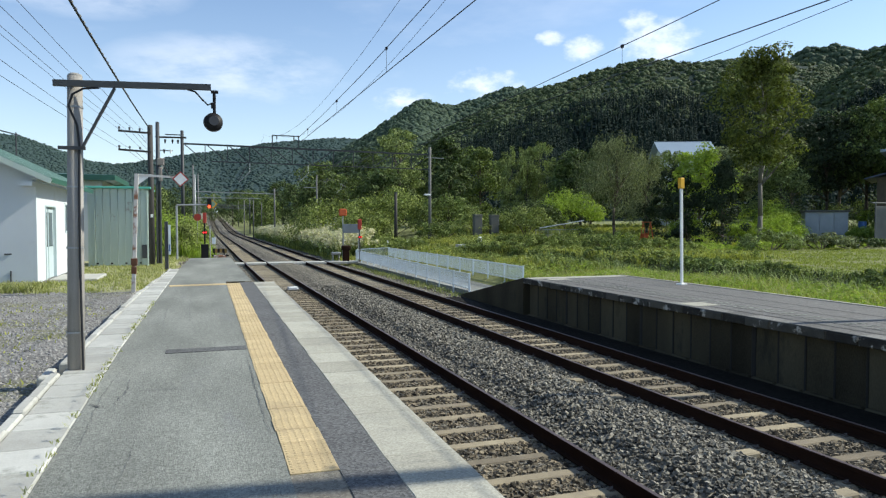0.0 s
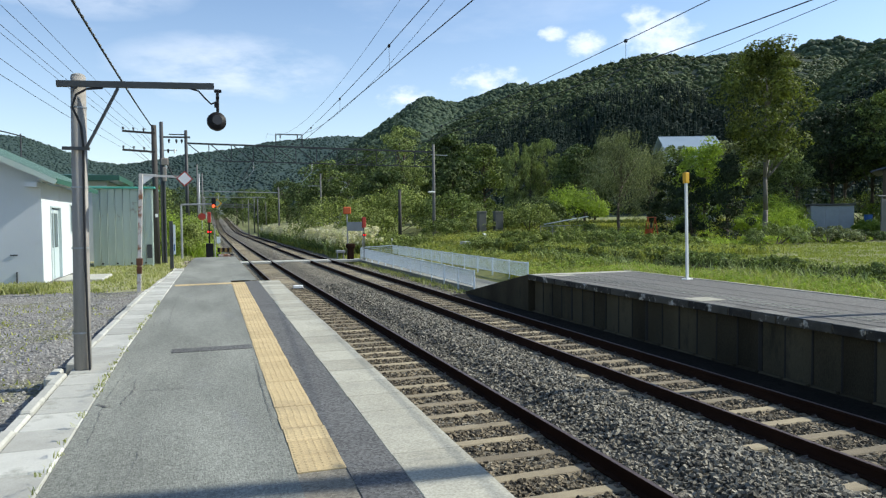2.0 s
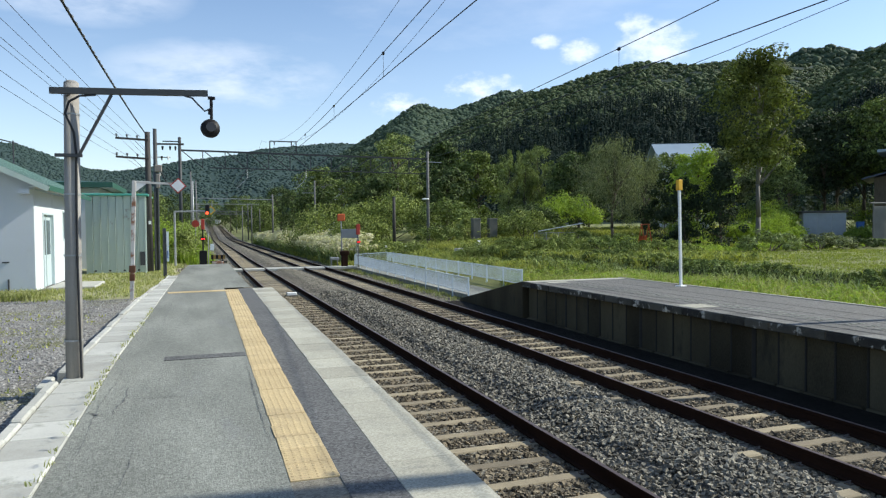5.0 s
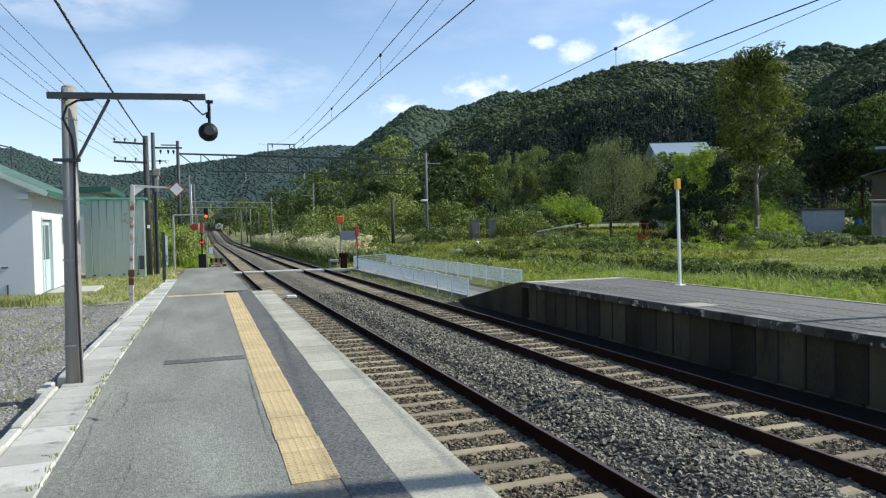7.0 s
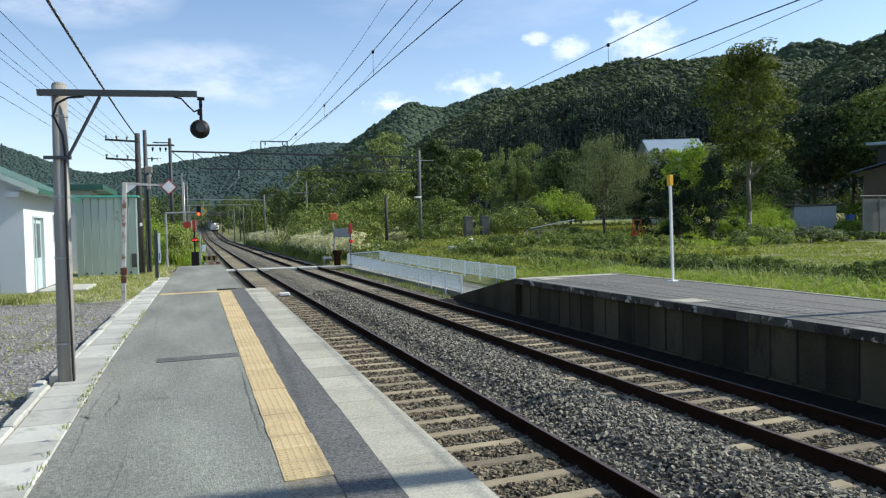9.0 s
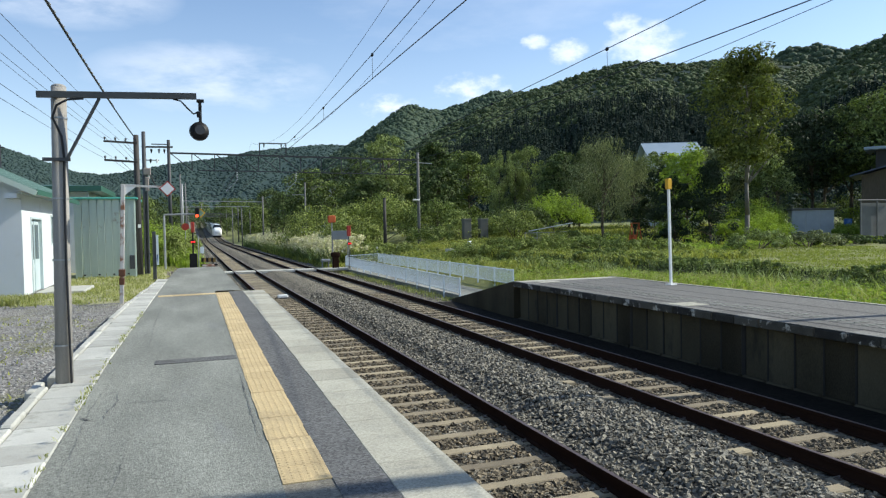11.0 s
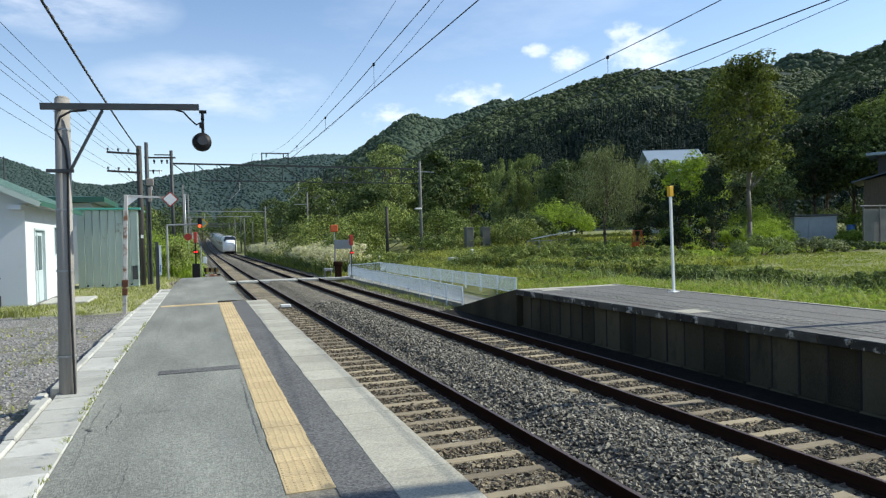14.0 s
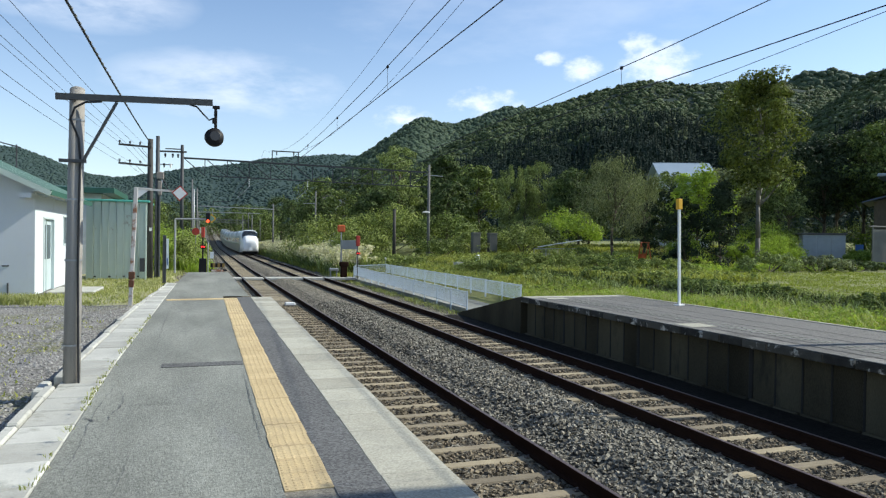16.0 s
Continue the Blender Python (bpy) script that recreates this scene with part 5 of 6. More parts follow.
CATENARY = [("contact_wire", T1, 4.76, 0.0), ("messenger_wire", T1, 5.0, 0.00137), ("contact_wire", T2, 4.60, 0.0), ("messenger_wire", T2, 4.91, 0.0009)]
for name, x, low, curve in CATENARY:
    pts = []
    for k in range(-8, 45):
        y = -6 + k * 5.5
        pts.append((x + drift(y), y, messenger_z(y, low, curve) + rise(y)))
    wire(name, pts, 0.0075 if curve else 0.0085, "overhead electric wire above the track")
for x in (6.0, 7.4):
    pts = [(x + drift(y), y, 7.95 + 0.0024 * min(abs(((y + 26) % 66.0) - 66.0 + 0.0), abs((y + 26) % 66.0)) ** 2 + rise(y)) for y in range(-26, 200, 3)]
    wire("feeder_wire", pts, 0.0075, "overhead feeder wire high above the track")
wire("feeder_wire", [(10.3 + drift(y), y, messenger_z(y, 4.95, 0.0015) + rise(y)) for y in range(-6, 200, 6)], 0.006, "thin overhead feeder wire beside the track")
for x, low, curve, zb in ((T1, 5.0, 0.00137, 4.76), (T2, 4.91, 0.0009, 4.60)):
    for y in (1.2, 6.7, 13.9, 19.4, 25.0, 30.5, 36, 41.5, 47):
        if x == T2:
            y -= 2.1
        top = messenger_z(y, low, curve)
        e = thing("wire_dropper", "thin dropper clamped between contact and messenger wire", "dropper", x, y, zb, group="wire droppers")
        part("rod", rods(((0, 0, 0), (0, 0, top - zb), 0.004), n=6), M_WIRE, e)
        part("clamp", boxes((-0.022, 0.022, -0.035, 0.035, top - zb - 0.035, top - zb + 0.03), bevel=0.01), M_BLACK, e)


def lone_pole(x, y, top, r, material, label, base=None):
    z = ground_z(x, y) - 0.2 if base is None else base
    e = thing("line_pole", label, "pole", x, y, z, group="lineside poles")
    smooth(part("shaft", rod(bmesh.new(), (0, 0, 0), (0, 0, top - z), r, r * 0.8, 12), material, e))
    part("cap", rod(bmesh.new(), (0, 0, top - z - 0.08), (0, 0, top - z + 0.03), r * 0.9, r * 0.9, 12), M_STEEL_DARK, e)
    return e


lone_pole(16.7, 62, 4.5, 0.17, M_POLE_DARK, "short dark tarred pole in the grass")
p = lone_pole(13.9, 90, 7.8, 0.12, M_POLE_CONC, "grey concrete pole beside the line")
part("arm", bar(bmesh.new(), (-1.6, 0, 7.2), (0, 0, 7.2), 0.08, 0.08), M_STEEL, p)
lone_pole(-1.0, 104, 9.8, 0.12, M_POLE_CONC, "grey concrete pole beside the line")
lone_pole(-0.4, 118, 9.5, 0.12, M_POLE_CONC, "grey concrete pole beside the line")
lone_pole(10.2, 150, 6.6, 0.12, M_POLE_CONC, "grey concrete pole beside the line")
lone_pole(9.2, 165, 6.9, 0.12, M_POLE_CONC, "grey concrete pole beside the line")
lone_pole(13.4, 170, 6.4, 0.1, M_POLE_CONC, "grey concrete pole beside the line")
# poles outside the view whose shadows cross the platforms
lone_pole(13.7, 3.64, 14.6, 0.17, M_POLE_WOOD, "tall concrete utility pole beside the far platform", base=-0.6)
lone_pole(13.7, 9.1, 6.5, 0.10, M_POLE_WOOD, "concrete lamp pole beside the far platform", base=-0.6)

# ---- plants ----
def limb(bm, a, b, r0, r1, rng, bends=3, stray=0.03):
    a, b = Vector(a), Vector(b)
    last, lr = a, r0
    for k in range(1, bends + 1):
        u = k / bends
        q = a.lerp(b, u)
        if k < bends:
            q += Vector((rng.normal(0, 1), rng.normal(0, 1), rng.normal(0, 0.4))) * (b - a).length * stray
        r = r0 + (r1 - r0) * u
        rod(bm, last, q, lr, r, 7)
        last, lr = q, r


def tree(name, label, x, y, top, wide, leaves, seed, low=0.3, clumps=46, per=60, leaf=0.16, shape="round", droop=0.0, trunk=0.0, category="tree", lean=0.0, base=None, bark=None):
    """A tapered trunk with limbs, and a ragged crown of small leaves in clumps."""
    rng = np.random.default_rng(seed)
    z = ground_z(x, y) - 0.15 if base is None else base
    h = top - z
    e = thing(name, label, category, x, y, z)
    half = wide / 2
    cs, rs = [], []
    for k in range(clumps):
        u = rng.random() ** 0.85
        zc = h * (low + (0.94 - low) * u)
        if shape == "round":
            w = math.sin(math.pi * (0.12 + 0.80 * u)) ** 0.7
        elif shape == "column":
            w = 0.55 + 0.45 * math.sin(math.pi * (0.1 + 0.8 * u))
        elif shape == "cone":
            w = 1.05 - 0.9 * u
        else:
            w = 0.75 + 0.25 * math.cos(u * 3)
        ang, rad = rng.uniform(0, 6.28), half * w * rng.random() ** 0.5 * rng.uniform(0.75, 1.12)
        cs.append((rad * math.cos(ang) + lean * u, rad * math.sin(ang), zc + rng.normal(0, h * 0.02)))
        rs.append(half * rng.uniform(0.12, 0.40) * (0.75 if u > 0.85 else 1.0))
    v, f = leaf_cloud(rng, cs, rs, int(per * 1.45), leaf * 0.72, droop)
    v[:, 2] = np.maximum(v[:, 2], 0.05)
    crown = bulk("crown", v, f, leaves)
    crown.parent = e
    bm = bmesh.new()
    r = trunk or h * 0.016
    limb(bm, (0, 0, -0.2), (lean * 0.6, 0, h * 0.8), r, r * 0.25, rng, 5, 0.01)
    for k in rng.choice(len(cs), min(12, len(cs)), replace=False):
        c = cs[k]
        limb(bm, (lean * 0.3, 0, max(h * low * 0.7, c[2] * 0.6)), c, r * 0.42, r * 0.1, rng, 3)
    smooth(part("trunk", bm, bark or M_TRUNK, e))
    return e


def bush(name, label, x, y, top, wide, leaves, seed, clumps=30, per=55, leaf=0.13, long=1.0, turn=0):
    """A mound of leafy growth down to the ground."""
    rng = np.random.default_rng(seed)
    z = ground_z(x, y) - 0.1
    h = max(0.5, top - z)
    e = thing(name, label, "bush", x, y, z, rz=turn)
    cs, rs = [], []
    for k in range(clumps):
        ang, rad = rng.uniform(0, 6.28), rng.random() ** 0.5
        c = math.sqrt(max(0.0, 1 - rad * rad))
        zc = h * (0.12 + 0.78 * c * rng.uniform(0.55, 1.0))
        cs.append((wide / 2 * rad * math.cos(ang), wide / 2 * long * rad * math.sin(ang), zc))
        rs.append(min(wide, h) * rng.uniform(0.12, 0.26))
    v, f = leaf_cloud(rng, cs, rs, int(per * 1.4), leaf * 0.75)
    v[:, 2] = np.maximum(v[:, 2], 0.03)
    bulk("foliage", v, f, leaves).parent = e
    bm = bmesh.new()
    for k in range(5):
        limb(bm, (0, 0, -0.1), cs[k], 0.05, 0.015, rng, 2)
    part("stem", bm, M_TRUNK, e)
    return e


# behind the crossing and along the right of the line
bush("vine_thicket", "sunlit thicket overgrown with climbing vines", 14.6, 83.7, 5.1, 9.5, L_VINE, 1, 60, 70, 0.17)
bush("vine_thicket", "large mound of kudzu-like vines", 18.9, 72.6, 5.6, 10.5, L_VINE, 2, 90, 80, 0.16)
bush("vine_thicket", "mound of climbing vines over shrubs", 23.6, 68.0, 5.0, 7.0, L_GREEN, 3, 60, 80, 0.15)
bush("vine_thicket", "low vines and weeds by the track", 15.0, 68.4, 3.2, 6.0, L_VINE, 4, 50, 70, 0.13)
bush("shrub", "leafy green shrub in the rough grass", 25.3, 62.5, 3.0, 6.5, L_VINE, 5, 60, 80, 0.12)
bush("shrub", "bright green shrub at the field's edge", 28.6, 59.7, 3.6, 5.0, L_VINE, 6, 50, 70, 0.13)
bush("hedge", "bright green rounded hedge before dark trees", 37.6, 68.3, 5.7, 7.4, L_BRIGHT, 7, 60, 80, 0.15)
bush("shrub", "tangled dark shrub beneath the trees", 31.5, 66.0, 4.4, 8.0, L_DEEP, 8, 60, 70, 0.14)
bush("shrub", "green shrub in long grass", 20.5, 60.5, 2.3, 4.0, L_GREEN, 9, 40, 70, 0.11)
for k, (x, y, t, w, m) in enumerate(((19.6, 41.5, 1.75, 4.0, L_VINE), (21.6, 39.6, 1.9, 4.4, L_VINE), (23.8, 37.6, 1.85, 4.6, L_GREEN), (25.6, 35.0, 1.6, 4.2, L_VINE), (18.2, 45.0, 1.3, 3.6, L_VINE), (21.0, 33.0, 1.15, 3.0, L_GREEN), (20.3, 28.5, 1.05, 2.6, L_VINE), (20.0, 24.5, 0.95, 2.4, L_GREEN), (19.8, 20.5, 0.95, 2.2, L_VINE), (20.2, 16.0, 0.9, 2.2, L_GREEN))):
    bush("bank_shrub", "green weed mound at the top of the bank", x, y, t - 0.62, w, m, 200 + k, 60, 80, 0.075, long=1.3)
tree("willow", "pale green willow rising over the thicket", 29.8, 108.0, 16.9, 10.5, L_BAMBOO, 20, low=0.35, clumps=70, per=80, leaf=0.26)
for k, (x, y, t, w, m) in enumerate(((34.5, 99.2, 14.4, 7.0, L_DEEP), (37.3, 92.8, 13.3, 7.5, L_GREEN), (28.2, 121.8, 14.6, 9.0, L_DEEP), (36.1, 112.3, 13.4, 8.5, L_DEEP), (42.8, 74.5, 11.2, 7.5, L_DEEP),
                                  (24.0, 96.0, 8.5, 8.5, L_DEEP), (31.0, 88.0, 9.5, 7.5, L_DEEP), (47.5, 80.0, 10.8, 8.0, L_DEEP))):
    tree("broadleaf_tree", "dense dark broadleaf tree at the field's edge", x, y, t, w, m, 30 + k, low=0.12, clumps=70, per=85, leaf=0.27)
for k, (x, y, t, w) in enumerate(((38.0, 83.8, 11.9, 4.4), (40.6, 84.6, 12.4, 3.6), (42.6, 84.9, 12.8, 4.4), (44.2, 82.0, 11.5, 4.2))):
    tree("bamboo_clump", "tall feathery bamboo clump with drooping tips", x, y, t, w, L_BAMBOO, 50 + k, low=0.08, clumps=60, per=80, leaf=0.24, shape="column", droop=0.9, trunk=0.07)
for k, (x, y, t, w) in enumerate(((22.1, 143.3, 13.8, 11), (29.2, 147.1, 15.4, 11.5), (20.0, 128, 9.5, 9), (26.0, 135, 11, 9), (38, 135, 14, 11), (21.4, 198.9, 13.3, 12), (15.8, 189.4, 9.2, 9.5), (22.0, 178.7, 11.0, 10), (10.6, 262, 11.6, 10.4), (15.4, 245, 12.9, 11.5), (18, 215, 11, 11), (-6, 190, 10, 12), (-10, 150, 9, 11), (-5, 240, 14, 13), (-14, 210, 12, 13), (4.5, 330, 15, 12), (16, 320, 17, 13))):
    tree("roadside_tree", "green tree standing along the line", x, y, t, w, (L_GREEN, L_DEEP, L_DEEP)[k % 3], 60 + k, low=0.1, clumps=60, per=60, leaf=0.3)

tree("garden_tree", "leafy green tree before the house", 45.5, 60.5, 9.4, 6.0, L_GREEN, 87, low=0.2, clumps=60, per=80, leaf=0.17)

# garden trees to the right
tree("weeping_tree", "weeping tree with trailing thin branches", 34.5, 53.9, 9.8, 7.4, L_WILLOW, 80, low=0.38, clumps=64, per=150, leaf=0.16, shape="round", droop=1.9)
tree("weeping_tree", "weeping tree with trailing thin branches", 40.1, 57.4, 8.9, 5.6, L_WILLOW, 81, low=0.34, clumps=48, per=130, leaf=0.15, droop=1.6)
tree("tall_tree", "tall slender tree with yellowing crown", 38.9, 41.7, 15.1, 6.6, L_YELLOW, 82, low=0.42, clumps=88, per=120, leaf=0.17, trunk=0.20, bark=M_PALE_BARK)
tree("evergreen_tree", "small dark evergreen tree in the garden", 35.1, 41.1, 6.4, 4.4, L_EVERGREEN, 83, low=0.02, clumps=70, per=90, leaf=0.12, shape="cone")
tree("evergreen_tree", "small dark evergreen tree in the garden", 33.6, 43.2, 5.2, 3.4, L_EVERGREEN, 84, low=0.02, clumps=60, per=90, leaf=0.12)
tree("garden_tree", "bright green garden tree with wide leaves", 37.6, 46.7, 7.8, 5.4, L_BRIGHT, 85, low=0.3, clumps=60, per=80, leaf=0.16)
tree("garden_tree", "pale grey-green tree behind the hut", 48.4, 49.4, 8.2, 5.0, L_BAMBOO, 88, low=0.12, clumps=60, per=80, leaf=0.15)
tree("garden_tree", "dark leafy garden tree", 38.5, 51.4, 6.6, 5.0, L_EVERGREEN, 86, low=0.05, clumps=55, per=80, leaf=0.16)
for k, (x, y, t, w, m) in enumerate(((55.2, 50.8, 12.0, 8.0, L_EVERGREEN), (57.6, 48.6, 12.9, 7.6, L_DEEP), (63.7, 63.6, 11.2, 9, L_DEEP), (63.4, 56.7, 13.3, 8, L_DEEP), (58.5, 46.0, 13.5, 9, L_GREEN), (48.5, 56.0, 9.0, 7, L_WILLOW), (67, 37, 13, 10, L_DEEP), (66, 46, 14, 11, L_DEEP), (70, 40, 13, 11, L_DEEP))):
    tree("orchard_tree", "broad dark green tree behind the garden", x, y, t, w, m, 90 + k, low=0.42, clumps=90, per=80, leaf=0.21)
# Bright shrubs around (41.6, 42.8) are added to stand in for sunlit lawn.
for k, (x, y, t, w, m) in enumerate(((33.0, 34.4, 1.5, 3.6, L_BAMBOO), (36.2, 33.6, 1.25, 3.8, L_WILLOW), (39.4, 34.0, 0.95, 3.4, L_DEEP), (48.8, 41.6, 1.5, 2.6, L_BRIGHT), (55.5, 46.5, 3.0, 4.0, L_BRIGHT), (50.5, 51.5, 3.0, 4.0, L_BRIGHT), (44.0, 49.0, 2.4, 4.0, L_BRIGHT), (41.5, 34.5, 0.75, 3.2, L_DEEP), (43.0, 35.6, 0.7, 3.0, L_VINE), (44.2, 34.2, 0.75, 2.8, L_DEEP), (41.6, 42.8, 2.5, 4.0, L_BRIGHT), (43.9, 44.9, 2.9, 4.0, L_BRIGHT), (45.6, 47.2, 4.2, 3.4, L_BRIGHT), (53.5, 58.5, 4.2, 10.0, L_BRIGHT), (62.0, 52.0, 4.8, 11.0, L_GREEN), (46.5, 63.0, 4.4, 10.0, L_VINE), (61.0, 60.5, 5.6, 11.0, L_DEEP), (67.0, 54.0, 5.6, 11.0, L_DEEP), (41.0, 45.5, 2.0, 3.0, L_BRIGHT), (43.5, 46.5, 2.0, 3.4, L_BRIGHT), (36.0, 46.0, 2.6, 3.0, L_BRIGHT), (30.0, 52.5, 1.6, 3.0, L_GREEN))):
    bush("garden_shrub", "leafy shrub bordering the lawn", x, y, t, w, m, 110 + k, 44, 70, 0.085)

# left of the line
bush("vine_thicket", "bright vines over a fence by the yard", -2.4, 47.5, 2.7, 2.6, L_BRIGHT, 130, 50, 70, 0.10, long=1.6)
bush("vine_thicket", "bright green weeds beside the crossing", -1.2, 49.0, 2.2, 2.8, L_VINE, 131, 55, 70, 0.09, long=2.0)
bush("vine_thicket", "green shrubs along the line", -1.6, 57.0, 2.6, 3.4, L_BRIGHT, 132, 55, 70, 0.11, long=2.2)
bush("vine_thicket", "green shrubs along the line", -1.0, 70.0, 2.2, 4.0, L_VINE, 133, 55, 70, 0.13, long=3.0)
bush("vine_thicket", "leafy bush behind the sheds", -4.2, 52.0, 4.6, 5.0, L_GREEN, 134, 60, 70, 0.13)
bush("vine_thicket", "leafy bush behind the sheds", -8.5, 55.0, 4.2, 5.0, L_DEEP, 135, 50, 70, 0.14)
bush("vine_thicket", "green shrubs along the line", -1.5, 95.0, 2.6, 5.0, L_GREEN, 136, 50, 70, 0.16, long=3.0)
bush("vine_thicket", "green shrubs along the line", -1.5, 130.0, 3.0, 5.5, L_GREEN, 137, 50, 70, 0.2, long=4.0)


def tufts(name, label, places, height, leaves, seed, blades=7, spread=0.16, width=0.014, bend=0.35):
    """Tufts of bent grass blades, as one mesh."""
    rng = np.random.default_rng(seed)
    places = np.asarray(places, float)
    n = len(places) * blades
    p = np.repeat(places, blades, 0)
    p[:, :2] += rng.normal(0, spread, (n, 2))
    h = height * rng.uniform(0.45, 1.2, n)
    a = rng.uniform(0, 6.28, n)
    d = np.stack([np.cos(a), np.sin(a), np.zeros(n)], 1)
    s = np.stack([-np.sin(a), np.cos(a), np.zeros(n)], 1) * (width * rng.uniform(0.6, 1.4, n))[:, None]
    lean = (h * bend * rng.uniform(0.2, 1.5, n))[:, None]
    up = np.array([0, 0, 1.0])
    mid = p + d * lean * 0.35 + up * (h * 0.6)[:, None]
    tip = p + d * lean + up * h[:, None]
    v = np.stack([p - s, p + s, mid - s * 0.8, mid + s * 0.8, tip], 1).reshape(-1, 3)
    i = np.arange(n)[:, None] * 5
    f = np.concatenate([i + np.array([0, 1, 3]), i + np.array([0, 3, 2]), i + np.array([2, 3, 4])])
    return tagged(bulk(name, v, f, leaves), label, "grass", kind="stuff")


def spots(n, x0, x1, y0, y1, seed, near=1.0, clear=None):
    rng = random.Random(seed)
    out = []
    while len(out) < n:
        y = y0 + (y1 - y0) * rng.random() ** near
        x = rng.uniform(x0, x1)
        if noise.noise((x * 0.4, y * 0.4, seed)) < rng.uniform(-0.7, 0.3) or (clear and clear(x, y)):
            continue
        out.append((x, y, ground_z(x, y) - 0.02))
    return out


tufts("tall_grass", "tall yellow-green grass behind the platform", spots(5200, 13.25, 17.0, 5, 30, 1, 1.2), 0.27, L_GRASS, 1, width=0.014, bend=0.35)
tufts("seeding_grass", "pale seeding grass behind the platform", spots(1500, 13.25, 16.8, 5, 30, 2, 1.2), 0.42, L_REED, 2, width=0.010, bend=0.6)
tufts("reeds", "broad green reeds along the ditch", spots(420, 16.2, 18.0, 6, 34, 3), 0.55, L_BAMBOO, 3, blades=8, width=0.02, bend=0.8)
tufts("bank_grass", "dark tussocks hanging over the bank", spots(1100, 18.3, 19.6, 6, 44, 4), 0.28, L_DEEP, 4, width=0.02, bend=1.1)
tufts("lawn_grass", "short mown grass of the field", spots(9000, 19.6, 38, 8, 46, 5), 0.09, L_LAWN, 5, width=0.02, bend=0.7)
tufts("rough_grass", "rough grass and weeds beside the path", spots(6000, 13.6, 27, 27, 62, 6), 0.38, L_GRASS, 6, width=0.02, bend=0.5)
tufts("field_grass", "long grass of the further field", spots(5000, 22, 60, 40, 75, 7), 0.35, L_GRASS, 7, width=0.035, bend=0.6)
tufts("verge_grass", "dry grass between the track and the fence", spots(260, 9.95, 10.5, 27, 60, 8), 0.22, L_REED, 8, width=0.014, bend=0.6)
tufts("line_weeds", "weeds on the verge of the line", spots(2400, 10.3, 14, 52, 110, 9), 0.5, L_GRASS, 9, width=0.03, bend=0.6)
tufts("pampas_stems", "arching green pampas stems by the line", spots(2600, 10.6, 13.6, 56, 150, 10), 1.3, L_BAMBOO, 10, width=0.05, bend=0.8)
tufts("yard_grass", "dry yellow-green grass round the yard sheds", spots(2000, -5.0, -1.0, 23, 46, 11), 0.12, L_REED, 11, width=0.016, bend=0.7)
tufts("wall_weeds", "weeds along the foot of the white building", spots(700, -8, -4.6, 23.5, 25.6, 12), 0.24, L_REED, 12, width=0.016, bend=0.7)
tufts("yard_weeds", "low weeds growing in the gravel yard", spots(110, -4.6, -2.3, 7.5, 20, 13), 0.08, L_GRASS, 13, width=0.012, bend=1.0)
tufts("left_weeds", "tall weeds beside the line", spots(2000, -3.5, 0.9, 46, 75, 14), 0.8, L_BRIGHT, 14, width=0.03, bend=0.5)


def weeds(name, label, places, low, high, size, leaves, seed, per=14, leaf=0.045):
    """Broad-leaved weeds: small clumps of leaves over the ground, as one mesh."""
    rng = np.random.default_rng(seed)
    p = np.asarray(places, float)
    p[:, 2] += rng.uniform(low, high, len(p))
    v, f = leaf_cloud(rng, p, size * rng.uniform(0.6, 1.3, len(p)), per, leaf, up=0.8)
    return tagged(bulk(name, v, f, leaves), label, "weeds", kind="stuff")


weeds("broadleaf_weeds", "fresh green weeds behind the platform", spots(3800, 13.3, 17.2, 5, 31, 21, 1.2), 0.02, 0.34, 0.16, L_BRIGHT, 21, leaf=0.04)
weeds("ditch_weeds", "dark leafy weeds hanging in the ditch", spots(1300, 16.9, 18.9, 5, 44, 22), 0.05, 0.45, 0.22, L_GREEN, 22, leaf=0.06)
weeds("bank_weeds", "leafy weeds along the top of the bank", spots(1500, 18.9, 20.6, 5, 46, 23), 0.0, 0.22, 0.18, L_VINE, 23, leaf=0.05)
weeds("verge_weeds", "leafy weeds beyond the path fence", spots(2400, 14.5, 26, 27, 62, 24), 0.02, 0.36, 0.26, L_VINE, 24, leaf=0.08)
weeds("line_weeds", "leafy growth beside the line", spots(1800, 13.0, 17, 54, 110, 25), 0.1, 0.9, 0.45, L_VINE, 25, leaf=0.13)
weeds("pampas_plumes", "pale fluffy pampas plumes by the line", spots(2600, 10.5, 13.6, 56, 150, 28), 0.9, 2.2, 0.32, L_PLUME, 28, per=20, leaf=0.11)
weeds("field_weeds", "leafy growth at the edge of the garden", spots(1500, 28, 48, 34, 56, 26), 0.0, 0.3, 0.25, L_BRIGHT, 26, leaf=0.08)
weeds("left_leaves", "bright leafy growth beside the crossing", spots(1400, -3.6, 0.6, 47, 80, 27), 0.1, 1.3, 0.4, L_BRIGHT, 27, leaf=0.09)
rg = random.Random(77)
kp = [(kerb_x(y) - 0.01 + rg.gauss(0, 0.015), y, -0.01) for y in [3 + 14 * rg.random() ** 1.3 for _ in range(130)]]
tufts("kerb_weeds", "small weeds in the joint beside the kerb", kp, 0.045, L_REED, 15, blades=6, spread=0.02, width=0.004, bend=1.2)


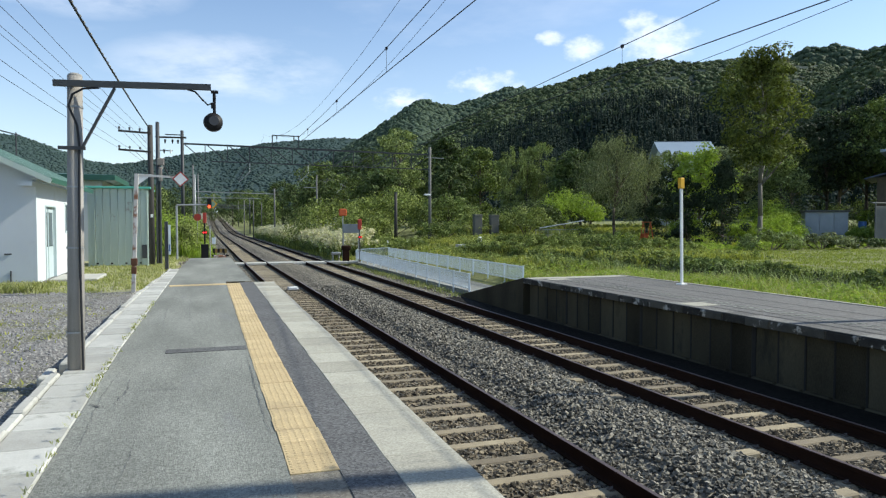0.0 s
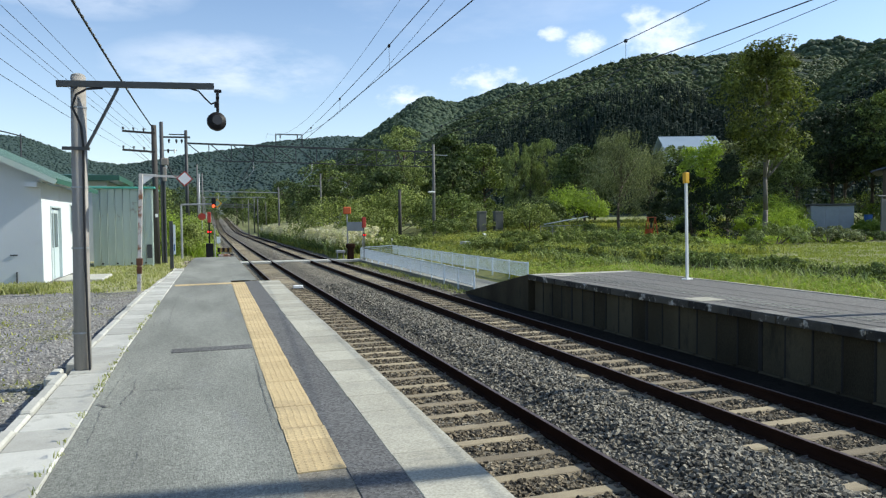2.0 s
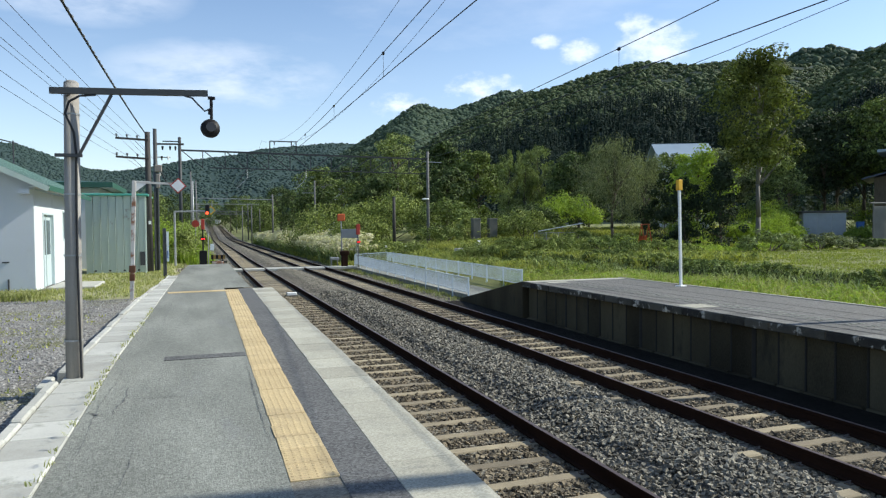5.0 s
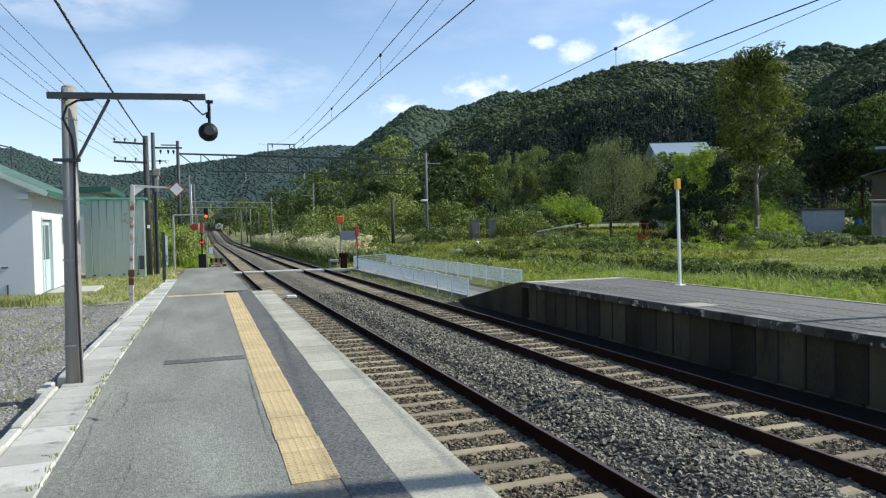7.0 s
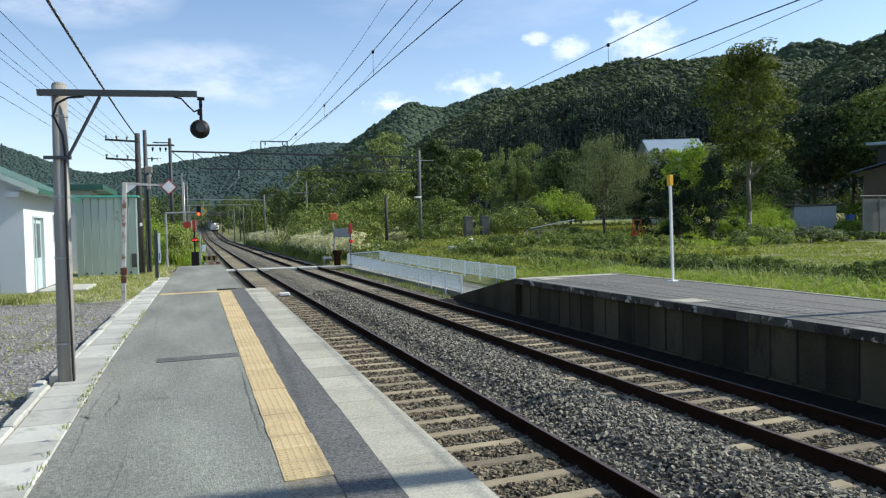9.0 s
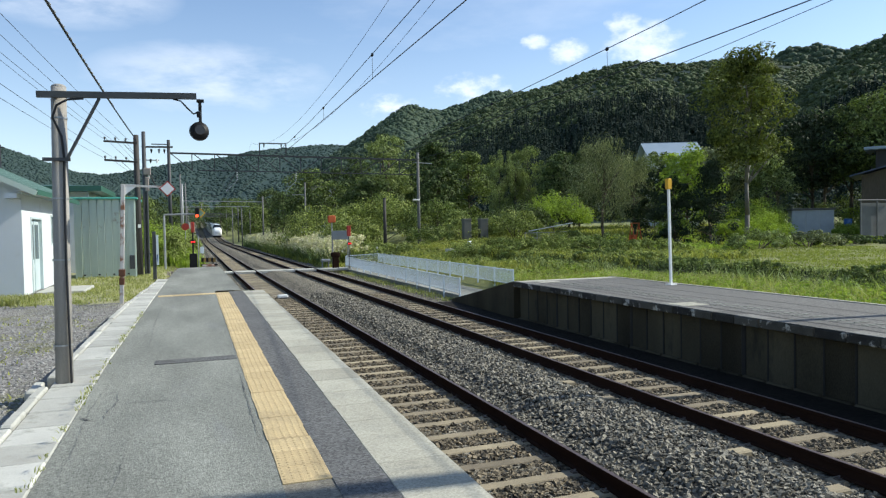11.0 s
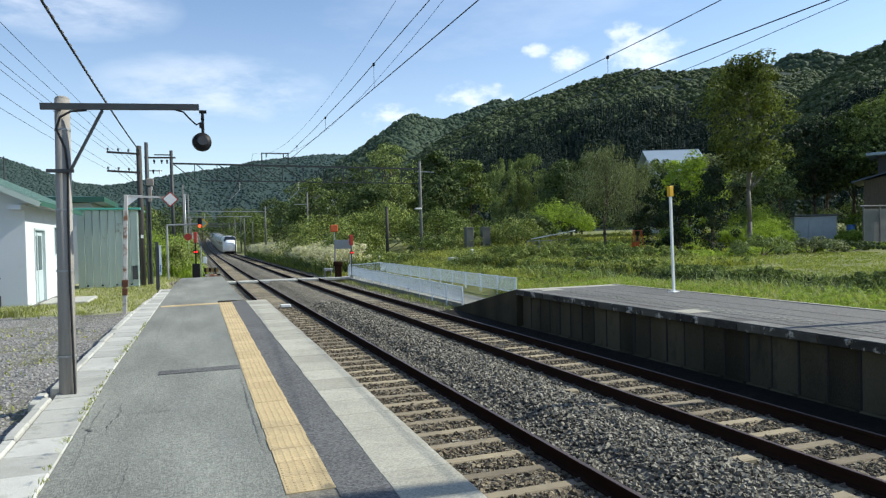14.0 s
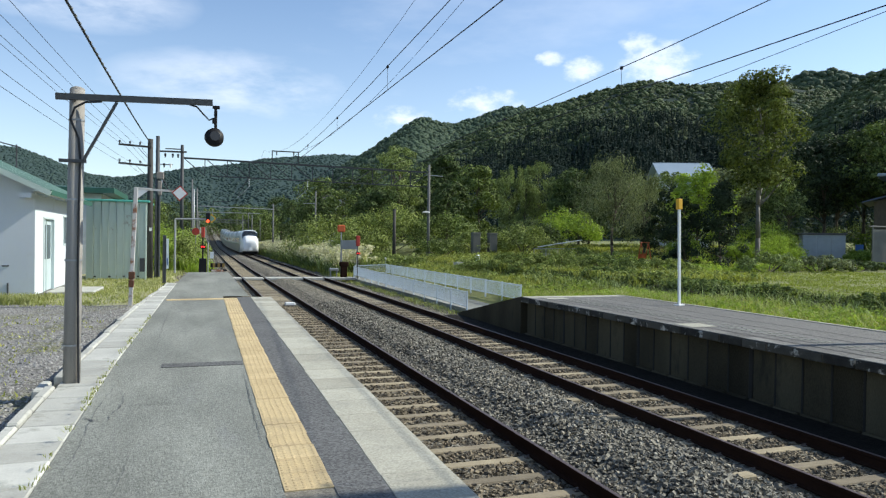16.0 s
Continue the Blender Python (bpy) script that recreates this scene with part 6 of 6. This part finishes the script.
# ---- loose things in the yard: gravel stones ----
def build_yard_stones():
    rng = np.random.default_rng(9)
    tv, tf = ico(1, 0.2, 30)
    tv = tv * np.array([1, 0.8, 0.6])
    n = 9000
    x = rng.uniform(-6.0, -1.85, n)
    y = 5.5 + 17 * rng.random(n) ** 1.2
    p = np.stack([x, y, [ground_z(a, b) for a, b in zip(x, y)]], 1)
    v, f = scatter(tv, tf, p, rng.uniform(0.008, 0.036, n), rng.uniform(0, 6.28, n), rng, tilt=0.4)
    tagged(bulk("yard_gravel", v, f, mat("gravel_stone", (0.36, 0.35, 0.33), (0.14, 0.135, 0.125), 0.9, 9, 60, 0.4, island=0.8, spread=1.0)), "loose grey gravel of the yard", "gravel", kind="stuff")


build_yard_stones()

# ---- garden and houses to the right ----
def build_house(x, y, w, d, h, roof_h, roof, rz, label, wall=M_PLASTER):
    z = ground_z(x, y) - 0.2
    e = thing("house", label, "house", x, y, z, rz=rz)
    bm = bmesh.new()
    prof = [(-w / 2, 0), (w / 2, 0), (w / 2, h), (0, h + roof_h), (-w / 2, h)]
    va, vb = [bm.verts.new((a, 0, b)) for a, b in prof], [bm.verts.new((a, d, b)) for a, b in prof]
    bm.faces.new(va[::-1])
    bm.faces.new(vb)
    for k in range(5):
        bm.faces.new((va[k], va[(k + 1) % 5], vb[(k + 1) % 5], vb[k]))
    part("wall", bm, wall, e)
    for s in (-1, 1):
        bm = bmesh.new()
        over = 1.18
        for k in range(9):
            y0, y1 = -0.7 + k * (d + 1.4) / 9, -0.7 + (k + 1) * (d + 1.4) / 9
            v = [bm.verts.new(p) for p in ((0, y0, h + roof_h + 0.12), (s * w / 2 * over, y0, h - roof_h * 0.18 + 0.12), (s * w / 2 * over, y1, h - roof_h * 0.18 + 0.12), (0, y1, h + roof_h + 0.12))]
            bm.faces.new(v)
        bmesh.ops.remove_doubles(bm, verts=bm.verts, dist=0.001)
        bmesh.ops.solidify(bm, geom=list(bm.faces), thickness=0.1)
        part("roof_slope", bm, roof, e)
    for k in (-1, 1):
        win = part("window", boxes((k * w * 0.22 - 0.7, k * w * 0.22 + 0.7, -0.05, 0.02, h * 0.55, h * 0.85), bevel=0.02), M_DOOR, e)
        part("pane", boxes((k * w * 0.22 - 0.6, k * w * 0.22 + 0.6, -0.06, -0.052, h * 0.57, h * 0.83)), M_GLASS, win)
    return e


build_house(51.3, 70.8, 5.2, 5.2, 8.5, 1.5, M_ROOF_BLUE, -112, "two-storey white house with pale blue metal roof")
farm_house = build_house(53.6, 38.5, 9.0, 6.0, 5.2, 1.2, plain("dark_blue_roof", (0.05, 0.075, 0.14)), -54, "dark timber house with blue tiled roof among trees", M_TRUNK)
part("upper_wall", boxes((-3.6, 4.2, 1.6, 5.4, 4.6, 7.3)), M_POLE_DARK, farm_house, "dark timber upper storey")
part("upper_roof", boxes((-4.4, 5.0, 0.9, 6.1, 7.3, 7.55), bevel=0.05), M_ROOF_BLUE, farm_house, "pale metal upper roof")
build_house(27.5, 148.0, 6.0, 7.0, 8.0, 2.0, plain("brown_roof", (0.14, 0.11, 0.09)), 25, "brown house half hidden by trees")


def build_hut():
    z = ground_z(49.8, 46.0)
    e = thing("storage_hut", "pale grey steel storage hut with flat dark roof", "shed", 48.0, 46.3, z, rz=-38)
    w, d, h = 3.2, 2.2, 2.35
    for k in range(3):
        part("door", boxes((k * w / 3 + 0.03, (k + 1) * w / 3 - 0.03, -0.04, 0.02, 0.12, h - 0.08), bevel=0.01), plain("hut_grey", (0.40, 0.44, 0.48)), e)
    part("body", boxes((0, w, 0.02, d, 0.0, h)), plain("hut_side", (0.45, 0.48, 0.51)), e)
    part("roof", boxes((-0.12, w + 0.12, -0.15, d + 0.12, h, h + 0.16), bevel=0.03), plain("hut_roof", (0.09, 0.09, 0.09)), e)


build_hut()


def build_frame_seat():
    z = ground_z(31.5, 45)
    e = thing("garden_swing", "faded orange steel garden swing frame", "garden swing", 31.5, 45, z, rz=20)
    for x in (-0.45, 0.45):
        part("leg", rods(((x, -0.35, 0), (x, 0.0, 1.75), 0.035)), M_ORANGE, e)
        part("leg", rods(((x, 0.35, 0), (x, 0.0, 1.75), 0.035)), M_ORANGE, e)
    part("top_bar", rods(((-0.6, 0, 1.75), (0.6, 0, 1.75), 0.035)), M_ORANGE, e)
    part("seat", boxes((-0.4, 0.4, -0.2, 0.2, 0.4, 0.46), bevel=0.01), M_ORANGE, e)
    part("seat_back", boxes((-0.4, 0.4, 0.17, 0.22, 0.46, 0.9), bevel=0.01), M_ORANGE, e)


build_frame_seat()
for x, y, w in ((23.7, 59.6, 0.72), (25.4, 59.8, 0.78)):
    z = ground_z(x, y)
    e = thing("stone_pillar", "weathered square stone gate pillar", "pillar", x, y, z, group="stone pillars")
    part("shaft", boxes((-w / 2, w / 2, -0.3, 0.3, -0.2, 2.45 - z), bevel=0.03), M_STONE, e)
    part("cap", boxes((-w / 2 - 0.02, w / 2 + 0.02, -0.32, 0.32, 2.35 - z, 2.5 - z), bevel=0.02), M_STONE, e)


def build_rail_fence():
    e = thing("pipe_railing", "thin white pipe railing round a field drain", "railing", 26.8, 54.0, ground_z(26.8, 54))
    for k in range(5):
        part("post", rods(((k * 1.0, k * -0.25, -0.1), (k * 1.0, k * -0.25, 1.0), 0.03)), M_STEEL, e)
    part("rail", rods(((0, 0, 0.95), (4.0, -1.0, 1.0), 0.025)), M_STEEL, e)
    part("rail", rods(((0, 0, 0.5), (4.0, -1.0, 0.55), 0.02)), M_STEEL, e)
    bm = bmesh.new()
    for k in range(40):
        bar(bm, (k * 0.1, k * -0.025, 0.05), (k * 0.1, k * -0.025, 0.95), 0.008, 0.008)
    part("mesh_panel", bm, M_STEEL, e)
    part("loose_pipe", rods(((0.3, -0.1, 1.1), (4.1, -0.9, 1.75), 0.04)), M_WHITE, e)
    e = thing("concrete_cover", "flat concrete slab over the ditch", "slab", 19.4, 50.0, ground_z(19.4, 50))
    part("slab", boxes((-1.1, 1.1, -0.5, 0.5, -0.05, 0.18), bevel=0.02), M_KERB, e)
    part("white_bag", boxes((0.5, 0.85, -0.2, 0.15, 0.18, 0.75), bevel=0.1), M_WHITE, e)


build_rail_fence()


def build_car():
    x, y = 48.6, 54.5
    e = thing("parked_car", "small pale car parked among the trees", "car", x, y, ground_z(x, y), rz=30)
    bm = boxes((-1.8, 1.8, -0.75, 0.75, 0.3, 0.85), bevel=0.12)
    part("body", bm, M_WHITE, e)
    part("cabin", boxes((-1.2, 0.9, -0.68, 0.68, 0.8, 1.4), bevel=0.16), M_GLASS, e)
    for a in (-1.15, 1.15):
        for b in (-0.7, 0.7):
            part("wheel", rods(((a, b - 0.09, 0.3), (a, b + 0.09, 0.3), 0.3), n=16), M_BLACK, e)


build_car()
x, y = 50.5, 43.0
e = thing("blue_drum", "blue plastic drum standing in the garden", "drum", x, y, ground_z(x, y))
part("drum", rods(((0, 0, 0.7), (0, 0, 1.6), 0.3), n=18), M_BLUE, e)
part("stand", boxes((-0.32, 0.32, -0.32, 0.32, 0, 0.7)), M_STEEL_DARK, e)
x, y = 44.9, 37.2
e = thing("pipe_rack", "galvanised pipe rack beside a pale shed wall", "rack", x, y, ground_z(x, y))
for a in (0, 1.6):
    part("post", rods(((a, 0, 0), (a, 0, 3.0), 0.05)), M_POLE_CONC, e)
for z in (0.3, 2.9):
    part("beam", rods(((-0.3, 0, z), (3, 0, z), 0.05)), M_POLE_CONC, e)
part("sheet", boxes((0.2, 3.0, 0.1, 0.16, 0.3, 2.7)), M_POLE_CONC, e)
for k, (x, y, h) in enumerate(((14.9, 58.0, 0.9), (16.2, 56.5, 0.8), (13.2, 59.5, 1.0))):
    e = thing("small_post", "short white marker post in the weeds", "post", x, y, ground_z(x, y), group="small posts")
    part("post", boxes((-0.06, 0.06, -0.06, 0.06, -0.1, h), bevel=0.01), M_WHITE, e)
    part("cap", boxes((-0.07, 0.07, -0.07, 0.07, h, h + 0.04), bevel=0.01), M_WHITE, e)
e = thing("roof_antenna", "thin antenna mast behind the roof", "antenna", -8.6, 40.0, -0.4)
part("mast", rods(((0, 0, 0), (0, 0, 6.6), 0.035), n=8), M_STEEL_DARK, e)
part("boom", rods(((-1.2, 0, 6.8), (0.2, 0, 6.45), 0.03), n=8), M_STEEL_DARK, e)

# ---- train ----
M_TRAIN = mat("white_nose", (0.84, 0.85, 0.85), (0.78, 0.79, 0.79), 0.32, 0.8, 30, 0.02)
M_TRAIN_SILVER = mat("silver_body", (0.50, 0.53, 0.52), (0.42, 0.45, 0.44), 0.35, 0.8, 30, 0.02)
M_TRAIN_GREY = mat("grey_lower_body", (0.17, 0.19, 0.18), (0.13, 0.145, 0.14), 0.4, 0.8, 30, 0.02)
M_TRAIN_GREEN = plain("green_band", (0.16, 0.24, 0.16), 0.4)
M_HEAD = glow("headlight", (1.0, 0.98, 0.9), 7.0)
CAR = 20.0


def section(w, top, low, n=20):
    """Outline of the body: flat-ish sides, rounded roof."""
    out = []
    for k in range(n + 1):
        a = math.pi * k / n
        c, s = math.cos(a), math.sin(a)
        x = w / 2 * math.copysign(abs(c) ** 0.40, c)
        z = low + (top - low) * (abs(s) ** 0.55)
        out.append((x, z))
    return out


def loft(rings, cap=True):
    bm = bmesh.new()
    vs = [[bm.verts.new((x, y, z)) for x, z in ring] for y, ring in rings]
    for a, b in zip(vs, vs[1:]):
        for k in range(len(a) - 1):
            bm.faces.new((a[k], a[k + 1], b[k + 1], b[k]))
        bm.faces.new((a[-1], a[0], b[0], b[-1]))
    if cap:
        bm.faces.new(vs[0][::-1])
        bm.faces.new(vs[-1])
    bmesh.ops.recalc_face_normals(bm, faces=bm.faces)
    return bm


def nose_ring(u):
    """u from 0 at the tip to 1 where the full section begins."""
    w = 2.95 * (0.70 + 0.30 * math.sin(u * math.pi / 2) ** 0.7)
    top = 2.05 + 1.95 * (u ** 0.60)
    low = 0.55 - 0.25 * u
    return section(w, top, low)


def build_train():
    e = thing("train", "silver-white express train with lit headlights running on the far track", "train")
    cars = []
    for k in range(7):
        car = new("car")
        car.parent = e
        car["label"] = "leading car with rounded nose" if k == 0 else "passenger car with a row of windows"
        cars.append(car)
        start = -CAR / 2
        if k == 0:
            rings = [(start + 3.2 * u, nose_ring(u)) for u in (0.0, 0.04, 0.1, 0.2, 0.32, 0.45, 0.6, 0.78, 1.0)] + [(CAR / 2, section(2.95, 4.0, 0.3))]
        else:
            rings = [(start + 0.2, section(2.95, 4.0, 0.3)), (CAR / 2, section(2.95, 4.0, 0.3))]
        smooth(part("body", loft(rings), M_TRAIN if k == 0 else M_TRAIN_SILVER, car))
        a = start + (5.2 if k == 0 else 0.5)
        for s in (-1, 1):
            x = s * 1.478
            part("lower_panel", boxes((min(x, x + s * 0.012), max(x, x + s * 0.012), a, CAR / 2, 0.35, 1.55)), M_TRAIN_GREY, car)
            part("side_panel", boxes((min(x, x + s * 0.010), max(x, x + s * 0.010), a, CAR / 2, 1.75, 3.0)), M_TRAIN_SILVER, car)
            part("band", boxes((min(x, x + s * 0.016), max(x, x + s * 0.016), a, CAR / 2, 1.55, 1.75)), M_TRAIN_GREEN, car, "dark green waist band")
            for j in range(7):
                y = a + 1.2 + j * 1.95
                if y + 1.4 < CAR / 2:
                    part("window", boxes((min(x, x + s * 0.014), max(x, x + s * 0.014), y, y + 1.35, 1.95, 2.7)), M_GLASS, car)
        part("underframe", boxes((-1.25, 1.25, start + (1.6 if k == 0 else 0.3), CAR / 2 - 0.2, -0.62 + 0.75, 0.4)), M_BLACK, car)
        part("roof_unit", boxes((-0.8, 0.8, -2, 3, 3.95, 4.12), bevel=0.05), M_TRAIN_GREY, car)
        for y in (-6.6, 6.6):
            for s in (-0.75, 0.75):
                for d in (-1.05, 1.05):
                    part("wheel", rods(((s - 0.06, y + d, 0.43), (s + 0.06, y + d, 0.43), 0.43), n=14), M_STEEL_DARK, car)
    lead = cars[0]
    # windscreen and nose details
    def skin(u, k0, k1, lift):
        ring = nose_ring(u)[k0:k1 + 1]
        return [(x * 1.0, -CAR / 2 + 3.2 * u - lift, z + lift * 0.5) for x, z in ring]
    bm = bmesh.new()
    rows = [[bm.verts.new(p) for p in skin(u, 4, 16, 0.035)] for u in (0.36, 0.45, 0.58, 0.7, 0.82, 0.92)]
    for a, b in zip(rows, rows[1:]):
        for k in range(len(a) - 1):
            bm.faces.new((a[k], a[k + 1], b[k + 1], b[k]))
    bmesh.ops.solidify(bm, geom=list(bm.faces), thickness=0.03)
    smooth(part("windscreen", bm, mat("dark_glass", (0.045, 0.055, 0.06), (0.03, 0.035, 0.04), 0.06, 1, 5, 0.0), lead, "dark curved windscreen"))
    for s in (-1, 1):
        part("headlight", boxes((s * 0.5 - 0.3, s * 0.5 + 0.3, -CAR / 2 + 0.05, -CAR / 2 + 0.5, 1.72, 1.98), bevel=0.04), M_HEAD if s < 0 else M_GLASS, lead, "lit headlight" if s < 0 else "unlit headlight glass")
    part("skirt", boxes((-1.2, 1.2, -CAR / 2 + 0.25, -CAR / 2 + 1.4, 0.12, 0.55), bevel=0.1), M_BLACK, lead)
    part("coupler_cover", rods(((0, -CAR / 2 + 0.1, 0.9), (0, -CAR / 2 - 0.05, 0.9), 0.28), n=18), M_TRAIN, lead)
    return e, cars


train, cars = build_train()
SPEED = 23.0


def train_front(t):
    return 119.0 + SPEED * (16.0 - t)

# ---- pieces of the platforms ----
def tactile_mesh():
    bm = boxes((-0.186, 0.186, -0.185, 0.185, -0.03, 0.006), bevel=0.003)
    for i in range(6):
        for j in range(6):
            x, y = -0.155 + i * 0.062, -0.155 + j * 0.062
            bmesh.ops.create_cone(bm, cap_ends=True, segments=7, radius1=0.017, radius2=0.010, depth=0.0045, matrix=Matrix.Translation((x, y, 0.008)))
    return bm


rng = random.Random(8)
block = part("tactile_block", tactile_mesh(), M_TACTILE, platform_near, "yellow tactile paving block with studs")
block.matrix_basis = pose(0.846, 20.9, 0.0)
for k in range(1, 42):
    again(block, pose(0.846 + rng.uniform(-0.005, 0.005), 20.9 - k * 0.3765, rng.uniform(-0.001, 0.003), 0, 0, rng.uniform(-0.7, 0.7)))
for k in range(1, 5):
    again(block, pose(0.846 - k * 0.3765, 20.9 - 0.04 * k, 0.004, 0, 0, 5 + rng.uniform(-0.5, 0.5)))

slab = part("edge_slab", boxes((-0.303, 0.283, -0.3155, 0.3155, -0.14, 0.0), bevel=0.006), M_CONC, platform_near)
slab.matrix_basis = pose(1.73, 21.0, 0.004)
for k in range(1, 46):
    again(slab, pose(1.73 + rng.uniform(-0.006, 0.006), 21.0 - k * 0.635, 0.004 + rng.uniform(-0.004, 0.004), 0, 0, rng.uniform(-0.4, 0.4)))

kerb = part("kerb_stone", boxes((-0.245, 0.245, -0.293, 0.293, -0.25, 0.02), bevel=0.015), M_KERB, platform_near)
lip = part("kerb_lip", boxes((-0.06, 0.06, -0.293, 0.293, -0.38, 0.06), bevel=0.02), M_KERB, platform_near)
first = True
for k in range(69):
    y = -13.6 + k * 0.6
    x0, x1 = kerb_x(y - 0.3), kerb_x(y + 0.3)
    turn = -math.degrees(math.atan2(x1 - x0, 0.6))
    width = 1.0 - 0.42 * step01(y, 17, 27)
    m = pose(kerb_x(y) - 0.25 * width, y, rng.uniform(-0.012, 0.008) - 0.01, 0, rng.uniform(-0.8, 0.8), turn + rng.uniform(-0.6, 0.6)) @ Matrix.Diagonal((width, 1, 1, 1))
    n = pose(kerb_x(y) - 0.56 * width, y + rng.uniform(-0.02, 0.02), rng.uniform(-0.02, 0.012) - 0.03, 0, rng.uniform(-1.5, 1.5), turn + rng.uniform(-1.2, 1.2)) @ Matrix.Diagonal((width, 1, 1, 1))
    if abs(y - 9.9) < 0.5:
        n = pose(kerb_x(y) - 0.70, y, -0.08, 0, 3, turn)
    if first:
        kerb.matrix_basis, lip.matrix_basis, first = m, n, False
    else:
        again(kerb, m)
        again(lip, n)

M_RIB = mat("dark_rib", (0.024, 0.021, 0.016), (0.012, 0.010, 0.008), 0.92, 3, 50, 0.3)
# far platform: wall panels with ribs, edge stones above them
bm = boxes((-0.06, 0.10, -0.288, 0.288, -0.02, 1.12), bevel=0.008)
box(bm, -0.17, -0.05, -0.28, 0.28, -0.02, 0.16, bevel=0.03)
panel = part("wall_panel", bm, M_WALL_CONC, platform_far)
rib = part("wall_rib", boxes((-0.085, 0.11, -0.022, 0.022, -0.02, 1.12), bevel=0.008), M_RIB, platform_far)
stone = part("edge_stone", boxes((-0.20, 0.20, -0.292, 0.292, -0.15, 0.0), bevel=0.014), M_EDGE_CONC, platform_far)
top = part("edge_plate", boxes((-0.19, 0.19, -0.295, 0.295, 0.0, 0.012), bevel=0.004), mat("edge_top", (0.20, 0.195, 0.18), (0.11, 0.107, 0.10), 0.92, 1.0, 50, 0.4, per_object=0.5, spots=(0.09, 0.087, 0.08), spot_scale=2.0, speck=0.3, speck_scale=45, gloss=0.2), platform_far)
for k in range(66):
    y = 19.9 - k * 0.6
    ms = [pose(9.88 + rng.uniform(-0.008, 0.008), y, -1.30), pose(9.89, y - 0.3, -1.29) @ Matrix.Diagonal((1.0, 2.4 if k % 6 == 3 else 1.0, 1.0, 1.0)), pose(9.78 + rng.uniform(-0.008, 0.008), y, -0.014 + rng.uniform(-0.006, 0.0)), pose(9.79, y, -0.012)]
    for ob, m in zip((panel, rib, stone, top), ms):
        if k == 0:
            ob.matrix_basis = m
        else:
            again(ob, m)


# ---- what moves ----
def motions():
    times = [0.5 * k for k in range(33)]
    walk(train, [(t, pose(T2 + drift(train_front(t)), train_front(t), RAIL_TOP)) for t in times])
    for k, car in enumerate(cars):
        rows = []
        for t in times:
            off = CAR / 2 + k * (CAR + 0.4)
            y = train_front(t) + off
            a, b = rise(y - 7), rise(y + 7)
            rows.append((t, pose(drift(y) - drift(train_front(t)), off, (a + b) / 2, math.degrees(math.atan2(b - a, 14)), 0, -math.degrees(math.atan(0.004)))))
        walk(car, rows)


motions()
